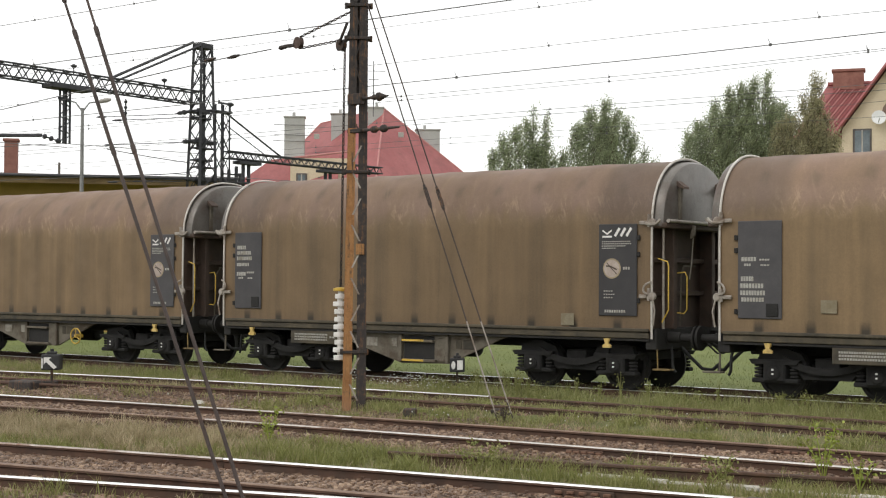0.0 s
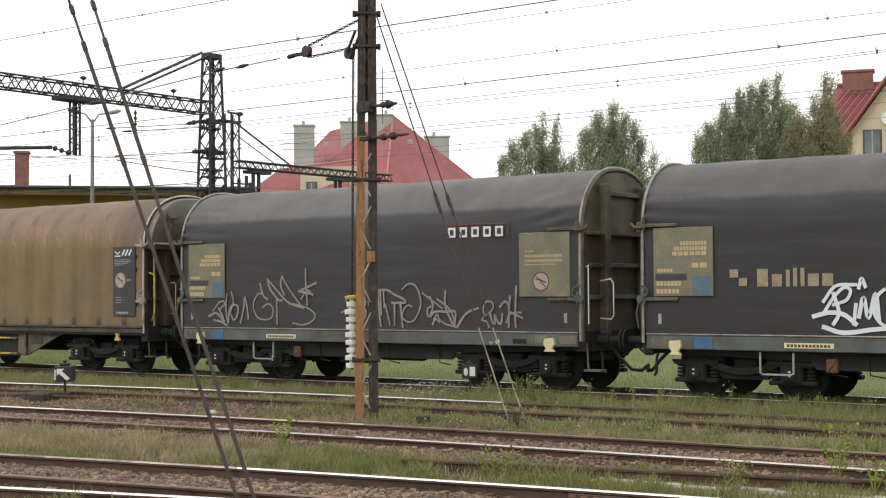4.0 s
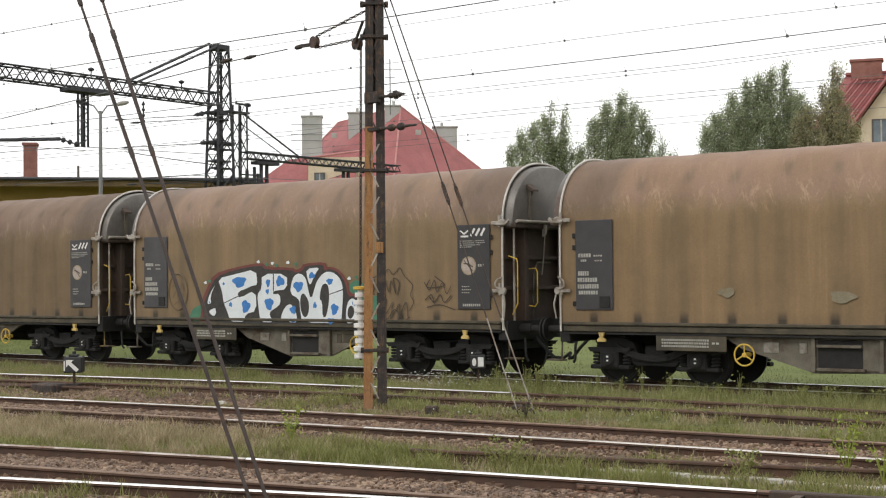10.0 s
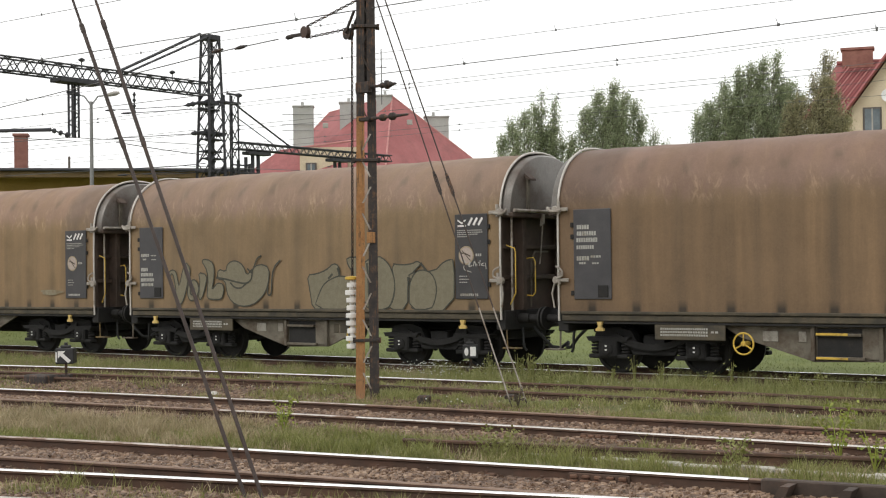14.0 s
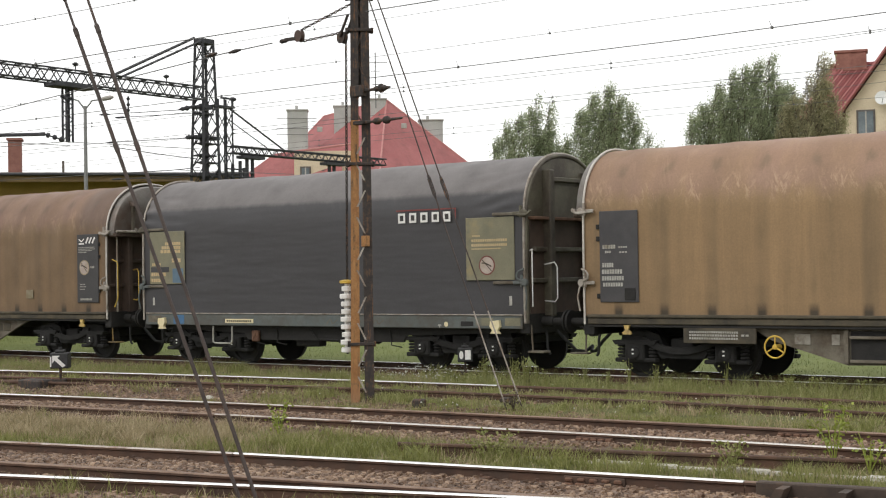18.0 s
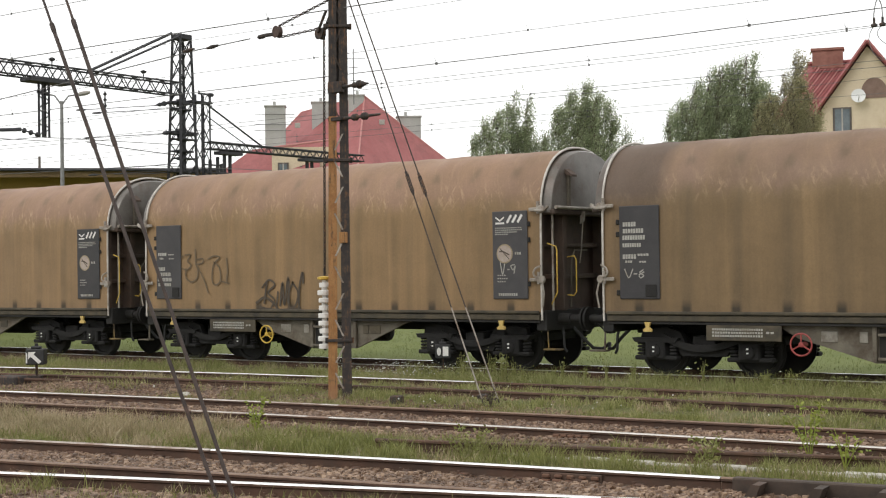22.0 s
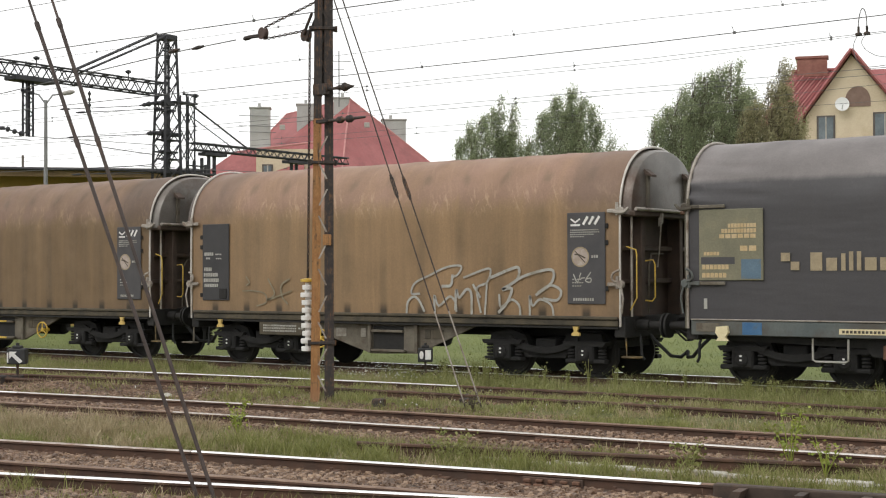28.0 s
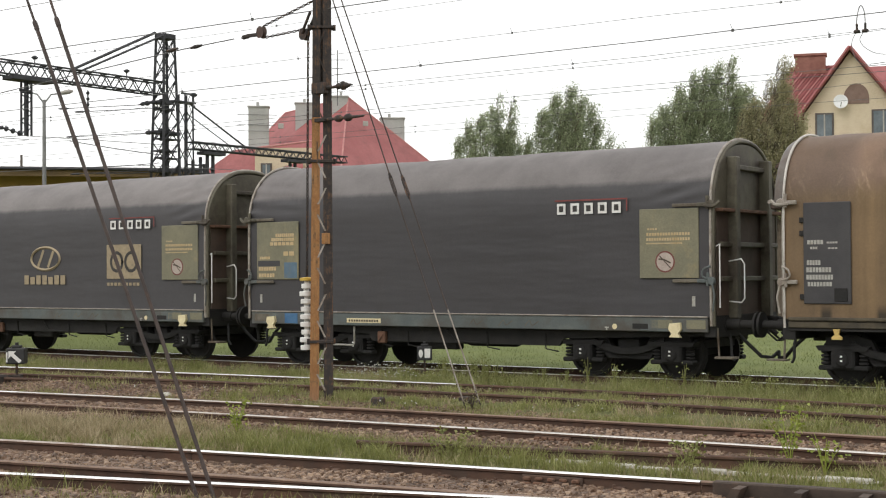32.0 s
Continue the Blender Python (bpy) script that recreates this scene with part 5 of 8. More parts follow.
part("antenna_pole", Shape().tube([(0, 0.5, 12.0), (0, 0.5, 15.3)], 0.03, 6), WIRE, ant)
for x0, x1, z in ((-0.6, 0.7, 14.7), (-0.3, 0.3, 14.2), (-0.2, 0.3, 13.4)):
    part("crossbar", Shape().tube([(x0, 0.5, z), (x1, 0.5, z)], 0.02, 5), WIRE, ant)

hr = thing("house", "cream plastered house with a red gabled roof and a round-arched niche", "house", facing(0, 19.24, 80))
part("wall", Shape().prism([(-2.4, 0), (2.6, 0), (2.6, 10.6), (0.0, 13.85), (-2.4, 10.6)], 0.0, 6.0), PLASTER_CREAM, hr)
s = Shape()
slab(s, [(-2.75, -0.35, 10.4), (0.0, -0.35, 14.15), (0.0, 5.0, 14.15), (-2.75, 5.0, 10.4)], 0.16)
slab(s, [(0.0, -0.35, 14.15), (3.0, -0.35, 10.2), (3.0, 5.0, 10.2), (0.0, 5.0, 14.15)], 0.16)
roof = part("roof", s, ROOF_RED, hr)
part("main_wall", Shape().box(-4.6, 0.6, 0, 7.5, 8.3, 10.4), PLASTER_CREAM, hr)
s = Shape()
slab(s, [(-5.0, 0.25, 10.3), (7.9, 0.25, 10.3), (7.9, 4.3, 13.6), (-3.3, 4.3, 13.6)], 0.16)
slab(s, [(7.9, 8.6, 10.3), (-5.0, 8.6, 10.3), (-3.3, 4.3, 13.45), (7.9, 4.3, 13.45)], 0.16)
slab(s, [(-5.0, 8.6, 10.3), (-5.0, 0.25, 10.3), (-3.3, 4.3, 13.45)], 0.16)
part("main_roof", s, ROOF_RED, hr)
for k in range(16):
    x = -4.75 + k * 0.2
    part("roof_rib", Shape().tube([(x, 0.2, 10.36), (x + 2.1, 4.2, 13.6)], 0.045, 4), RIB_RED if k % 2 else ROOF_RED, roof)
part("ridge_cap", Shape().tube([(-3.3, 4.2, 13.66), (0.0, 4.2, 13.66)], 0.1, 6), ROOF_RED, roof)
part("roof_ladder", Shape().box(-2.6, 3.2, 13.2, -0.9, 3.4, 13.3), BRICK_RED, roof)
part("chimney", Shape().box(-3.0, 3.9, 12.6, -1.32, 4.7, 14.3).box(-3.08, 3.82, 14.3, -1.24, 4.78, 14.45, 0.02), BRICK_RED, hr, "red brick chimney")
for k in range(4):
    t0, t1 = k / 4, (k + 1) / 4
    part("verge_plank", Shape().tube([(-2.8 + 2.8 * t0, -0.4, 10.3 + 3.8 * t0), (-2.8 + 2.8 * t1, -0.4, 10.3 + 3.8 * t1)], 0.1, 4), ROOF_RED, hr)
    part("verge_plank", Shape().tube([(3.05 - 3.05 * t0, -0.4, 10.1 + 4.0 * t0), (3.05 - 3.05 * t1, -0.4, 10.1 + 4.0 * t1)], 0.1, 4), ROOF_RED, hr)
window(hr, -1.35, -0.02, 9.1, 0.85, 1.45)
window(hr, 1.7, -0.02, 9.1, 1.1, 1.55)
arch = [(-0.35, 11.05), (0.98, 11.05)] + [(0.315 + 0.665 * math.cos(a), 11.35 + 0.8 * math.sin(a)) for a in (math.pi * k / 12 for k in range(13))]
part("niche", Shape().prism(arch, -0.03, 0.03), NICHE_BROWN, hr, "dark round-arched attic opening")
dish = part("satellite_dish", Shape().lathe((-0.5, -0.35, 11.15), (0.1, -1, 0.15), [(0, 0.05), (0.03, 0.2), (0.08, 0.38), (0.085, 0.37), (0.04, 0.18), (0.02, 0.02)], 20), DISH_WHITE, hr, smooth=40)
part("dish_arm", Shape().tube([(-0.5, -0.05, 10.9), (-0.5, -0.6, 10.9), (-0.45, -0.75, 11.1)], 0.025, 6), PLASTER_GREY, dish)
s = Shape()
slab(s, [(-2.6, -0.7, 8.5), (7.5, -0.7, 8.5), (7.5, -0.05, 8.95), (-2.6, -0.05, 8.95)])
part("pent_roof", s, ROOF_RED, hr)
part("annex_wall", Shape().box(-2.5, -0.55, 0, 7.4, -0.06, 8.42), ANNEX_BROWN, hr, "grey-brown boarded annex wall")

st = thing("station_building", "yellow station building with a flat dark roof and a brick chimney", "building", facing(0, 48.5, 60))
part("wall", Shape().box(-30, 1.9, 0, 3.5, 12, 6.3), PLASTER_YELLOW, st)
part("roof", Shape().box(-30.5, 0.0, 6.42, 4.0, 12.5, 6.52, 0.02).box(-1.2, 3, 6.52, 2.4, 5, 6.7, 0.02), ROOF_DARK, st)
part("gutter", Shape().tube([(-30.5, -0.04, 6.44), (4.0, -0.04, 6.44)], 0.06, 8), MAST_DARK, st, "dark gutter along the eaves", smooth=50)
part("fascia", Shape().box(-30.4, 0.1, 6.14, 3.9, 0.2, 6.42, 0.01), EAVE_BROWN, st, "ochre-brown eaves board")
part("soffit", Shape().box(-30.4, 0.2, 6.32, 3.9, 1.9, 6.36), EAVE_BROWN, st)
part("chimney", Shape().box(-5.55, 2.0, 6.5, -5.03, 2.65, 8.0).box(-5.61, 1.93, 8.0, -4.97, 2.72, 8.1, 0.01), BRICK_RED, st, "red brick chimney")
part("vent_pipe", Shape().tube([(-3.3, 1.5, 6.5), (-3.3, 1.5, 7.1)], 0.05, 8), ROOF_DARK, st)


# ---- trees ----
SWAYING = []


def tree(yaw, dist, plumes, leaf, density, label, leafsize=0.085, sway=0.0, low=5.2, wind=0.35):
    """plumes: upswept boughs of the crown as (right, height of the tip, radius); the wind bends the tips over."""
    t = thing("tree", label, "tree", facing(0, yaw, dist))
    h = max(p[1] for p in plumes)
    tr = Shape().tube([(0, 0, 0), (0.05, 0, h * 0.3), (-0.1, 0, h * 0.5), (0, 0, h * 0.72)], [0.2, 0.15, 0.08, 0.015], 8)
    v, f = [], []
    gauss, uni = random.gauss, random.uniform
    for k, (px, top, r) in enumerate(plumes):
        away = uni(-0.5, 0.5)
        foot = Vector((px * 0.82 - wind * 0.4, away * 0.6, low - 0.6))
        tip = Vector((px, away, top - 0.12))
        tr.tube([(px * 0.1, 0, low * 0.55), foot, foot.lerp(tip, 0.6), tip], [0.06, 0.045, 0.022, 0.006], 5)
        for _ in range(max(6, int(density * (top - low) * r * 2.4))):
            u = uni(0.0, 1.0) ** 0.9
            # the bough swells low down and tapers to a feathered tip
            wide = r * (1.42 - 1.15 * u ** 1.9) * (1.15 + 0.25 * math.sin(u * 13 + k * 2.0))
            a, q = uni(0, 6.283), uni(0.15, 1.0) ** 0.5
            c = foot.lerp(tip, u) + Vector((math.cos(a) * wide * q, math.sin(a) * wide * q, gauss(0, 0.12)))
            lean = Vector((math.cos(a) * 0.35 + wind + gauss(0, 0.2), math.sin(a) * 0.35, 0.9)).normalized()
            tr.tube([c - lean * 0.35, c + lean * 0.2], [0.012, 0.004], 3, cap=False)
            size = uni(0.08, 0.13)
            for _ in range(34):
                p = c + lean * gauss(0, size * 1.3) + Vector((gauss(0, size), gauss(0, size), gauss(0, size)))
                w1 = Vector((gauss(0, 1), gauss(0, 1), gauss(0, 1))).normalized() * leafsize * uni(0.5, 1.2)
                w2 = w1.cross(Vector((gauss(0, 1), gauss(0, 1), gauss(0, 1)))).normalized() * leafsize * 0.36
                n = len(v)
                v += [tuple(p - w1 * 0.5), tuple(p + w2), tuple(p + w1 * 0.5), tuple(p - w2)]
                f.append((n, n + 1, n + 2, n + 3))
    part("trunk", tr, BARK, t)
    me = bpy.data.meshes.new("crown")
    me.from_pydata(v, [], f)
    me.materials.append(leaf)
    c = part("crown", me, leaf, t)
    if sway:
        SWAYING.append((c, sway))
    return t


tree(33.52, 65, [(-1.15, 8.3, 0.36), (-0.63, 8.93, 0.41), (-0.11, 9.3, 0.51), (0.4, 9.68, 0.36), (0.69, 10.11, 0.2), (1.29, 9.15, 0.3), (1.28, 10.0, 0.17), (0.9, 8.6, 0.42), (1.66, 8.1, 0.28)], LEAF, 40, "green poplar with a loose windblown crown behind the train", sway=0.6)
tree(30.16, 65, [(-1.77, 8.3, 0.4), (-1.19, 9.45, 0.49), (-0.6, 10.18, 0.51), (0.07, 10.5, 0.44), (0.57, 10.07, 0.38), (1.01, 9.65, 0.33), (1.33, 8.88, 0.3), (0.03, 9.47, 0.77)], LEAF, 40, "dense green poplar behind the train", sway=0.6)
tree(28.6, 66, [(-0.38, 8.3, 0.3), (0.09, 8.89, 0.28), (0.51, 8.0, 0.32)], LEAF, 16, "low green tree with thin twigs", sway=0.7)
tree(24.98, 64, [(-2.03, 8.88, 0.43), (-1.54, 9.41, 0.45), (-0.84, 10.26, 0.5), (-0.25, 10.73, 0.4), (0.31, 10.96, 0.48), (0.82, 11.46, 0.35), (1.35, 11.41, 0.28), (1.62, 10.36, 0.38), (0.51, 9.66, 0.86), (-0.71, 9.33, 0.71)], LEAF, 40, "large dark green poplar beside the cream house", sway=0.9)
tree(23.26, 65, [(-0.35, 10.0, 0.42), (0.03, 10.22, 0.36), (0.39, 9.83, 0.36), (0.1, 9.2, 0.6)], LEAF, 36, "thin green sapling between two larger trees", sway=0.9)
tree(21.99, 63, [(-1.45, 9.0, 0.5), (-0.95, 9.5, 0.5), (-0.4, 10.37, 0.36), (0.08, 11.21, 0.2), (0.31, 11.03, 0.15), (0.0, 10.15, 0.38), (0.54, 9.46, 0.42), (0.85, 8.67, 0.27), (-0.09, 8.95, 0.65)], LEAF_RUST, 38, "reddish-green tree in front of the cream house", sway=0.9)
tree(37.6, 92, [(0, 10.2, 0.5), (0.5, 9.2, 0.45), (-0.5, 9.0, 0.4)], LEAF, 18, "small far conifer beside the red roof", 0.14, low=6.0, wind=0.0)
for yaw, d, h in ((36.2, 95, 8.0), (34.6, 98, 7.6), (28.0, 100, 7.8), (26.9, 98, 7.8)):
    tree(yaw, d, [(x, h - abs(x) * 0.3, 0.9) for x in (-3.0, -1.8, -0.6, 0.6, 1.8, 3.0)], LEAF, 12, "low green bush line far behind the train", 0.25, low=3.5, wind=0.0)


# ---- the freight wagons ----
HOOD_X, SIDE = 5.36, -1.4


def hood_profile(n=16, half=1.4, spring=2.95, top=4.27):
    """Half of the hood's outline from the hem up to the crown, then down the far side."""
    pts = [(-half, 1.13), (-half - 0.005, 1.6), (-half - 0.008, 2.1), (-half - 0.006, 2.6)]
    for k in range(n + 1):
        a = math.pi / 2 * k / n
        e = 2 / 2.25
        pts.append((-half * math.cos(a) ** e, spring + (top - spring) * math.sin(a) ** e))
    return pts + [(-y, z) for y, z in reversed(pts[:-1])]


def hood_shape(pitch, sag, seed, wrinkle, folds=0.0):
    prof = hood_profile(40)
    k = len(prof)
    n = 96
    s = Shape()
    for i in range(n + 1):
        x = -HOOD_X + 2 * HOOD_X * i / n
        ph = abs(((x / pitch + 0.5) % 1.0) - 0.5) * 2
        d = sag * min(1.0, ph * 1.6)
        for j, (y, z) in enumerate(prof):
            c = Vector((0, 2.6))
            r = Vector((y, z)) - c
            w = noise.noise((x * 0.9 + seed, y * 0.8, z * 0.9)) * wrinkle
            fold = 0.0
            if 3.1 < z < 3.9:
                end = max(0.0, (abs(x) - 3.6) / 1.7)
                fold = folds * end * math.sin((z - 0.16 * abs(x)) * 24 + 1.3 * math.sin(x * 2.1)) * (0.6 + 0.4 * math.sin(x * 5.0 + z * 3.0))
            q = c + r * (1 - (d - w - fold) / max(r.length, 0.5))
            s.v.append((x, q.x if 0 < j < k - 1 else y, q.y if 0 < j < k - 1 else z))
    for i in range(n):
        for j in range(k - 1):
            a = i * k + j
            s.f.append((a, a + 1, a + k + 1, a + k))
            s.m.append(0)
    return s


def arch_tube(x, r, out=0.02):
    pts = [(x, y * (1 + out / 1.4), z + (out if z > 3 else 0)) for y, z in hood_profile(14)]
    pts[0], pts[-1] = (x, pts[0][1], 0.98), (x, pts[-1][1], 0.98)
    return Shape().tube(pts, r, 8)


def end_panel(x, t, half=1.34, low=1.2, spring=2.95, top=4.2):
    """The arched end wall as a plate across the wagon."""
    o = [(-half, low), (half, low)]
    prof = [(y, z) for y, z in hood_profile(12, half, spring, top) if z >= spring]
    o += [(-y, z) for y, z in prof]
    n = len(o)
    p = [(x - t, y, z) for y, z in o] + [(x + t, y, z) for y, z in o]
    return Shape().add(p, [tuple(range(n - 1, -1, -1)), tuple(range(n, 2 * n))] + [(i, (i + 1) % n, (i + 1) % n + n, i + n) for i in range(n)])


def end_drum(d, x0, x1, low):
    """The upper end wall: a shallow arched drum with a rounded rim and a flat face."""
    s, rings = Shape(), []
    for x, half, top in ((x0, 1.375, 4.235), (x1 - 0.07, 1.37, 4.23), (x1 - 0.02, 1.35, 4.2), (x1, 1.29, 4.14)):
        rings.append([(x * d, y, z) for y, z in [(-half, low)] + [q for q in hood_profile(12, half, 2.95, top) if q[1] > low] + [(half, low)]])
    k = len(rings[0])
    p = [q for r in rings for q in r]
    f = [(i * k + j, i * k + (j + 1) % k, (i + 1) * k + (j + 1) % k, (i + 1) * k + j) for i in range(3) for j in range(k)]
    return s.add(p, f + [tuple(range(3 * k, 4 * k))])


def rounded(o, times=2):
    """Cuts the corners of an outline into soft bends."""
    for _ in range(times):
        q = []
        for i in range(len(o)):
            (x0, z0), (x1, z1) = o[i], o[(i + 1) % len(o)]
            q += [(x0 * 0.75 + x1 * 0.25, z0 * 0.75 + z1 * 0.25), (x0 * 0.25 + x1 * 0.75, z0 * 0.25 + z1 * 0.75)]
        o = q
    return o


def bars(rows, y, fill=1.0):
    """Rows of unreadable writing as plain bars: (x, z, width, height, pieces)."""
    s = Shape()
    for x, z, w, h, n in rows:
        for k in range(n):
            a, b = x + w * k / n, x + w * (k + 0.72 * fill) / n
            s.add([(a, y, z), (b, y, z), (b, y, z + h), (a, y, z + h)], [(0, 1, 2, 3)])
    return s


def latch_shape(x, z, right, low):
    d = 1 if right else -1
    s = Shape()
    s.box(min(x - 0.24 * d, x + 0.1 * d), -1.475, z - 0.035, max(x - 0.24 * d, x + 0.1 * d), -1.43, z + 0.035, 0.012)
    s.tube([(x - 0.04 * d, -1.46, z - 0.08), (x - 0.04 * d, -1.46, z + 0.15)], 0.032, 8)
    s.lathe((x + 0.03 * d, -1.5, z), (0, 1, 0), [(0, 0.06), (0.02, 0.075), (0.06, 0.075), (0.08, 0.05)], 12)
    if low:
        s.tube(sweep([(x + 0.05 * d, -1.48, z + 0.02), (x - 0.12 * d, -1.5, z + 0.08), (x - 0.1 * d, -1.5, z + 0.2), (x + 0.02 * d, -1.48, z + 0.26)], 3), 0.02, 6)
        s.tube([(x + 0.04 * d, -1.48, z), (x + 0.1 * d, -1.5, z - 0.25), (x + 0.06 * d, -1.48, z - 0.52)], 0.018, 6)
    else:
        s.tube(sweep([(x - 0.1 * d, -1.48, z - 0.02), (x + 0.1 * d, -1.5, z - 0.03), (x + 0.2 * d, -1.48, z + 0.05)], 3), 0.028, 6)
    return s


def add_bogie(parent, x):
    b = Shape()
    for y in (-1.0, 1.0):
        o = [(-1.25, 0.62), (-1.2, 0.82), (-0.7, 0.86), (-0.45, 0.78), (-0.3, 0.48), (0.3, 0.48), (0.45, 0.78), (0.7, 0.86), (1.2, 0.82), (1.25, 0.62), (0.6, 0.6), (0.42, 0.36), (-0.42, 0.36), (-0.6, 0.6)]
        b.prism(o, y - 0.06, y + 0.06)
    b.box(-0.22, -1.05, 0.45, 0.22, 1.05, 0.72, 0.02).box(-1.3, -0.95, 0.55, -1.18, 0.95, 0.72, 0.02).box(1.18, -0.95, 0.55, 1.3, 0.95, 0.72, 0.02)
    b.lathe((0, 0, 0.7), (0, 0, 1), [(0, 0.3), (0.2, 0.3), (0.22, 0.2)], 16)
    for y in (-0.62, 0.62):
        b.tube([(-0.9, y, 0.62), (0.9, y, 0.62)], 0.03, 6)
    for y in (-1.12, 1.12):
        sag = [(-0.75 + 1.5 * q / 10, 0.44 + 0.2 * (q / 5 - 1) ** 2) for q in range(11)]
        b.prism(sag + [(x0, z0 + 0.12) for x0, z0 in reversed(sag)], y - 0.03, y + 0.03)
    bo = part("bogie", b, BOGIE_STEEL, parent, "dark two-axle bogie", at=Matrix.Translation((x, 0, 0)))
    for sx in (-0.9, 0.9):
        for sy in (-1, 1):
            y = 1.06 * sy
            k = Shape().box(sx - 0.2, y - 0.13, 0.3, sx + 0.2, y + 0.13, 0.62, 0.03).lathe((sx, y + 0.1 * sy, 0.45), (0, sy, 0), [(0, 0.12), (0.05, 0.115), (0.07, 0.08), (0.075, 0.02)], 12)
            k.box(sx - 0.42, y - 0.1, 0.28, sx + 0.42, y + 0.1, 0.36, 0.02).prism([(sx - 0.46, 0.68), (sx + 0.46, 0.68), (sx + 0.4, 0.6), (sx - 0.4, 0.6)], y - 0.12, y + 0.12)
            part("axlebox", k, BOGIE_STEEL, bo)
            if sy < 0:
                part("axlebox_mark", Shape().box(sx - 0.018, y - 0.185, 0.5, sx + 0.018, y - 0.172, 0.53).box(sx - 0.018, y - 0.185, 0.43, sx + 0.018, y - 0.172, 0.455), WHITE_PAINT, bo)
            for dx in (-0.32, 0.32):
                c = Shape()
                for i in range(5):
                    z = 0.37 + i * 0.062
                    c.lathe((sx + dx, y, z), (0, 0, 1), [(0, 0.06), (0.015, 0.082), (0.035, 0.082), (0.05, 0.06)], 10)
                part("spring", c, BOGIE_STEEL, bo)
            part("brake_block", Shape().box(sx - 0.56 if sx > 0 else sx + 0.49, 0.68 * sy - 0.05, 0.3, sx - 0.49 if sx > 0 else sx + 0.56, 0.68 * sy + 0.05, 0.62, 0.02), DARK_STEEL, bo)
        w = Shape().tube([(0, -1.1, 0), (0, 1.1, 0)], 0.075, 12)
        for sy in (-1, 1):
            w.lathe((0, 0.68 * sy, 0), (0, sy, 0), [(0, 0.49), (0.03, 0.475), (0.035, 0.462), (0.13, 0.452), (0.135, 0.39), (0.09, 0.37), (0.06, 0.2), (0.11, 0.14), (0.15, 0.12)], 28)
        part("wheelset", w, DARK_STEEL, bo, "steel wheelset", smooth=35, at=Matrix.Translation((sx, 0, 0.452)))


def add_running_gear(w, dark=DARK_STEEL):
    add_bogie(w, -3.57)
    add_bogie(w, 3.57)
    for d in (-1, 1):
        for y in (-0.88, 0.88):
            part("buffer", Shape().lathe((5.4 * d, y, 1.0), (d, 0, 0), [(0, 0.14), (0.03, 0.14), (0.03, 0.1), (0.28, 0.1), (0.28, 0.075), (0.55, 0.075), (0.56, 0.22), (0.6, 0.225), (0.615, 0.15)], 20), dark, w, "round steel buffer", smooth=35)
        part("coupling", Shape().tube([(5.35 * d, 0, 0.95), (5.75 * d, 0, 0.98), (5.84 * d, 0, 0.9), (5.98 * d, 0, 0.82)], 0.035, 8).tube([(5.72 * d, -0.09, 0.93), (6.0 * d, -0.09, 0.7), (6.0 * d, 0.09, 0.7), (5.72 * d, 0.09, 0.93)], 0.02, 6), dark, w)
        part("brake_hose", Shape().tube([(5.35 * d, -0.35, 0.85), (5.6 * d, -0.36, 0.62), (5.8 * d, -0.3, 0.42), (5.95 * d, -0.2, 0.4), (6.02 * d, -0.05, 0.5)], 0.034, 8), RUBBER, w, smooth=50)
        part("hanging_hose", Shape().tube(sweep([(5.38 * d, -0.75, 0.86), (5.44 * d, -0.78, 0.7), (5.45 * d, -0.78, 0.45), (5.5 * d, -0.76, 0.36)], 3), 0.026, 8), RUBBER, w, smooth=50)
        part("head_beam", Shape().box(min(5.2 * d, 5.42 * d), -1.36, 0.78, max(5.2 * d, 5.42 * d), 1.36, 1.16, 0.015), dark, w)
    part("centre_sill", Shape().box(-5.3, -0.3, 0.72, 5.3, 0.3, 1.05, 0.02), dark, w)
    part("floor", Shape().box(-5.3, -1.32, 1.05, 5.3, 1.32, 1.14, 0.01), dark, w)
    part("air_tank", Shape().lathe((-0.9, 0.35, 0.62), (1, 0, 0), [(0, 0.05), (0.05, 0.18), (0.1, 0.2), (1.2, 0.2), (1.25, 0.18), (1.3, 0.05)], 16), dark, w, smooth=40)


def sign_disc(parent, x, z, r, y, face, rim):
    d = part("round_sign", Shape().blob(x, z, r, r, y, 28), rim, parent, "round no-hump-shunting sign")
    part("sign_field", Shape().blob(x, z, r * 0.86, r * 0.86, y - 0.003, 28), face, d)
    part("sign_symbol", Shape().ribbon([(x - r * 0.6, z + r * 0.25), (x - r * 0.1, z + r * 0.2), (x + r * 0.55, z - r * 0.1)], r * 0.14, y - 0.006).ribbon([(x - r * 0.55, z + r * 0.55), (x + r * 0.55, z - r * 0.55)], r * 0.1, y - 0.007), BROWN_SPRAY, d)


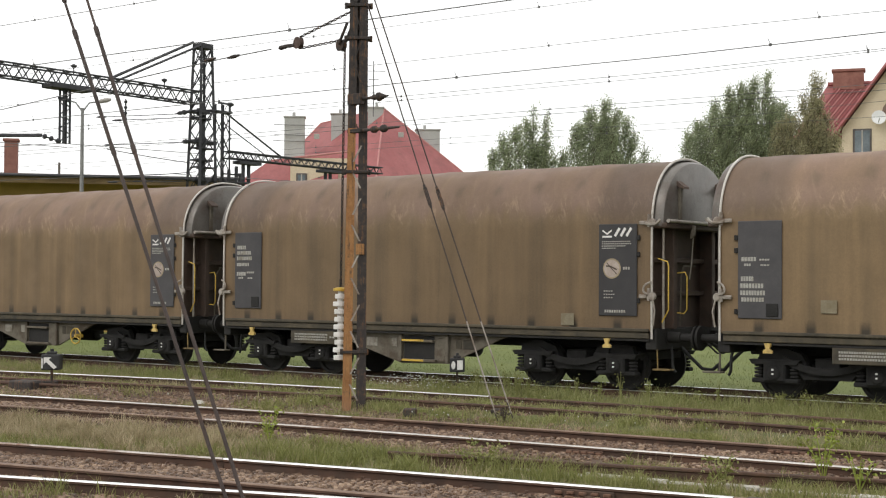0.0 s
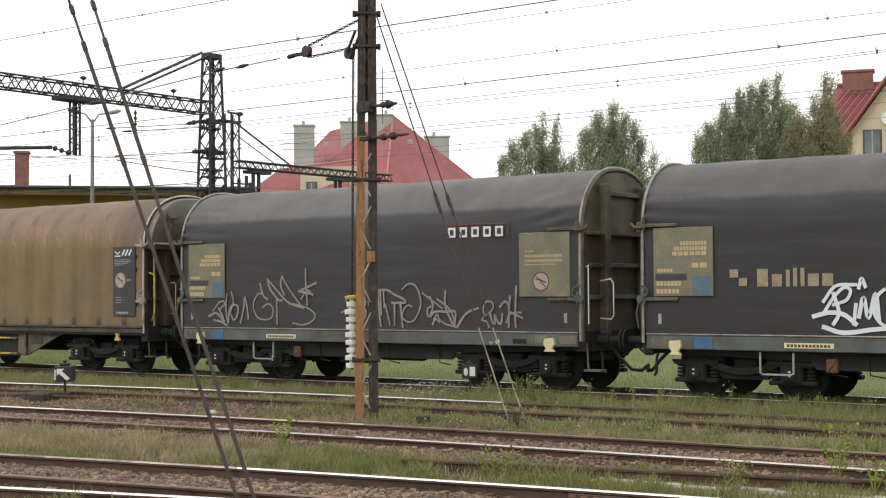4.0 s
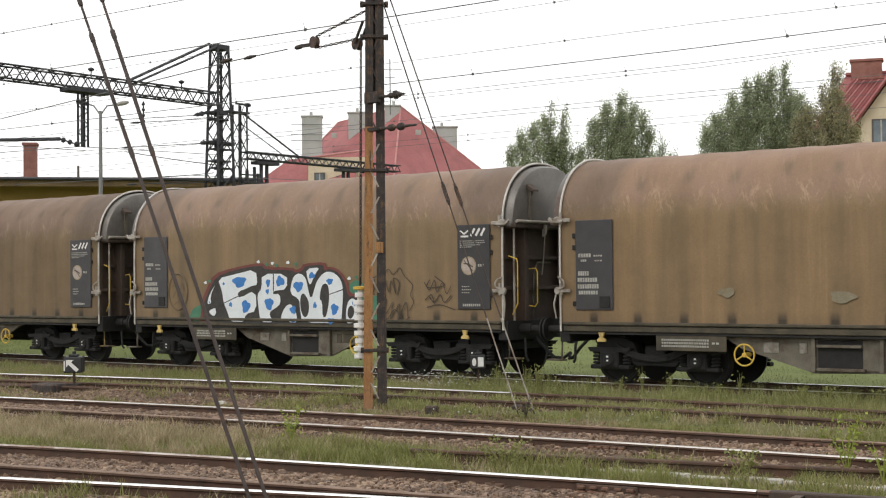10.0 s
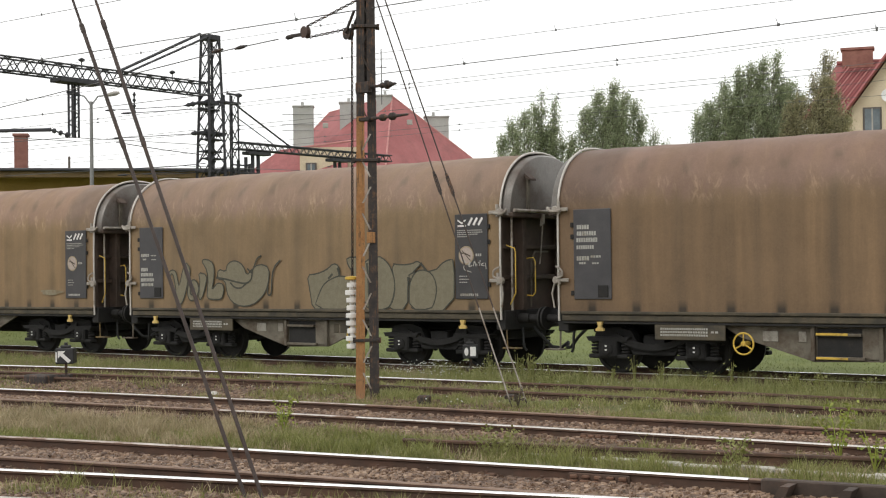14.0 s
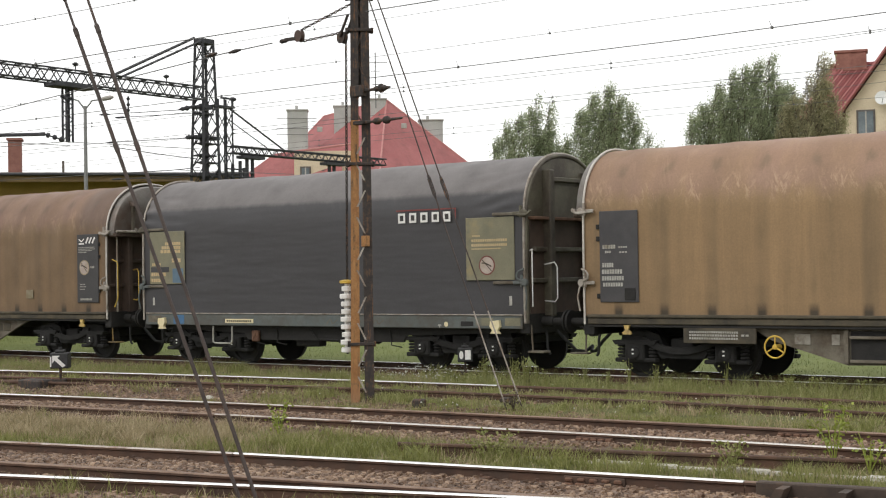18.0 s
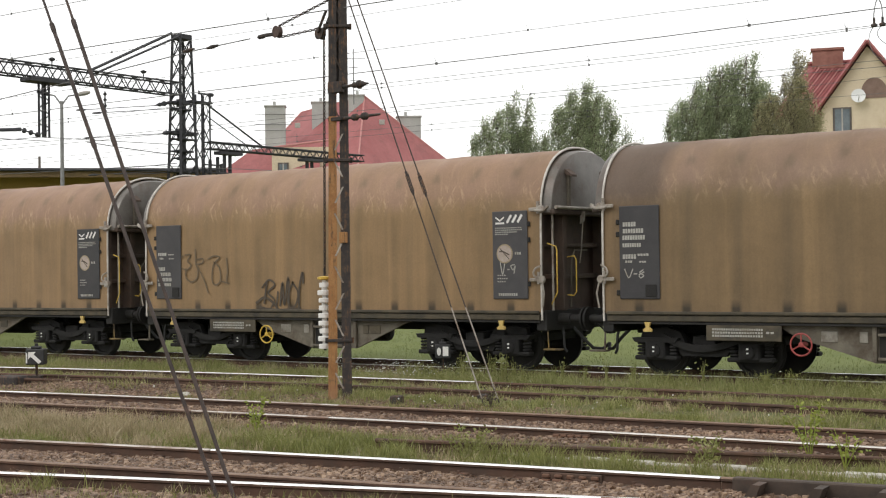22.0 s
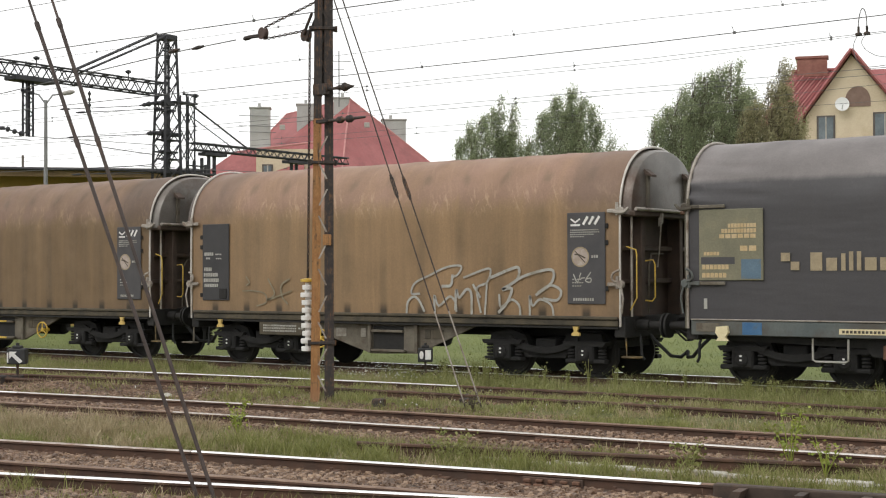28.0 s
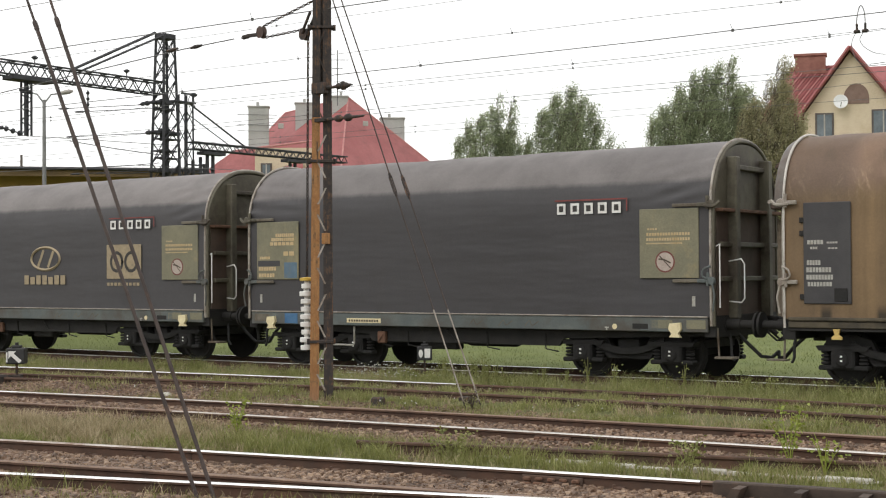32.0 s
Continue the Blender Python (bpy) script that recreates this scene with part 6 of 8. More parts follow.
def brown_wagon():
    w = thing("covered_wagon", "freight wagon with a weathered brown tarpaulin hood", "freight wagon", group="wagons of the train")
    part("hood", hood_shape(0.93, 0.012, 1.3, 0.009), BROWN_CLOTH, w, "dirty olive-brown tarpaulin hood", smooth=50)
    part("side_sill", Shape().box(-5.3, -1.42, 0.98, 5.3, -1.34, 1.09, 0.012).box(-5.3, 1.34, 0.98, 5.3, 1.42, 1.09, 0.012), SILL_BROWN, w)
    part("hem_rail", Shape().box(-5.3, -1.45, 1.1, 5.3, -1.405, 1.16, 0.012), SILL_BROWN, w, "olive hem rail along the tarpaulin")
    part("lower_flange", Shape().box(-5.3, -1.4, 0.93, 5.3, -1.3, 0.97, 0.006), DARK_STEEL, w)
    for d in (-1, 1):
        part("end_hoop", arch_tube(HOOD_X * d, 0.022), HOOP_PALE, w, "pale grey tubular end hoop", smooth=50)
        e = part("end_wall", end_drum(d, 5.26, 5.57, 3.0), END_GREY, w, "grey domed end wall stained with rust", smooth=40)
        part("lower_end_wall", Shape().box(min(5.2 * d, 5.24 * d), -1.3, 1.15, max(5.2 * d, 5.24 * d), 1.3, 3.02, 0.01), END_DARK, e)
        part("crossbeam", Shape().box(min(5.3 * d, 5.62 * d), -1.36, 2.96, max(5.3 * d, 5.62 * d), 1.36, 3.06, 0.02), END_DARK, e)
        for y in (-0.78, 0.78):
            part("upper_rib", Shape().prism([(5.56 * d, 3.06), (5.61 * d, 3.06), (5.63 * d, 3.76), (5.56 * d, 3.84)], y - 0.04, y + 0.04), FRAME_STEEL, e)
            part("rib_cap", Shape().prism([(5.56 * d, 3.84), (5.72 * d, 3.72), (5.72 * d, 3.68), (5.56 * d, 3.74)], y - 0.1, y + 0.1), END_DARK, e)
            part("post", Shape().box(min(5.22 * d, 5.5 * d), y - 0.07, 1.15, max(5.22 * d, 5.5 * d), y + 0.07, 2.97, 0.015), END_DARK, e)
        for z in (1.75, 2.35):
            part("cross_rib", Shape().box(min(5.22 * d, 5.34 * d), -1.3, z, max(5.22 * d, 5.34 * d), 1.3, z + 0.09, 0.015), END_DARK, e)
        part("lock_bar", Shape().tube([(5.64 * d, -1.34, 3.09), (5.64 * d, 1.34, 3.09)], 0.034, 10), PIPE_GREY, e, "pale locking bar under the drum", smooth=50)
        for y in (-1.19, 1.19):
            part("inner_pipe", Shape().tube([(5.47 * d, y, 1.16), (5.47 * d, y, 2.97)], 0.024, 8), PIPE_GREY, e, "pale upright pipe", smooth=50)
        part("lock_lever", Shape().prism([(5.6 * d, 3.04), (5.67 * d, 3.04), (5.66 * d, 2.86), (5.58 * d, 2.8)], -0.36, -0.3).tube([(5.63 * d, -0.33, 2.84), (5.6 * d, -0.35, 2.3), (5.57 * d, -0.36, 2.05)], 0.014, 6), PIPE_GREY, e)
        part("brake_pipe", Shape().tube([(5.45 * d, -0.5, 1.2), (5.47 * d, -0.5, 2.1), (5.42 * d, -0.3, 2.3), (5.4 * d, 0.2, 2.3)], 0.018, 6), FRAME_STEEL, e, smooth=50)
        part("corner_post", Shape().box(min(5.24 * d, 5.34 * d), -1.38, 1.1, max(5.24 * d, 5.34 * d), -1.28, 3.0, 0.015), END_DARK, e)
        part("corner_post", Shape().box(min(5.24 * d, 5.34 * d), 1.28, 1.1, max(5.24 * d, 5.34 * d), 1.38, 3.0, 0.015), END_DARK, e)
        part("latch", latch_shape(5.36 * d, 3.06, d > 0, False), PIPE_GREY, w, "pale grey hood latch", smooth=40)
        part("latch", latch_shape(5.36 * d, 1.74, d > 0, True), PIPE_GREY, w, "pale grey hood latch with a bent lever", smooth=40)
        part("lifting_lug", Shape().prism([(4.46 * d - 0.06, 0.97), (4.46 * d + 0.06, 0.97), (4.46 * d + 0.03, 0.88), (4.46 * d + 0.085, 0.84), (4.46 * d + 0.08, 0.8), (4.46 * d - 0.08, 0.8), (4.46 * d - 0.085, 0.84), (4.46 * d - 0.03, 0.88)], -1.47, -1.42), LUG_YELLOW, w, "yellow lifting lug")
    # the shunter's corner
    part("handrail", Shape().tube([(5.42, -1.3, 2.42), (5.62, -1.32, 2.36), (5.64, -1.32, 2.28), (5.64, -1.32, 1.5), (5.5, -1.3, 1.28)], 0.013, 8), YELLOW, w, "yellow bent handrail", smooth=50)
    part("handrail", Shape().tube([(5.42, -0.7, 2.16), (5.66, -0.72, 2.18), (5.7, -0.72, 2.1), (5.7, -0.72, 1.5), (5.64, -0.72, 1.43), (5.42, -0.7, 1.45)], 0.013, 8), YELLOW, w, "yellow looped handrail", smooth=50)
    part("step", Shape().box(5.36, -1.4, 0.42, 5.7, -1.2, 0.45, 0.006).tube([(5.42, -1.3, 0.44), (5.4, -1.3, 0.95)], 0.014, 6), STEP_YELLOW, w, "dirty yellow foot step")
    part("step", Shape().box(-5.7, -1.4, 0.42, -5.36, -1.2, 0.45, 0.006).tube([(-5.42, -1.3, 0.44), (-5.4, -1.3, 0.95)], 0.02, 6), FRAME_STEEL, w)
    # number panels
    pr = part("number_panel", Shape().box(4.27, -1.43, 1.38, 5.06, -1.405, 3.05, 0.01), PANEL_GREY, w, "dark grey panel with white markings and a round sign")
    part("writing", bars([(4.34, 2.72, 0.6, 0.02, 15), (4.34, 2.68, 0.62, 0.02, 14), (4.34, 2.64, 0.5, 0.02, 13), (4.34, 2.6, 0.3, 0.02, 6), (4.78, 2.22, 0.15, 0.05, 3), (4.38, 1.82, 0.2, 0.02, 4), (4.38, 1.76, 0.24, 0.02, 5), (4.38, 1.7, 0.2, 0.02, 4), (4.4, 1.44, 0.44, 0.05, 9)], -1.435), SILVER_SPRAY, pr, "rows of white marking bars")
    part("emblem", Shape().ribbon([(4.36, 2.93), (4.45, 2.87), (4.54, 2.93)], 0.03, -1.436).ribbon([(4.36, 2.82), (4.54, 2.82)], 0.035, -1.436).ribbon([(4.62, 2.84), (4.7, 2.96)], 0.05, -1.436).ribbon([(4.74, 2.84), (4.82, 2.96)], 0.05, -1.436).ribbon([(4.86, 2.84), (4.94, 2.96)], 0.05, -1.436), WHITE_PAINT, pr, "white plain emblem shapes")
    sign_disc(pr, 4.55, 2.24, 0.185, -1.434, FAINT_PALE, TAN_MARK)
    for z in (1.62, 2.45, 2.75):
        part("hinge", Shape().box(5.06, -1.432, z, 5.12, -1.41, z + 0.09, 0.008), DARK_STEEL, pr)
    pl = part("number_panel", Shape().box(-5.02, -1.43, 1.38, -4.22, -1.405, 3.05, 0.01), PANEL_GREY, w, "dark grey panel with rows of white marking bars")
    part("writing", bars([(-4.96, 2.02, 0.24, 0.08, 5), (-4.97, 1.9, 0.43, 0.08, 8), (-4.97, 1.78, 0.46, 0.08, 9), (-4.95, 1.67, 0.42, 0.07, 8), (-4.95, 2.36, 0.28, 0.07, 5), (-4.62, 2.37, 0.19, 0.03, 4), (-4.9, 2.28, 0.13, 0.04, 3), (-4.6, 2.28, 0.17, 0.025, 3)], -1.435, 1.12), SILVER_SPRAY, pl, "rows of white marking bars")
    for z in (1.45, 2.5, 2.72):
        part("hinge", Shape().box(-5.09, -1.432, z, -5.02, -1.41, z + 0.09, 0.008), DARK_STEEL, pl)
    part("document_holder", Shape().box(-4.5, -1.45, 1.42, -4.28, -1.43, 1.64, 0.008), DARK_STEEL, pl)
    # underframe
    part("truss_plate", Shape().prism([(-2.2, 0.98), (2.45, 0.98), (2.05, 0.9), (0.75, 0.36), (-0.42, 0.33), (-1.75, 0.72)], -1.26, -1.2), FRAME_STEEL, w, "grey-brown fish-bellied underframe plate")
    for x in (-0.42, 0.75):
        part("stiffener", Shape().box(x - 0.035, -1.34, 0.36, x + 0.035, -1.26, 0.98, 0.006), FRAME_STEEL, w)
    # no real hollow: a dark sheet on the truss plate gives its shade
    part("tool_box", Shape().box(-0.36, -1.275, 0.4, 0.7, -1.262, 0.9, 0.004), DARK_STEEL, w, "dark plate painted as the shaded underframe opening")
    part("tool_shelf", Shape().box(-0.36, -1.36, 0.77, 0.42, -1.276, 0.82, 0.008).box(-0.36, -1.36, 0.38, 0.48, -1.276, 0.43, 0.006).prism([(0.42, 0.4), (0.7, 0.4), (0.7, 0.9), (0.42, 0.9)], -1.285, -1.276), FRAME_STEEL, w)
    for x in (-1.2, -0.62, 1.25, 1.0):
        part("small_plate", Shape().box(x - (0.14 if abs(x) > 1.1 else 0.07), -1.275, 0.66, x + (0.14 if abs(x) > 1.1 else 0.07), -1.262, 0.84, 0.006), SILL_BROWN if x > 0.9 else PANEL_PALE, w)
    bx = part("load_plate", Shape().box(-3.36, -1.4, 0.66, -1.98, -1.36, 0.93, 0.01), SILL_BROWN, w, "grey load table plate with white marking bars")
    part("writing", bars([(-3.24, 0.84, 0.94, 0.035, 22), (-3.24, 0.785, 0.94, 0.035, 19), (-3.24, 0.73, 0.94, 0.035, 20), (-2.25, 0.79, 0.16, 0.035, 2)], -1.406), SILVER_SPRAY, bx, "rows of white marking bars")
    add_running_gear(w)
    return w


FAINT_RED = plain("faded_red_line", (0.16, 0.035, 0.03), (0.22, 0.05, 0.045), 0.6, 0.0, 8, 60)
TAG_GREY = plain("grey_spray", (0.2, 0.195, 0.175), (0.3, 0.29, 0.265), 0.65, 0.0, 9, 50, (0.13, 0.125, 0.11), 0.4, relief=0.1)
LETTER_PAINT = streaky("weathered_letter_paint", (0.158, 0.138, 0.09), (0.2, 0.18, 0.122), (0.135, 0.105, 0.058), 0.4)
FADED_INK = plain("faded_ink", (0.11, 0.08, 0.048), (0.145, 0.105, 0.062), 0.75, 0.0, 8, 50, relief=0.1)
LETTER_INK = plain("letter_ink", (0.035, 0.035, 0.026), (0.06, 0.058, 0.042), 0.7, 0.0, 8, 50, relief=0.1)
PANEL_PALE = plain("pale_small_plate", (0.2, 0.18, 0.15), (0.3, 0.28, 0.24), 0.7, 0.0, 6, 40, (0.1, 0.07, 0.045), 0.45)
LUG_YELLOW = plain("lug_yellow", (0.5, 0.34, 0.09), (0.62, 0.45, 0.16), 0.55, 0.0, 8, 60, (0.2, 0.14, 0.07), 0.38)
FAINT_PALE = plain("faded_sign_white", (0.36, 0.29, 0.25), (0.45, 0.38, 0.33), 0.7, 0.0, 6, 40, (0.3, 0.24, 0.17), 0.4, relief=0.1)


def handwheel(w, x, material, label):
    z, r, y = 0.62, 0.185, -1.42
    h = part("handwheel", Shape().tube([(x + r * math.cos(a), y, z + r * math.sin(a)) for a in (2 * math.pi * k / 24 for k in range(24))], 0.016, 8, True), material, w, label, smooth=50)
    s = Shape().lathe((x, y - 0.02, z), (0, 1, 0), [(0, 0.03), (0.01, 0.045), (0.22, 0.045)], 12)
    for k in range(3):
        a = math.pi / 2 + k * 2.094
        s.tube([(x, y, z), (x + r * math.cos(a), y, z + r * math.sin(a))], 0.014, 6)
    part("spokes", s, material, h)


def black_wagon():
    w = thing("covered_wagon", "freight wagon with a dark grey tarpaulin hood", "freight wagon", group="wagons of the train")
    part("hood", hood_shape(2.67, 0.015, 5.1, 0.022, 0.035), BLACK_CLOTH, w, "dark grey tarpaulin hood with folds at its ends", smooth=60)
    part("side_sill", Shape().box(-5.3, -1.43, 0.87, 5.3, -1.35, 1.12, 0.012).box(-5.3, 1.35, 0.87, 5.3, 1.43, 1.12, 0.012), SILL_BLUE, w, "faded blue-grey side sill")
    part("hem_rail", Shape().box(-5.3, -1.445, 1.125, 5.3, -1.405, 1.15, 0.008), PIPE_GREY, w, "pale hem rail")
    for d in (-1, 1):
        part("end_hoop", arch_tube(HOOD_X * d, 0.026), PIPE_GREY, w, "weathered grey tubular end hoop", smooth=50)
        e = part("end_wall", end_panel(5.38 * d, 0.02, 1.36, 1.15), END_OLIVE, w, "olive end wall with deep ribs")
        for y in (-0.72, 0.72):
            part("post", Shape().box(min(5.38 * d, 5.58 * d), y - 0.09, 1.1, max(5.38 * d, 5.58 * d), y + 0.09, 3.94, 0.02), END_OLIVE, e)
        for z in (1.75, 2.35, 3.72):
            part("cross_rib", Shape().box(min(5.38 * d, 5.5 * d), -1.25 if z < 3.4 else -0.7, z, max(5.38 * d, 5.5 * d), 1.25 if z < 3.4 else 0.7, z + 0.09, 0.015), END_OLIVE, e)
        part("lower_panel", Shape().box(min(5.4 * d, 5.415 * d), -1.3, 1.16, max(5.4 * d, 5.415 * d), 1.3, 2.96, 0.004), END_DARK, e, "dark grimy lower end panel")
        part("lintel", Shape().box(min(5.38 * d, 5.55 * d), -1.32, 2.96, max(5.38 * d, 5.55 * d), 1.32, 3.02, 0.01), JOINT_RUST, e, "rust-stained lintel")
        part("rim", arch_tube(5.39 * d, 0.04, -0.02), END_OLIVE, e, smooth=50)
        for z, low in ((3.08, False), (1.76, True)):
            part("latch", latch_shape(5.36 * d, z, d > 0, low), SILL_BLUE if low else END_OLIVE, w, "steel hood latch", smooth=40)
            part("latch_bar", Shape().box(min(4.65 * d, 5.3 * d), -1.46, z - 0.03, max(4.65 * d, 5.3 * d), -1.425, z + 0.03, 0.01), FRAME_STEEL, w)
        part("lifting_lug", Shape().prism([(4.7 * d - 0.1, 1.02), (4.7 * d + 0.1, 1.04), (4.7 * d + 0.12, 0.92), (4.7 * d + 0.06, 0.84), (4.7 * d + 0.11, 0.78), (4.7 * d - 0.11, 0.78), (4.7 * d - 0.06, 0.84), (4.7 * d - 0.12, 0.92)], -1.5, -1.43), CREAM_PAINT, w, "cream-yellow lifting lug")
        part("blue_patch", Shape().box(min(4.0 * d, 4.35 * d), -1.436, 0.89, max(4.0 * d, 4.35 * d), -1.431, 1.1), BLUE_PAINT if d < 0 else SILL_BLUE, w, "patch of blue paint on the sill")
        part("white_tag", Shape().box(min(5.0 * d, 5.06 * d), -1.416, 1.32, max(5.0 * d, 5.06 * d), -1.409, 1.5), SILVER_SPRAY, w)
    part("handrail", Shape().tube([(5.42, -1.33, 2.36), (5.5, -1.36, 2.4), (5.5, -1.36, 1.3)], 0.013, 8), WHITE_PAINT, w, "white handrail", smooth=50)
    part("handrail", Shape().tube([(5.42, -0.8, 2.1), (5.66, -0.82, 2.14), (5.72, -0.82, 2.05), (5.72, -0.82, 1.45), (5.66, -0.82, 1.38), (5.42, -0.8, 1.4)], 0.014, 8), WHITE_PAINT, w, "white looped handrail", smooth=50)
    part("step", Shape().box(5.4, -1.4, 0.42, 5.75, -1.15, 0.46, 0.006).tube([(5.45, -1.3, 0.44), (5.42, -1.3, 0.95)], 0.02, 6), FRAME_STEEL, w)
    part("step_frame", Shape().tube([(-3.15, -1.34, 0.85), (-3.15, -1.34, 0.5), (-3.1, -1.34, 0.47), (-2.6, -1.34, 0.47), (-2.55, -1.34, 0.5), (-2.55, -1.34, 0.85)], 0.02, 6), SILVER_SPRAY, w, "grey hanging step frame", smooth=50)
    pr = part("number_panel", Shape().box(4.0, -1.43, 1.81, 5.14, -1.405, 3.03, 0.008), PANEL_OLIVE, w, "pale olive panel with faded markings and a round sign")
    part("writing", bars([(4.16, 2.66, 0.2, 0.03, 4), (4.14, 2.56, 0.85, 0.05, 16), (4.14, 2.47, 0.85, 0.05, 17), (4.14, 2.41, 0.7, 0.025, 18)], -1.435), ORANGE_MARK, pr, "rows of faded orange marking bars")
    sign_disc(pr, 4.5, 2.1, 0.19, -1.434, FAINT_PALE, MAROON_SPRAY)
    pl = part("number_panel", Shape().box(-5.14, -1.43, 1.81, -3.97, -1.405, 3.03, 0.008), PANEL_OLIVE, w, "pale olive panel with faded orange markings")
    part("writing", bars([(-4.6, 2.71, 0.52, 0.07, 9), (-4.72, 2.62, 0.64, 0.07, 11), (-4.76, 2.53, 0.68, 0.07, 6), (-4.38, 2.31, 0.32, 0.09, 2), (-5.05, 2.24, 0.3, 0.06, 5), (-5.08, 2.0, 0.5, 0.08, 7), (-5.08, 1.86, 0.46, 0.08, 6)], -1.435, 1.15), ORANGE_MARK, pl, "rows of faded orange marking bars")
    part("painted_out_band", Shape().box(-5.1, -1.4335, 2.09, -4.48, -1.431, 2.21), PANEL_GREY, pl, "dark painted-out band")
    part("blue_label", Shape().box(-4.36, -1.437, 1.84, -4.01, -1.431, 2.17), LABEL_BLUE, pl, "faded blue label")
    sg = part("cream_label", Shape().box(-2.67, -1.437, 0.93, -1.8, -1.431, 1.02), CREAM_PAINT, w, "narrow cream label on the sill")
    part("writing", bars([(-2.62, 0.95, 0.78, 0.045, 12)], -1.44), BROWN_SPRAY, sg)
    part("underframe_beam", Shape().prism([(-5.3, 0.88), (5.3, 0.88), (5.3, 0.8), (2.3, 0.7), (2.2, 0.56), (-2.2, 0.56), (-2.3, 0.7), (-5.3, 0.8)], -1.2, -1.12), DARK_STEEL, w)
    part("yellow_dot", Shape().blob(3.49, 0.95, 0.05, 0.05, -1.4335, 16), CREAM_PAINT, w, "faded yellow dot on the sill")
    part("white_mark", Shape().box(3.29, -1.4345, 0.92, 3.37, -1.4315, 0.945).box(3.317, -1.4345, 0.88, 3.343, -1.4315, 0.92), SILVER_SPRAY, w)
    part("type_plate", Shape().box(3.85, -1.437, 0.915, 4.16, -1.4315, 1.01, 0.002), DARK_STEEL, w, "small dark type plate")
    for x in (4.21, 4.9, -5.2):
        part("worn_patch", Shape().box(x, -1.436, 0.93, x + 0.42 if x < 4.5 else x + 0.36, -1.4315, 1.08, 0.002), PANEL_OLIVE if x > 0 else FRAME_STEEL, w, "worn brownish patch of paint")
    for x in (0.35, 1.02, 1.6):
        part("sill_scrawl", stroke([(x, 0.93), (x + 0.1, 1.03), (x + 0.16, 0.94), (x + 0.3, 1.02)], 0.016, -1.434), FRAME_STEEL, w)
    for x in (-1.95, -1.3, 0.6, 1.9):
        part("hanger", Shape().tube([(x, -1.22, 0.8), (x + 0.03, -1.22, 0.5), (x + 0.3, -1.22, 0.46)], 0.014, 6), DARK_STEEL, w)
    part("brake_valve", Shape().box(-2.0, -1.3, 0.52, -1.8, -1.2, 0.76, 0.02).tube([(-1.95, -1.31, 0.56), (-1.85, -1.31, 0.7)], 0.012, 6), JOINT_RUST, w, "rust-brown brake valve box")
    part("brake_rigging", Shape().tube([(-1.8, -0.9, 0.6), (0.2, -0.9, 0.55), (1.9, -0.9, 0.62)], 0.03, 6).box(-0.9, -1.05, 0.42, -0.2, -0.8, 0.7, 0.03).box(0.4, -1.1, 0.55, 0.6, -0.9, 0.82, 0.02).tube([(-0.3, -1.25, 0.82), (-0.1, -1.25, 0.6), (0.5, -1.25, 0.58)], 0.015, 6), DARK_STEEL, w)
    mk = part("company_mark", Shape().box(2.26, -1.4225, 3.225, 3.76, -1.4165, 3.25).box(3.735, -1.4225, 3.02, 3.76, -1.4165, 3.225), FAINT_RED, w, "plain white block shapes under a red line")
    for k in range(5):
        x = 2.3 + k * 0.285
        part("block", Shape().box(x + 0.01, -1.4255, 2.985, x + 0.19, -1.4215, 3.185), WHITE_PAINT, mk, "white plain block")
        part("block_hollow", Shape().box(x + 0.055, -1.4275, 3.03, x + 0.145, -1.4245, 3.14), BLACK_SPRAY, mk)
    add_running_gear(w)
    return w


def logos(w):
    """The tan advertising shapes on two of the dark wagons."""
    y = -1.418
    mk = part("tan_mark", Shape().box(-3.66, -1.4215, 2.13, -3.5, -1.4165, 2.27).box(-3.49, -1.4215, 1.98, -3.34, -1.4165, 2.12), TAN_MARK, w, "tan plain squares on the hood")
    for x, wd, hh in ((-3.15, 0.2, 0.3), (-2.88, 0.18, 0.21), (-2.63, 0.07, 0.28), (-2.5, 0.07, 0.31), (-2.37, 0.07, 0.31), (-2.24, 0.19, 0.21), (-1.99, 0.19, 0.21)):
        part("block", Shape().box(x, -1.4215, 1.97, x + wd, -1.4165, 1.97 + hh), TAN_MARK, mk)
    s = Shape().tube([(0.0 + 0.52 * math.cos(a), y, 2.33 + 0.27 * math.sin(a)) for a in (2 * math.pi * k / 32 for k in range(32))], 0.034, 4, True)
    s.ribbon([(-0.26, 2.16), (-0.08, 2.52)], 0.08, y).ribbon([(0.1, 2.14), (0.28, 2.5)], 0.08, y)
    part("oval_mark", s, TAN_MARK, w, "tan oval ring with slanted bars")
    row = None
    for k in range(7):
        x = -0.78 + k * 0.222
        o = part("tan_mark" if row is None else "block", Shape().box(x, -1.4215, 1.71, x + 0.165, -1.4165, 1.93 - 0.04 * (k % 3 == 1)), TAN_MARK, row or w, "" if row else "row of tan plain blocks")
        row = row or o
    q = part("square_mark", Shape().box(2.18, -1.4225, 1.84, 3.33, -1.4165, 2.63), TAN_MARK, w, "tan square with two dark rounded shapes")
    for cx in (2.52, 3.0):
        part("rounded_shape", stroke([(cx + 0.19 * math.cos(a), 2.23 + 0.21 * math.sin(a)) for a in (2 * math.pi * k / 12 for k in range(13))], 0.075, -1.426), BLACK_SPRAY, q)
    part("writing", bars([(2.18, 1.68, 1.12, 0.07, 9)], y), TAN_MARK, w, "row of small tan bars")


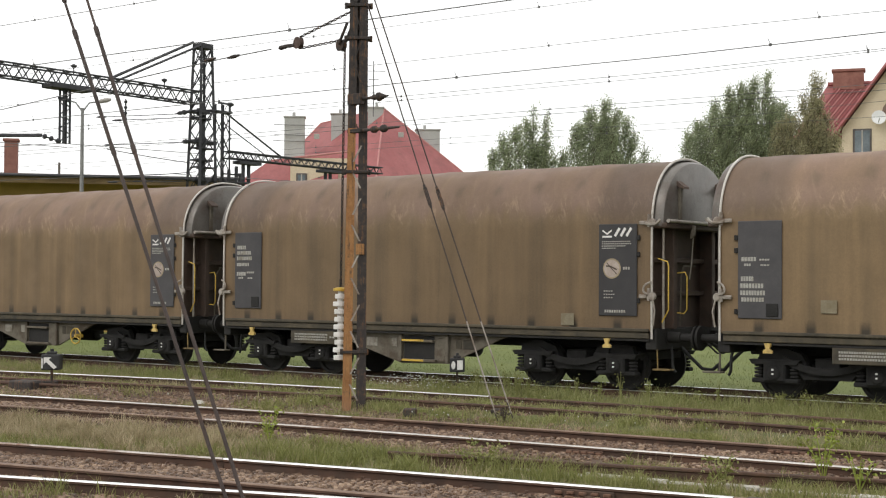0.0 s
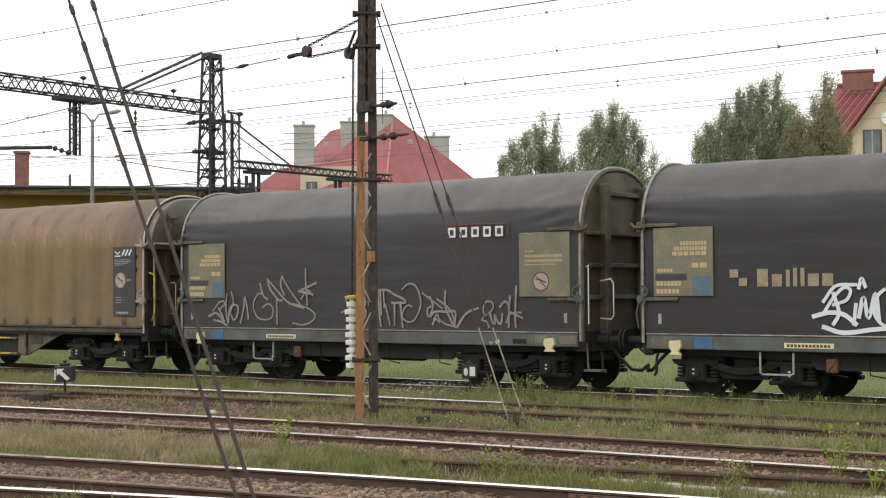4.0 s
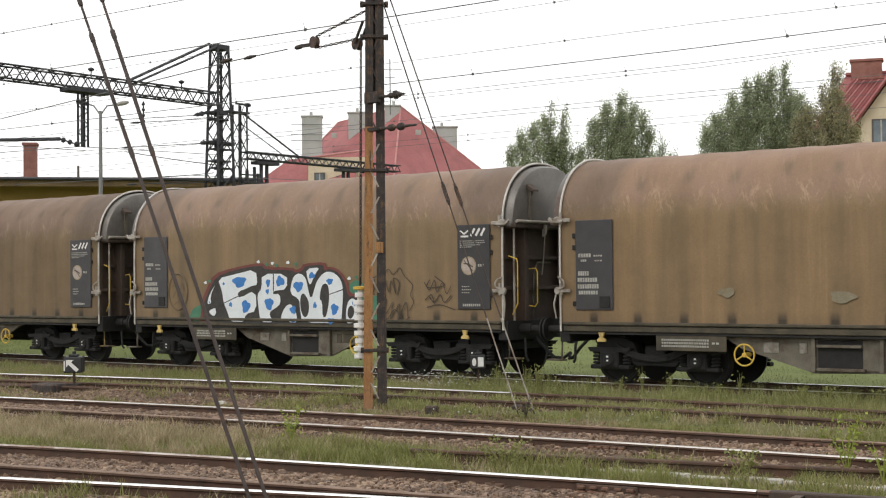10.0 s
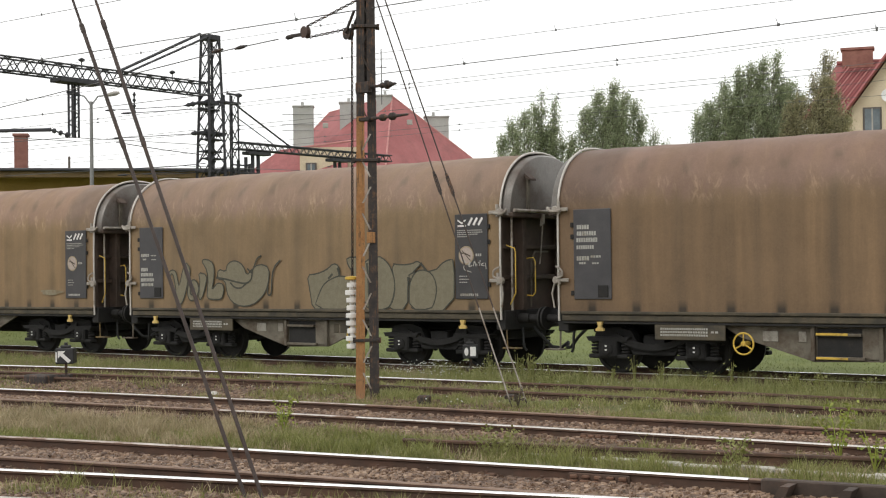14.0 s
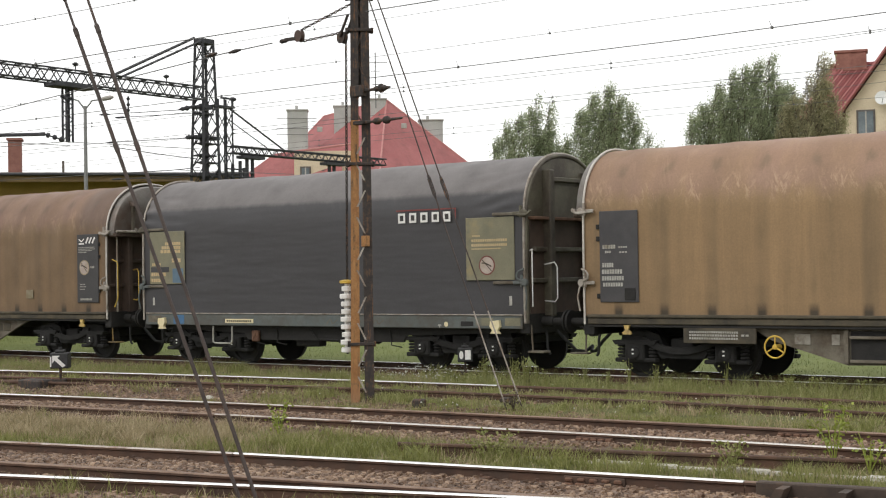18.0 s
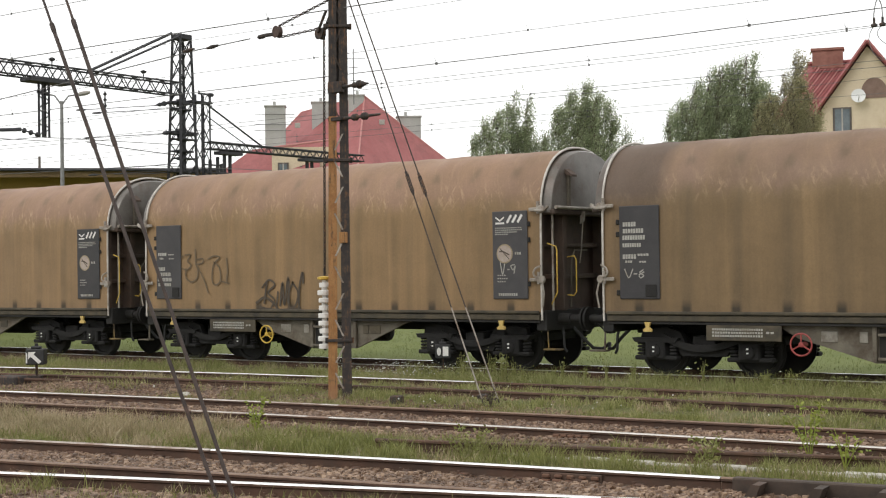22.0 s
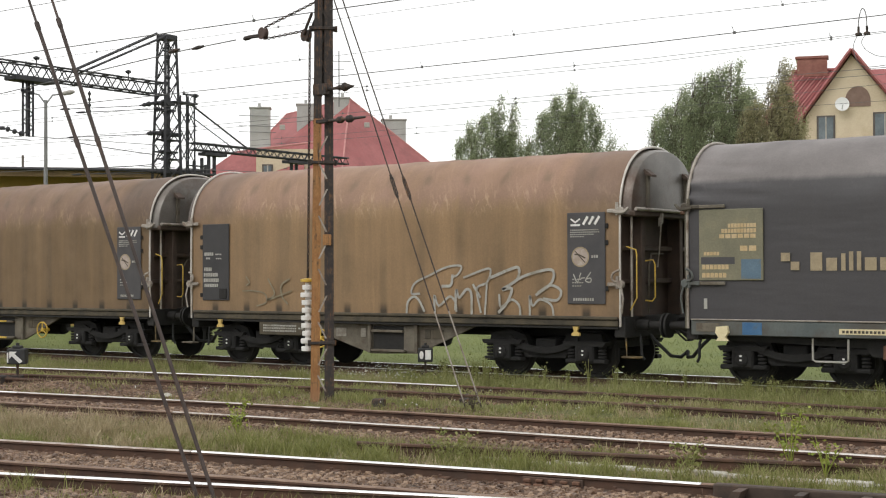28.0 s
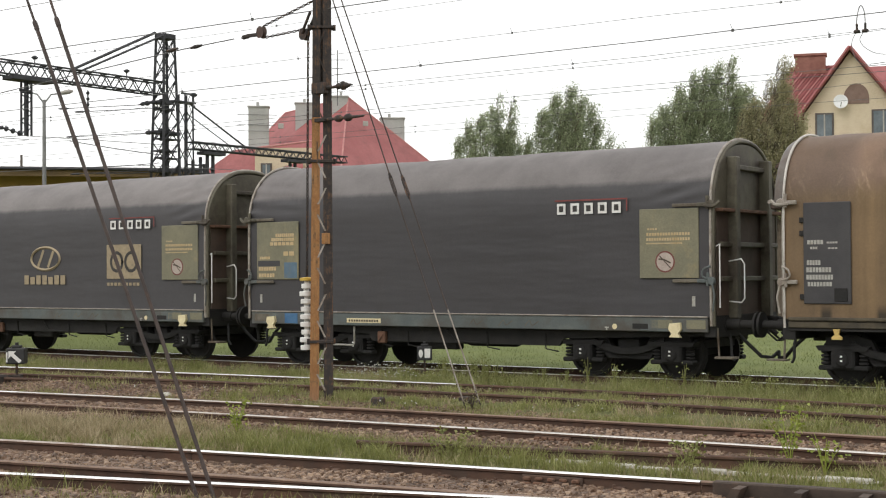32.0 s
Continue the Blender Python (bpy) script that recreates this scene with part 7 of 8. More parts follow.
def stroke(pts, w, y, bend=4):
    """A smooth painted line of even width through (x, z) points."""
    p = sweep([(x, 0, z) for x, z in pts], bend) if len(pts) > 2 else [Vector((x, 0, z)) for x, z in pts]
    v = []
    for i, q in enumerate(p):
        d = (p[min(i + 1, len(p) - 1)] - p[max(i - 1, 0)]).normalized() * w / 2
        e = d if i == len(p) - 1 else -d if i == 0 else Vector()
        v += [(q.x - d.z + e.x, y, q.z + d.x + e.z), (q.x + d.z + e.x, y, q.z - d.x + e.z)]
    return Shape().add(v, [(2 * i, 2 * i + 1, 2 * i + 3, 2 * i + 2) for i in range(len(p) - 1)])


def tags(w, label, material, lines, width):
    """Spray-can lines; every line is a stroke of its own."""
    top = None
    for k, line in enumerate(lines):
        s = stroke(line, width * (0.85 + 0.3 * ((k * 7) % 5) / 4), -1.4225 - 0.0006 * (k % 6), 6)
        top = top or w
        o = part("graffiti" if top is w else "stroke", s, material, top, label if top is w else "")
        top = o if top is w else top


def big_piece(w):
    """Large white graffiti shapes with blue spots, a dark outline and a red and green halo."""
    g = part("graffiti", Shape().add([(x, -1.4195, z) for x, z in rounded([(-3.14, 0.99), (-3.07, 1.34), (-3.1, 1.48), (-2.91, 1.8), (-2.68, 2.15), (-2.03, 2.29), (-1.14, 2.4), (-0.98, 2.29), (-0.22, 2.27), (-0.09, 2.21), (0.07, 2.27), (0.1, 2.35), (0.78, 2.38), (0.76, 2.25), (0.92, 2.28), (1.19, 2.18), (1.39, 1.93), (1.45, 1.7), (1.64, 1.7), (1.83, 1.47), (1.8, 1.04)], 1)], [tuple(range(42))]), MAROON_SPRAY, w, "large white graffiti with blue spots and dark outlines")
    part("dark_ground", Shape().add([(x, -1.4215, z) for x, z in rounded([(-3.02, 1.02), (-2.99, 1.34), (-3.01, 1.45), (-2.83, 1.76), (-2.61, 2.08), (-2.0, 2.24), (-1.14, 2.34), (-1.04, 2.23), (-0.24, 2.22), (-0.09, 2.14), (0.12, 2.22), (0.16, 2.3), (0.71, 2.33), (0.69, 2.19), (0.9, 2.23), (1.14, 2.14), (1.33, 1.91), (1.38, 1.63), (1.59, 1.65), (1.76, 1.45), (1.72, 1.06)], 1)], [tuple(range(42))]), BLACK_SPRAY, g)
    for o in ([(-3.49, 1.08), (-3.4, 1.34), (-3.13, 1.45), (-2.79, 1.53), (-2.9, 1.09)], [(1.26, 1.68), (1.53, 1.99), (1.74, 1.96), (1.9, 1.8), (1.95, 1.55), (2.21, 1.7), (2.27, 1.47), (2.06, 1.35), (2.38, 1.09), (1.67, 1.08)]):
        o = rounded(o, 1)
        part("green_cloud", Shape().add([(x, -1.4175, z) for x, z in o], [tuple(range(len(o)))]), GREEN_SPRAY, g, "green spray halo")
    for k, (x, z) in enumerate([(-1.24, 2.41), (-0.99, 2.34), (-0.81, 2.37), (-0.69, 2.32), (-0.34, 2.38), (-0.11, 2.34), (-2.93, 1.96), (-2.79, 1.99), (1.42, 2.02), (1.62, 2.04)]):
        part("fleck", Shape().blob(x, z, 0.05, 0.035, -1.4205, 10, 0.2), GREEN_SPRAY if k % 2 else PALE_SPRAY, g)
    def letter(*o):
        o = rounded(list(o), 1)
        part("letter", Shape().add([(x, -1.4265, z) for x, z in o], [tuple(range(len(o)))]), PALE_SPRAY, g)
        part("outline", stroke(o + [o[0]], 0.03, -1.4275, 1), BLACK_SPRAY, g)

    letter((-2.54, 2.06), (-2, 2.15), (-1.3, 2.27), (-1.24, 1.86), (-1.48, 1.81), (-1.86, 1.75), (-1.84, 1.63), (-1.31, 1.8), (-1.28, 1.31), (-1.65, 1.23), (-1.63, 1.06), (-2.16, 1.06), (-2.18, 1.2), (-2.35, 1.5), (-2.4, 1.76))
    letter((-2.54, 1.99), (-2.75, 1.65), (-2.72, 1.46), (-2.89, 1.46), (-2.83, 1.65), (-2.71, 1.82))
    letter((-2.77, 1.36), (-2.58, 1.4), (-2.58, 1.3), (-2.54, 1.3), (-2.65, 1.16), (-2.84, 1.28))
    letter((-1.14, 2.16), (-0.35, 2.15), (-0.35, 1.78), (-0.77, 1.75), (-0.78, 1.7), (-0.58, 1.72), (-0.54, 1.48), (-0.71, 1.37), (-0.85, 1.31), (-0.89, 1.24), (-0.75, 1.06), (-1.19, 1.06), (-1.25, 1.37), (-1.29, 1.7), (-1.15, 1.81))
    letter((-0.59, 1.17), (-0.45, 1.42), (-0.28, 1.5), (-0.15, 1.42), (-0.06, 1.21), (-0.07, 1.06), (-0.33, 1.06), (-0.36, 1.17), (-0.5, 1.06))
    letter((-0.3, 1.69), (-0.23, 2.02), (-0.09, 2.15), (0.09, 2.14), (0.21, 2.03), (0.27, 1.8), (0.34, 1.58), (0.44, 1.85), (0.52, 2.01), (0.69, 2.15), (0.84, 2.19), (1.05, 2.14), (1.21, 2), (1.27, 1.79), (1.25, 1.42), (1.2, 1.06), (0.06, 1.06), (0, 1.37), (-0.02, 1.58))
    letter((0.19, 2.25), (0.63, 2.28), (0.46, 2.09), (0.32, 1.84), (0.22, 2.01))
    letter((1.31, 1.21), (1.33, 1.42), (1.41, 1.58), (1.53, 1.62), (1.65, 1.55), (1.68, 1.37), (1.61, 1.11), (1.46, 1.06), (1.34, 1.06))
    for o in ([(0.03, 1.64), (0.11, 1.72), (0.21, 1.64), (0.29, 1.48), (0.26, 1.26), (0.17, 1.18), (0.08, 1.24), (0.02, 1.42)], [(0.62, 1.79), (0.68, 1.9), (0.8, 1.92), (0.86, 1.79), (0.86, 1.53), (0.78, 1.21), (0.67, 1.19), (0.66, 1.53), (0.58, 1.58)], [(1.37, 1.31), (1.42, 1.43), (1.5, 1.45), (1.57, 1.37), (1.55, 1.24), (1.47, 1.16), (1.39, 1.2)], [(-1.91, 1.73), (-1.28, 1.92), (-1.28, 1.83), (-1.82, 1.59)], [(-1.68, 1.2), (-1.28, 1.29), (-1.28, 1.19), (-1.63, 1.06)]):
        part("letter_eye", Shape().add([(x, -1.4285, z) for x, z in rounded(list(o), 1)], [tuple(range(2 * len(o)))]), BLACK_SPRAY, g)
    part("outline", stroke([(0.86, 1.68), (1.27, 1.79)], 0.02, -1.4285), BLACK_SPRAY, g)
    part("outline", stroke([(-2.3, 1.5), (-1.86, 1.65)], 0.02, -1.4285), BLACK_SPRAY, g)
    part("outline", stroke([(-0.775, 2.15), (-0.775, 1.78)], 0.03, -1.4285), BLACK_SPRAY, g)
    for x, z, a, b in [(-2.33, 1.93, 0.029, 0.029), (-1.83, 1.97, 0.157, 0.108), (-2.11, 1.46, 0.039, 0.049), (-1.63, 1.42, 0.098, 0.127), (-0.94, 1.94, 0.049, 0.078), (-0.57, 1.97, 0.098, 0.098), (-0.91, 1.48, 0.098, 0.118), (-0.03, 1.86, 0.108, 0.098), (0.37, 2.09, 0.069, 0.059), (0.88, 1.96, 0.069, 0.059), (0.45, 1.45, 0.039, 0.059), (-0.19, 1.35, 0.069, 0.078), (1.01, 1.37, 0.078, 0.108), (1.56, 1.5, 0.039, 0.049), (0.9, 1.09, 0.078, 0.059), (-0.2, 1.03, 0.059, 0.039), (-2.79, 1.51, 0.02, 0.02), (-0.96, 1.75, 0.039, 0.049)]:
        part("spot", Shape().blob(x, max(z, 1.12), a * 1.3, b * 1.1, -1.4295, 18, 0.16), BLUE_SPRAY, g)
    tags(w, "dark brown scribbled graffiti", BROWN_SPRAY, [
        [(1.92, 2.02), (2.19, 2.06), (2.23, 2.21), (2.35, 2.09), (2.49, 2.2), (2.62, 2.09), (2.79, 2.22), (2.9, 2.07), (3.04, 1.95), (3.13, 1.85), (3.07, 1.67), (3.15, 1.52), (3.04, 1.35)],
        [(1.96, 2.02), (2.07, 1.88), (1.97, 1.78), (2.11, 1.68)],
        [(2.12, 1.98), (2.07, 1.73), (2.23, 1.93), (2.32, 1.7), (2.39, 1.98), (2.5, 1.73), (2.56, 1.96), (2.69, 1.69), (2.62, 2.0), (2.78, 1.92), (2.72, 1.67)],
        [(2.18, 1.57), (2.32, 1.37), (2.44, 1.59), (2.37, 1.22), (2.61, 1.52), (2.54, 1.17), (2.78, 1.49), (2.75, 1.19), (2.95, 1.52), (3.0, 1.22)],
        [(2.2, 1.37), (2.43, 1.17), (2.66, 1.37), (2.88, 1.15), (3.05, 1.22)],
        [(3.43, 1.92), (3.56, 1.77), (3.69, 1.96), (3.75, 1.72), (3.89, 1.91), (3.99, 1.69), (4.1, 1.84)],
        [(3.56, 1.97), (3.51, 1.82), (3.94, 1.86), (3.7, 2.04)],
        [(3.56, 1.62), (3.68, 1.52), (3.83, 1.67), (3.93, 1.52), (4.1, 1.65)],
        [(3.5, 1.42), (3.82, 1.47), (4.2, 1.37)],
        [(3.45, 1.57), (3.61, 1.67), (3.68, 1.49)],
    ], 0.022)
    s = Shape().tube([(-3.85 + 0.32 * math.cos(a), -1.42, 1.75 + 0.42 * math.sin(a)) for a in (2 * math.pi * k / 24 for k in range(24))], 0.012, 4, True)
    part("graffiti_ring", s, FADED_INK, w)
    for line in ([(-4.05, 1.85), (-3.9, 1.98), (-3.85, 1.75), (-3.7, 1.95), (-3.66, 1.78)], [(-4.02, 1.62), (-3.88, 1.78), (-3.84, 1.55), (-3.68, 1.7)], [(-3.98, 1.46), (-3.8, 1.52), (-3.72, 1.42)]):
        part("graffiti_line", stroke(line, 0.022, -1.4225), FADED_INK, w, "thin faded scribble inside the ring")


def outlined(w, material, ink, k, o):
    """One soft-cornered graffiti letter with a dark line round it; k keeps overlapping letters apart."""
    o = rounded(o, 1)
    y = -1.4195 - 0.0006 * k
    q = part("graffiti_letter", Shape().add([(x, y, z) for x, z in o], [tuple(range(len(o)))]), material, w, "faded grey outlined graffiti letter")
    part("outline", stroke(o + [o[0]], 0.03, y - 0.0003, 1), ink, q)


def move_writing_up(w):
    """Some wagons carry their rows of marking bars at the top of the panel."""
    me = bars([(-4.94, 2.68, 0.27, 0.08, 5), (-4.94, 2.56, 0.42, 0.08, 8), (-4.95, 2.44, 0.46, 0.08, 9), (-4.95, 2.31, 0.38, 0.07, 8), (-4.95, 2.1, 0.28, 0.08, 5), (-4.65, 2.15, 0.23, 0.04, 4), (-4.9, 2.03, 0.15, 0.04, 3), (-4.62, 2.03, 0.15, 0.03, 3)], -1.435, 1.12)
    for p in w.children:
        if p.name.startswith("number_panel"):
            for q in p.children:
                if q.name.startswith("writing") and q.data.vertices[0].co.x < 0:
                    q.data = me.mesh("writing", SILVER_SPRAY)


def build_train():
    wagons = []
    brown, black = brown_wagon(), black_wagon()
    used = set()
    for k in range(19):
        proto, key = (black, "black") if k in (3, 4, 10, 16, 17) else (brown, "brown")
        wagons.append((k, proto, key))
    out = []
    first = {}
    for k, proto, key in wagons:
        if key not in first:
            first[key] = k
            out.append(proto)
        else:
            out.append(copy_thing(proto, Matrix.Identity(4)))
    for k in (0, 5, 6, 8, 14):
        handwheel(out[k], 1.62, YELLOW, "yellow brake handwheel")
    for k in (2, 7, 9, 11, 12, 15, 18):
        handwheel(out[k], -1.63, YELLOW, "yellow brake handwheel")
    handwheel(out[13], -1.63, RED_PAINT, "red brake handwheel")
    for k in (1, 2, 14, 9):
        for z in (0.385, 0.785):
            part("shelf_edge", Shape().box(-0.35, -1.372, z, 0.2, -1.361, z + 0.04, 0.004), YELLOW, out[k], "yellow painted shelf edge")
    for k in (1, 9, 13, 14):
        move_writing_up(out[k])
    logos(out[4])
    logos(out[16])
    big_piece(out[6])
    tagged(out[6], "brown tarpaulin wagon with large white, blue and green graffiti")
    tags(out[3], "grey scribbled graffiti tag", TAG_GREY, [
        [(-4.35, 1.52), (-4.17, 1.69), (-4.02, 1.74), (-3.98, 1.66), (-4.12, 1.54), (-3.99, 1.26)],
        [(-4.17, 1.58), (-4.05, 1.43), (-3.98, 1.29)],
        [(-4.47, 1.4), (-4.24, 1.47), (-4.02, 1.31)],
        [(-3.9, 1.89), (-3.93, 1.6), (-3.88, 1.26)],
        [(-3.85, 1.26), (-3.82, 1.54), (-3.68, 1.66), (-3.55, 1.6), (-3.58, 1.41), (-3.69, 1.32), (-3.76, 1.43)],
        [(-3.76, 1.94), (-3.7, 1.72), (-3.82, 1.43)],
        [(-3.47, 1.26), (-3.37, 1.6), (-3.34, 1.83), (-3.27, 1.6), (-3.23, 1.35)],
        [(-4.32, 1.31), (-4.1, 1.28), (-3.91, 1.2)],
    ], 0.042)
    tags(out[3], "grey scribbled graffiti tag", TAG_GREY, [
        [(-2.66, 1.77), (-2.87, 1.91), (-3.04, 1.77), (-3.07, 1.57), (-2.94, 1.38), (-2.73, 1.33), (-2.53, 1.38), (-2.48, 1.57), (-2.62, 1.68), (-2.8, 1.6)],
        [(-2.87, 2.11), (-2.77, 1.86), (-2.65, 1.79)],
        [(-2.64, 2.22), (-2.56, 2), (-2.32, 1.77), (-2.21, 1.75)],
        [(-2.64, 2.22), (-2.38, 1.99), (-2.04, 1.72), (-1.58, 1.58)],
        [(-2.2, 2.27), (-2.25, 2.1), (-2.15, 1.88)],
        [(-2.2, 2.27), (-2.04, 2.05), (-1.8, 1.79), (-1.58, 1.58)],
        [(-2.37, 1.77), (-2.36, 1.25)],
    ], 0.042)
    tags(out[3], "grey scribbled graffiti tag", TAG_GREY, [
        [(-2, 1.68), (-1.78, 1.66), (-1.44, 1.58), (-1.25, 1.45), (-1.32, 1.32), (-1.58, 1.23), (-1.89, 1.26)],
        [(-1.52, 2.43), (-1.51, 2.1), (-1.47, 1.66)],
        [(-1.71, 1.95), (-1.22, 2.12)],
        [(-1.64, 1.79), (-1.47, 1.97), (-1.31, 1.86)],
        [(-1.71, 1.95), (-1.31, 1.88)],
    ], 0.042)
    tags(out[3], "grey scribbled graffiti tag", TAG_GREY, [
        [(-0.5, 1.5), (-0.41, 1.53)],
        [(-0.37, 1.77), (-0.29, 1.45)],
        [(-0.26, 1.82), (-0.23, 1.61), (-0.14, 1.35)],
        [(-0.19, 1.86), (-0.16, 1.61), (-0.1, 1.4)],
        [(-0.16, 1.82), (0, 1.88), (0.15, 1.77), (0.12, 1.61), (-0, 1.54), (-0.07, 1.4), (0.02, 1.33), (0.14, 1.4), (0.15, 1.56), (-0.04, 1.63), (-0.16, 1.61)],
        [(0.23, 1.72), (0.27, 1.61)],
    ], 0.042)
    tags(out[3], "grey scribbled graffiti tag", TAG_GREY, [
        [(0.37, 1.72), (0.45, 1.51)],
        [(0.49, 1.96), (0.53, 1.46), (0.57, 1.22)],
        [(0.55, 1.96), (0.58, 1.46)],
        [(0.64, 1.96), (0.66, 1.61)],
        [(0.49, 1.96), (0.73, 1.96), (0.93, 1.87), (1.17, 1.77), (1.2, 1.7), (0.87, 1.7)],
        [(0.69, 1.67), (0.75, 1.46), (0.81, 1.25)],
        [(0.93, 1.7), (0.93, 1.25)],
        [(1.08, 1.7), (1.11, 1.46), (1.14, 1.21)],
    ], 0.042)
    tags(out[3], "grey scribbled graffiti tag", TAG_GREY, [
        [(1.13, 1.97), (1.29, 2.08), (1.46, 2.05), (1.58, 1.87), (1.6, 1.62), (1.45, 1.36), (1.28, 1.31), (1.14, 1.41), (1.17, 1.56), (1.28, 1.65), (1.38, 1.62)],
    ], 0.042)
    tags(out[3], "grey scribbled graffiti tag", TAG_GREY, [
        [(1.66, 1.89), (1.86, 1.77), (2.14, 1.59)],
        [(1.84, 1.82), (1.92, 1.62), (1.8, 1.42), (1.78, 1.57), (1.86, 1.62)],
        [(2.23, 1.92), (2.23, 1.62), (2.41, 1.27)],
        [(2.03, 1.77), (2.31, 1.59), (2.42, 1.42), (2.47, 1.22)],
        [(1.86, 1.42), (1.97, 1.52), (2.25, 1.52), (2.47, 1.52), (2.45, 1.24)],
        [(1.94, 1.37), (2.03, 1.47), (2.08, 1.37), (2.25, 1.27), (2.52, 1.22)],
        [(1.91, 1.27), (1.97, 1.37), (2.08, 1.32)],
        [(2.52, 1.22), (2.64, 1.39), (2.8, 1.52), (3.02, 1.59)],
    ], 0.042)
    tags(out[3], "grey scribbled graffiti tag", TAG_GREY, [
        [(3.18, 1.43), (3.15, 1.59), (3.23, 1.72), (3.36, 1.7), (3.37, 1.57), (3.12, 1.38), (3.23, 1.33), (3.28, 1.23)],
        [(3.32, 1.48), (3.36, 1.33), (3.42, 1.3), (3.42, 1.46), (3.49, 1.33), (3.57, 1.3), (3.6, 1.48)],
        [(3.55, 1.62), (3.65, 1.72), (3.74, 1.67), (3.76, 1.48), (3.7, 1.33)],
        [(3.78, 1.82), (3.75, 1.24)],
        [(3.93, 2.01), (3.9, 1.48), (3.91, 1.24)],
        [(3.76, 1.48), (3.91, 1.51), (4.04, 1.51)],
        [(3.76, 1.53), (4.06, 1.41)],
    ], 0.042)
    tagged(out[3], "dark grey tarpaulin wagon with grey scribbled graffiti")
    tags(out[4], "white scribbled graffiti tag", PALE_SPRAY, [
        [(-1.97, 1.53), (-1.8, 1.78), (-1.63, 1.94), (-1.51, 1.9), (-1.58, 1.74), (-1.8, 1.66)],
        [(-1.8, 1.84), (-1.71, 1.53), (-1.8, 1.35)],
        [(-2.14, 1.47), (-1.88, 1.53), (-1.63, 1.5), (-1.43, 1.35)],
        [(-1.42, 1.66), (-1.46, 1.35)],
        [(-1.37, 1.47), (-1.29, 1.78), (-1.21, 1.45), (-1.09, 1.84), (-1.04, 1.42)],
        [(-0.91, 1.94), (-0.7, 1.72), (-0.76, 1.42), (-0.94, 1.32), (-1.11, 1.5), (-1.07, 1.78), (-0.91, 1.94)],
        [(-0.63, 1.36), (-0.6, 1.72), (-0.52, 1.9), (-0.39, 1.94), (-0.39, 1.72), (-0.55, 1.42), (-0.58, 1.21)],
        [(-1.97, 1.29), (-1.63, 1.2), (-1.12, 1.26), (-0.58, 1.3), (-0.55, 1.21)],
        [(-1.37, 1.94), (-1.32, 2.09), (-1.26, 1.96)],
        [(-0.63, 2.02), (-0.44, 2.06), (-0.42, 1.9)],
        [(-1.97, 1.72), (-1.76, 1.97), (-1.42, 1.99)],
    ], 0.065)
    tagged(out[4], "dark grey tarpaulin wagon with tan shapes and a white graffiti tag")
    tagged(out[16], "dark grey tarpaulin wagon with tan advertising shapes")
    tags(out[15], "silver graffiti scrawl running down the hood", SILVER_SPRAY, [
        [(0.9, 1.55), (0.71, 1.56), (0.8, 1.76), (1.15, 1.91), (1.56, 2.07), (1.9, 2.09), (1.84, 1.94), (1.69, 1.87)],
        [(0.59, 1.13), (0.62, 1.38), (0.76, 1.49), (0.89, 1.43), (1.02, 1.22)],
        [(1.7, 1.9), (1.66, 1.72), (1.47, 1.7)],
        [(1.28, 1.2), (1.27, 1.52), (1.38, 1.32), (1.63, 1.5), (1.77, 1.39), (1.79, 1.23)],
        [(1.77, 1.26), (1.79, 1.63), (1.86, 1.48), (2.03, 1.64), (2.14, 1.56), (2.15, 1.16)],
        [(1.98, 1.87), (2.48, 2.03), (2.59, 1.99), (2.5, 1.77), (2.27, 1.65), (2.36, 1.21)],
    ], 0.05)
    tags(out[15], "silver graffiti scrawl running down the hood", SILVER_SPRAY, [
        [(2.5, 1.74), (2.45, 1.16)],
        [(2.19, 1.72), (2.34, 1.5)],
        [(2.6, 1.87), (2.99, 2.01), (3.21, 2.05), (3.18, 1.83), (2.85, 1.64), (3.06, 1.66), (2.96, 1.4), (2.78, 1.22)],
        [(2.78, 1.53), (2.82, 1.31), (3.05, 1.45), (3.22, 1.35), (3.25, 1.17)],
        [(2.96, 1.7), (3.36, 1.9), (3.93, 2.01), (3.93, 1.77), (3.61, 1.55)],
        [(3.46, 1.12), (3.46, 1.53), (3.52, 1.34), (3.68, 1.46), (3.92, 1.36), (3.98, 1.13)],
        [(3.65, 1.59), (3.91, 1.72), (4.13, 1.62), (4.05, 1.45), (3.77, 1.47)],
    ], 0.05)
    tags(out[15], "faint grey scribble", FAINT_SPRAY, [
        [(-3.81, 1.59), (-3.48, 1.59), (-3.18, 1.53), (-3.14, 1.35), (-3.4, 1.27)],
        [(-3.08, 1.84), (-2.9, 1.53), (-3.1, 1.4), (-2.43, 1.59)],
        [(-2.49, 1.84), (-2.71, 1.71), (-2.68, 1.47), (-2.54, 1.33)],
        [(-3.71, 1.89), (-3.62, 1.77), (-3.71, 1.71)],
    ], 0.035)
    tagged(out[15], "brown tarpaulin wagon with silver graffiti scrawl")
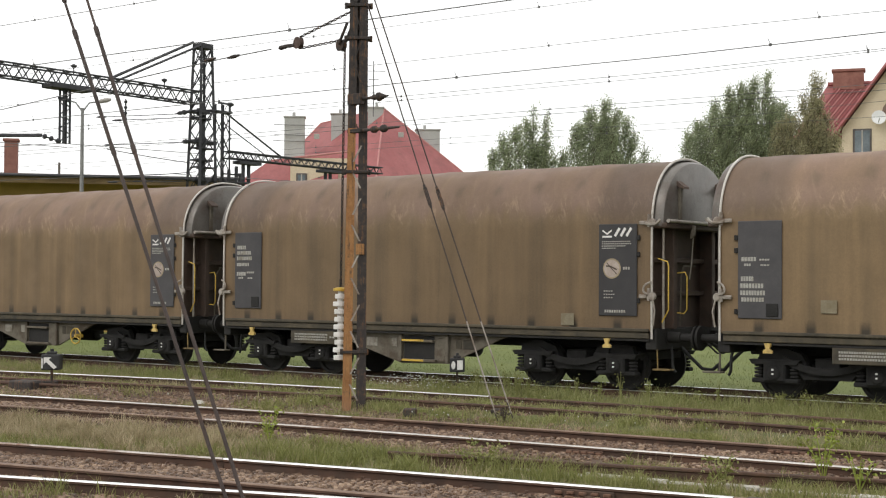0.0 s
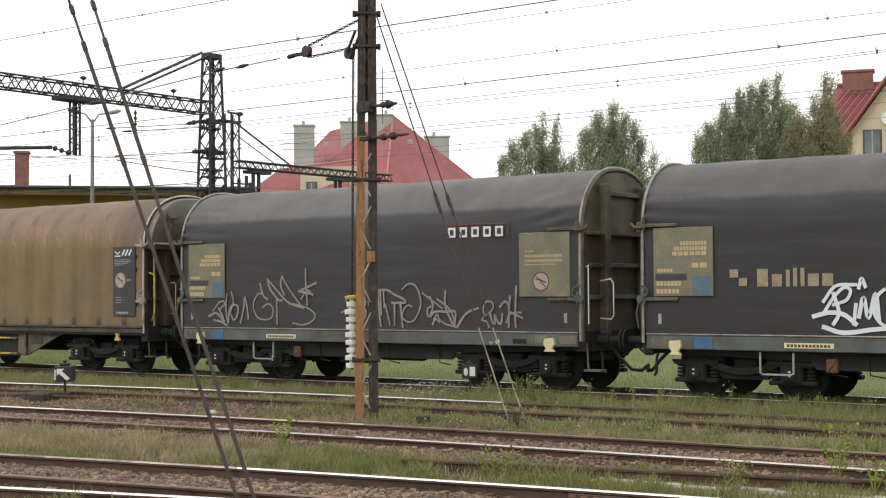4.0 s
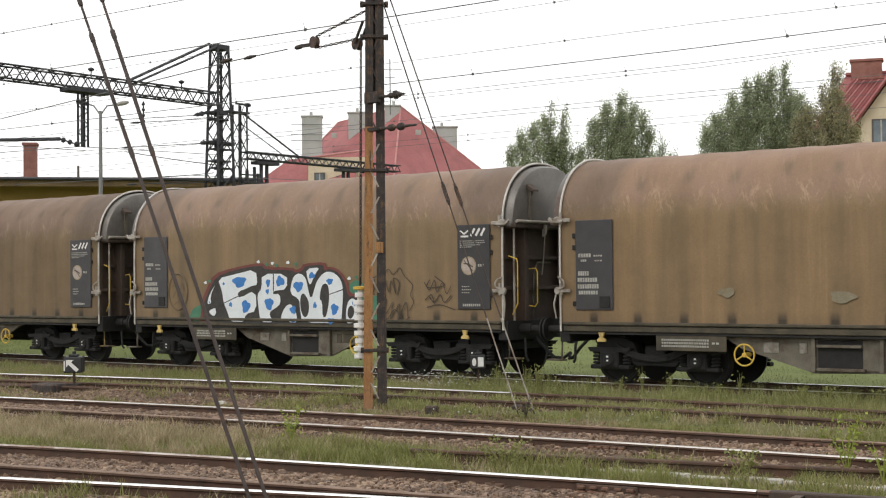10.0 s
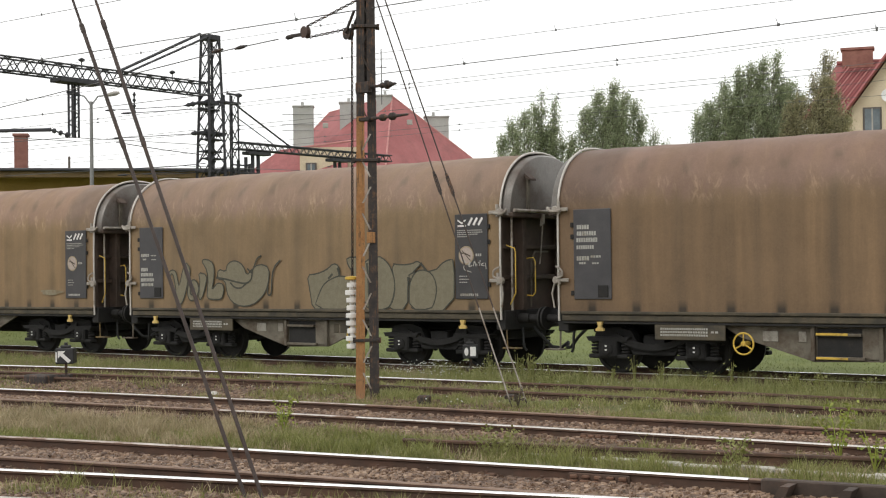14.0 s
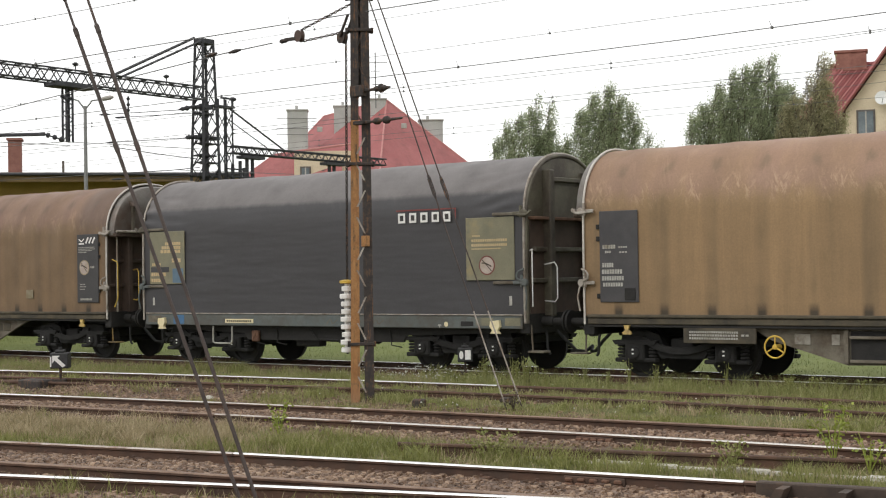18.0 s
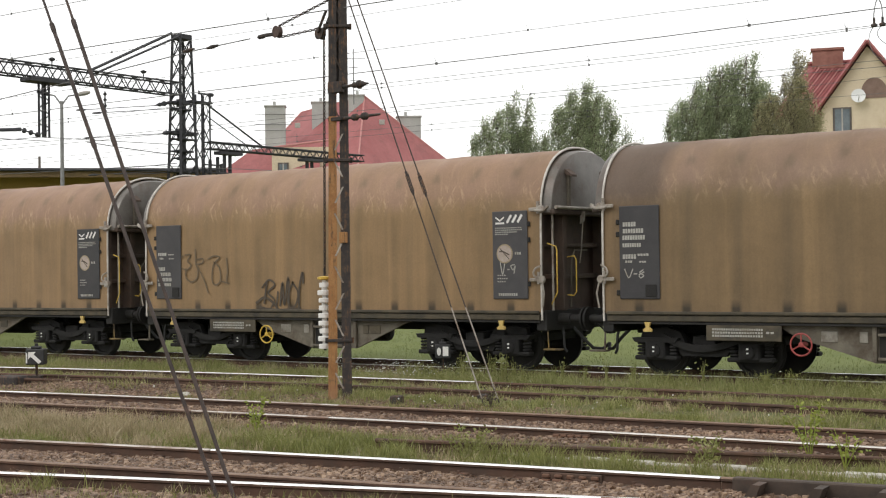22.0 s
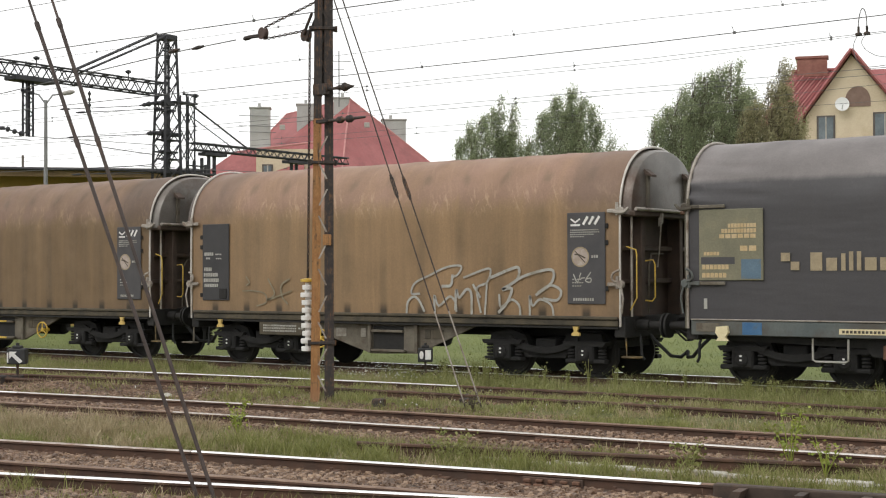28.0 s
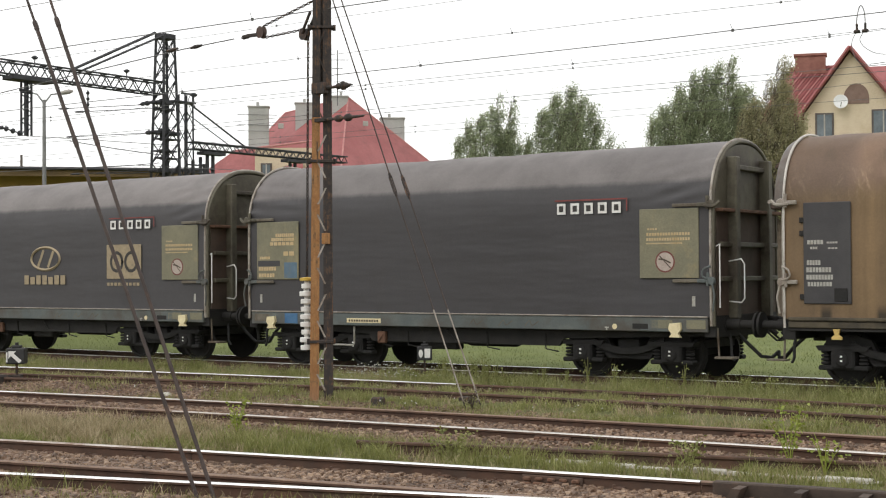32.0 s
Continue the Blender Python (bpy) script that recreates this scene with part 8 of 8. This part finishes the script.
    tags(out[12], "thin faded brown scribbled graffiti", FADED_INK, [
        [(-4.16, 2.35), (-4.27, 2.26), (-4.25, 2.1), (-4.1, 2.04)],
        [(-4.09, 2.37), (-3.92, 2.37), (-4.01, 2.23), (-3.9, 2.13), (-4.06, 2.01)],
        [(-3.76, 2.48), (-3.75, 2.21), (-3.71, 2.09)],
        [(-3.74, 2.26), (-3.53, 2.28), (-3.55, 2.18), (-3.75, 2.15)],
        [(-4.06, 2.05), (-4.06, 1.86), (-3.89, 1.76), (-3.71, 1.85), (-3.68, 2.05)],
        [(-3.68, 2.09), (-3.5, 1.81), (-3.37, 1.52)],
        [(-3.36, 2.27), (-3.19, 2.33), (-3, 2.3), (-3.15, 2.19), (-3.23, 2.04), (-3.24, 1.77), (-3.12, 1.69), (-2.99, 1.8), (-3.02, 2.07), (-3.19, 2.19)],
        [(-2.79, 2.26), (-2.77, 2.03), (-2.8, 1.78)],
        [(-2.95, 1.77), (-2.72, 1.72)],
    ], 0.035)
    tags(out[12], "dense dark scribbled graffiti", BROWN_SPRAY, [
        [(-1.74, 1.63), (-1.54, 1.79), (-1.37, 1.68), (-1.57, 1.52), (-1.38, 1.36), (-1.48, 1.2)],
        [(-1.6, 1.74), (-1.68, 1.3)],
        [(-1.9, 1.3), (-1.67, 1.41), (-1.42, 1.3), (-1.29, 1.17)],
        [(-1.28, 1.52), (-1.33, 1.2)],
        [(-1.22, 1.25), (-1.15, 1.73), (-1.1, 1.25), (-0.98, 1.84), (-0.97, 1.22)],
        [(-0.86, 1.73), (-0.71, 1.52), (-0.78, 1.25), (-0.93, 1.2), (-1, 1.41), (-0.86, 1.73)],
        [(-0.69, 1.22), (-0.67, 1.62), (-0.58, 1.94), (-0.56, 1.73)],
        [(-1.81, 1.2), (-1.48, 1.15), (-0.97, 1.15), (-0.66, 1.18)],
    ], 0.05)
    for w, lines in ((out[14], ([(-4.96, 1.94), (-4.91, 1.8), (-4.85, 1.92)], [(-4.82, 1.86), (-4.78, 1.86)], [(-4.75, 1.93), (-4.65, 1.93), (-4.72, 1.81)])), (out[13], ([(-4.91, 1.91), (-4.83, 1.76), (-4.75, 1.91)], [(-4.72, 1.83), (-4.67, 1.83)], [(-4.54, 1.9), (-4.61, 1.85), (-4.53, 1.8), (-4.59, 1.76), (-4.62, 1.81), (-4.53, 1.86)])), (out[12], ([(4.45, 2.07), (4.5, 1.85), (4.55, 2.04)], [(4.62, 1.94), (4.65, 1.94)], [(4.77, 2.03), (4.69, 2.01), (4.74, 1.93), (4.79, 2.01), (4.76, 1.87)])), (out[15], ([(4.41, 1.92), (4.49, 1.78), (4.56, 1.94)], [(4.57, 1.85), (4.64, 1.86)], [(4.76, 1.95), (4.66, 1.81), (4.76, 1.78), (4.77, 1.85), (4.68, 1.84)]))):
        for line in lines:
            part("panel_scrawl", stroke(line, 0.022, -1.44), SILVER_SPRAY, w, "thin pale scrawl on the panel")
    tagged(out[12], "brown tarpaulin wagon with dark scribbled graffiti")
    for x, z, a, b in ((-1.95, 1.7, 0.16, 0.08), (0.14, 1.62, 0.22, 0.1), (3.7, 1.53, 0.42, 0.07)):
        part("pale_stain", Shape().blob(x, z, a, b, -1.421, 24, 0.14), FAINT_SPRAY, out[7], "pale wiped patch")
    outlined(out[8], LETTER_PAINT, LETTER_INK, 0, [(-4.05, 1.89), (-4, 2.01), (-3.88, 2.05), (-3.77, 1.99), (-3.72, 1.8), (-3.68, 1.63), (-3.56, 2.02), (-3.46, 2.24), (-3.28, 2.06), (-3.37, 1.8), (-3.48, 1.47), (-3.58, 1.27), (-3.67, 1.25), (-3.77, 1.35), (-3.79, 1.58), (-3.83, 1.8), (-3.9, 1.98), (-4, 1.89)])
    outlined(out[8], LETTER_PAINT, LETTER_INK, 1, [(-3.34, 1.74), (-3.19, 1.83), (-3.06, 1.74), (-3.01, 1.58), (-3.14, 1.36), (-3.32, 1.32), (-3.4, 1.47), (-3.39, 1.63)])
    outlined(out[8], LETTER_PAINT, LETTER_INK, 2, [(-3.03, 1.98), (-2.75, 1.92), (-2.79, 1.69), (-2.94, 1.35), (-3.03, 1.37), (-3.01, 1.58), (-2.98, 1.79)])
    outlined(out[8], LETTER_PAINT, LETTER_INK, 3, [(-2.91, 2.22), (-2.85, 2.28), (-2.62, 2.24), (-2.52, 2.11), (-2.52, 1.9), (-2.57, 1.68), (-2.6, 1.58), (-2.5, 1.66), (-2.41, 1.74), (-2.22, 1.7), (-2.22, 1.52), (-2.29, 1.36), (-2.54, 1.36), (-2.76, 1.38), (-2.74, 1.58), (-2.71, 1.85), (-2.76, 2.03), (-2.82, 2.12)])
    outlined(out[8], LETTER_PAINT, LETTER_INK, 4, [(-2.43, 1.83), (-2.38, 2.05), (-2.14, 1.98), (-2.11, 2.13), (-1.96, 2.22), (-1.78, 2.22), (-1.6, 2.12), (-1.48, 1.89), (-1.36, 2.01), (-1.11, 2.15), (-0.79, 2.07), (-0.83, 1.68), (-1.01, 1.42), (-1.31, 1.24), (-1.67, 1.2), (-1.98, 1.31), (-2.12, 1.52), (-2.16, 1.79)])
    outlined(out[8], LETTER_PAINT, LETTER_INK, 5, [(0.32, 1.89), (0.6, 1.91), (0.87, 1.99), (1.07, 2.13), (1.22, 2.08), (1.25, 1.87), (1.03, 1.77), (0.81, 1.62), (0.75, 1.16), (0.47, 1.16), (0.39, 1.57)])
    outlined(out[8], LETTER_PAINT, LETTER_INK, 6, [(1.44, 2.25), (1.83, 2.25), (1.86, 1.96), (1.88, 1.17), (1.66, 1.17), (1.74, 1.47), (1.69, 1.67), (1.58, 1.96), (1.46, 2.11)])
    outlined(out[8], LETTER_PAINT, LETTER_INK, 7, [(2.64, 2.1), (2.93, 2.07), (3.18, 2.09), (3.32, 2.15), (3.42, 2.09), (3.22, 1.94), (3.07, 1.76), (3.06, 1.17), (2.55, 1.16), (2.7, 1.38), (2.74, 1.66)])
    outlined(out[8], LETTER_PAINT, LETTER_INK, 8, [(3.06, 1.84), (3.22, 1.92), (3.77, 1.94), (3.94, 2.09), (4.1, 2.16), (4.25, 2.16), (4.23, 1.15), (3.1, 1.14), (3.3, 1.4), (3.27, 1.7)])
    outlined(out[8], LETTER_PAINT, LETTER_INK, 9, [(0.83, 1.72), (1.08, 1.83), (1.3, 1.87), (1.56, 1.79), (1.71, 1.62), (1.74, 1.43), (1.68, 1.26), (1.6, 1.16), (0.5, 1.16), (0.7, 1.57)])
    outlined(out[8], LETTER_PAINT, LETTER_INK, 10, [(1.86, 2.05), (2, 2.19), (2.24, 2.26), (2.39, 2.24), (2.59, 2.09), (2.71, 1.85), (2.74, 1.62), (2.66, 1.33), (2.52, 1.16), (2.02, 1.16), (1.89, 1.38)])
    outlined(out[8], LETTER_PAINT, LETTER_INK, 11, [(3.24, 1.91), (3.42, 1.97), (3.61, 1.94), (3.76, 1.8), (3.81, 1.57), (3.76, 1.34), (3.66, 1.17), (3.11, 1.17), (3.1, 1.66)])
    for line in ([(-1.45, 2.04), (-1.33, 1.97), (-1.17, 2.25), (-1.05, 2.32)], [(-0.47, 2.21), (-0.62, 2.09), (-0.71, 1.88), (-0.75, 1.49), (-0.85, 1.49), (-0.84, 1.66)], [(-2.43, 1.85), (-2.16, 1.82), (-1.85, 1.76), (-1.54, 1.72), (-1.36, 1.8), (-1.31, 1.97)], [(-2, 1.73), (-1.85, 1.63), (-1.67, 1.62), (-1.53, 1.7)], [(-3.27, 1.64), (-3.17, 1.6), (-3.22, 1.47), (-3.3, 1.51), (-3.27, 1.64)]):
        part("graffiti_line", stroke(line, 0.04, -1.4275), LETTER_INK, out[8], "dark spray line")
    for line in ([(2, 2.1), (2.03, 1.76), (2.05, 1.19)], [(1.19, 2.01), (1.25, 1.87)], [(0.94, 1.82), (1.03, 1.89)], [(3.08, 1.8), (3.09, 1.69)], [(3.42, 2.09), (3.54, 1.96)]):
        part("graffiti_line", stroke(line, 0.05, -1.4275), LETTER_INK, out[8], "dark spray line")
    for line in ([(4.45, 2.13), (4.52, 2.13), (4.5, 1.97), (4.67, 1.91)], [(4.6, 2.05), (4.66, 2.11), (4.62, 2.02), (4.69, 2.04)], [(4.73, 2.03), (4.75, 2.12), (4.79, 2.03)], [(4.86, 2.1), (4.81, 2.06), (4.87, 2.04), (4.89, 2.13)], [(4.96, 2.08), (4.91, 2.05), (4.98, 2.03)], [(5.01, 2.08), (5.03, 1.98)]):
        part("panel_scrawl", stroke(line, 0.02, -1.44), SILVER_SPRAY, out[8], "thin pale scrawl on the panel")
    tagged(out[8], "brown tarpaulin wagon with faded grey outlined graffiti")
    for k, x, z in ((5, -0.5, 1.62), (2, -3.4, 1.6), (14, -1.2, 1.65), (9, 2.4, 1.6), (1, 3.6, 1.3)):
        part("patch", Shape().box(x - 0.14, -1.423, z - 0.11, x + 0.14, -1.416, z + 0.11, 0.002), FAINT_PALE if k == 5 else FAINT_SPRAY, out[k], "small repair patch on the tarpaulin")
    # each tarpaulin has weathered to its own tone
    for k, tone in TONES.items():
        for o in out[k].children:
            if o.name.startswith("hood"):
                o.color = tone + (DARK_BAYS.get(k, 0.6),)
    return out


TONES = {0: (0.88, 0.87, 0.86), 6: (1.0, 1.0, 1.0), 8: (1.0, 1.0, 1.0), 1: (0.9, 0.89, 0.88), 2: (1.12, 1.12, 1.1), 3: (0.97, 0.97, 0.97), 4: (0.8, 0.8, 0.8), 5: (0.82, 0.81, 0.78), 7: (1.2, 1.16, 1.1), 9: (0.94, 0.88, 0.88), 10: (1.36, 1.36, 1.38), 11: (1.5, 1.44, 1.4), 12: (1.25, 1.19, 1.1), 13: (0.93, 0.91, 0.85), 14: (0.95, 0.91, 0.87), 15: (1.4, 1.34, 1.34), 16: (1.42, 1.4, 1.4), 17: (1.4, 1.38, 1.38), 18: (1.0, 0.97, 0.93)}
DARK_BAYS = {8: 0.2, 11: 0.15, 12: 0.2, 13: 0.9, 14: 0.7}
TRAIN_WAGONS = build_train()


# ---- what moves ----
def train_at(t):
    """The first wagon's place along the track: straight lines between known seconds, smoothed in the gaps."""
    return float(np.interp(t, [q[0] for q in TRAIN], [q[1] for q in TRAIN]))


def motions():
    for k, w in enumerate(TRAIN_WAGONS):
        walk(w, [(t, pose(x + 12.04 * k, TRAIN_Y, 0)) for t, x in TRAIN])
    # the crowns sway a little in the wind
    for k, (crown, amount) in enumerate(SWAYING):
        low = Vector((0, 0, 5.4))
        walk(crown, [(t, Matrix.Translation(low) @ pose(0, 0, 0, 0, amount * (0.7 * math.sin(t * 0.83 + k) + 0.5 * math.sin(t * 2.1 + 2 * k) + 2.2 / (1 + math.exp(-1.2 * (t - 15.5)))), 0) @ Matrix.Translation(-low)) for t in range(33)])
    # the wheels roll without slipping; wheels at the same place of a bogie turn alike
    turned = {}
    for w in TRAIN_WAGONS:
        for b in [o for o in w.children if o.name.startswith("bogie")]:
            for s in [o for o in b.children if o.name.startswith("wheelset")]:
                side = s.matrix_basis.translation.x > 0
                if side not in turned:
                    x = s.matrix_basis.translation.copy()
                    x0 = train_at(0)
                    walk(s, [(q / 10, Matrix.Translation(x) @ Matrix.Rotation((train_at(q / 10) - x0) / 0.46, 4, "Y")) for q in range(321)])
                    turned[side] = s
                else:
                    a = turned[side].animation_data
                    s.rotation_mode = "QUATERNION"
                    s.animation_data_create()
                    s.animation_data.action = a.action
                    s.animation_data.action_slot = a.action_slot


motions()
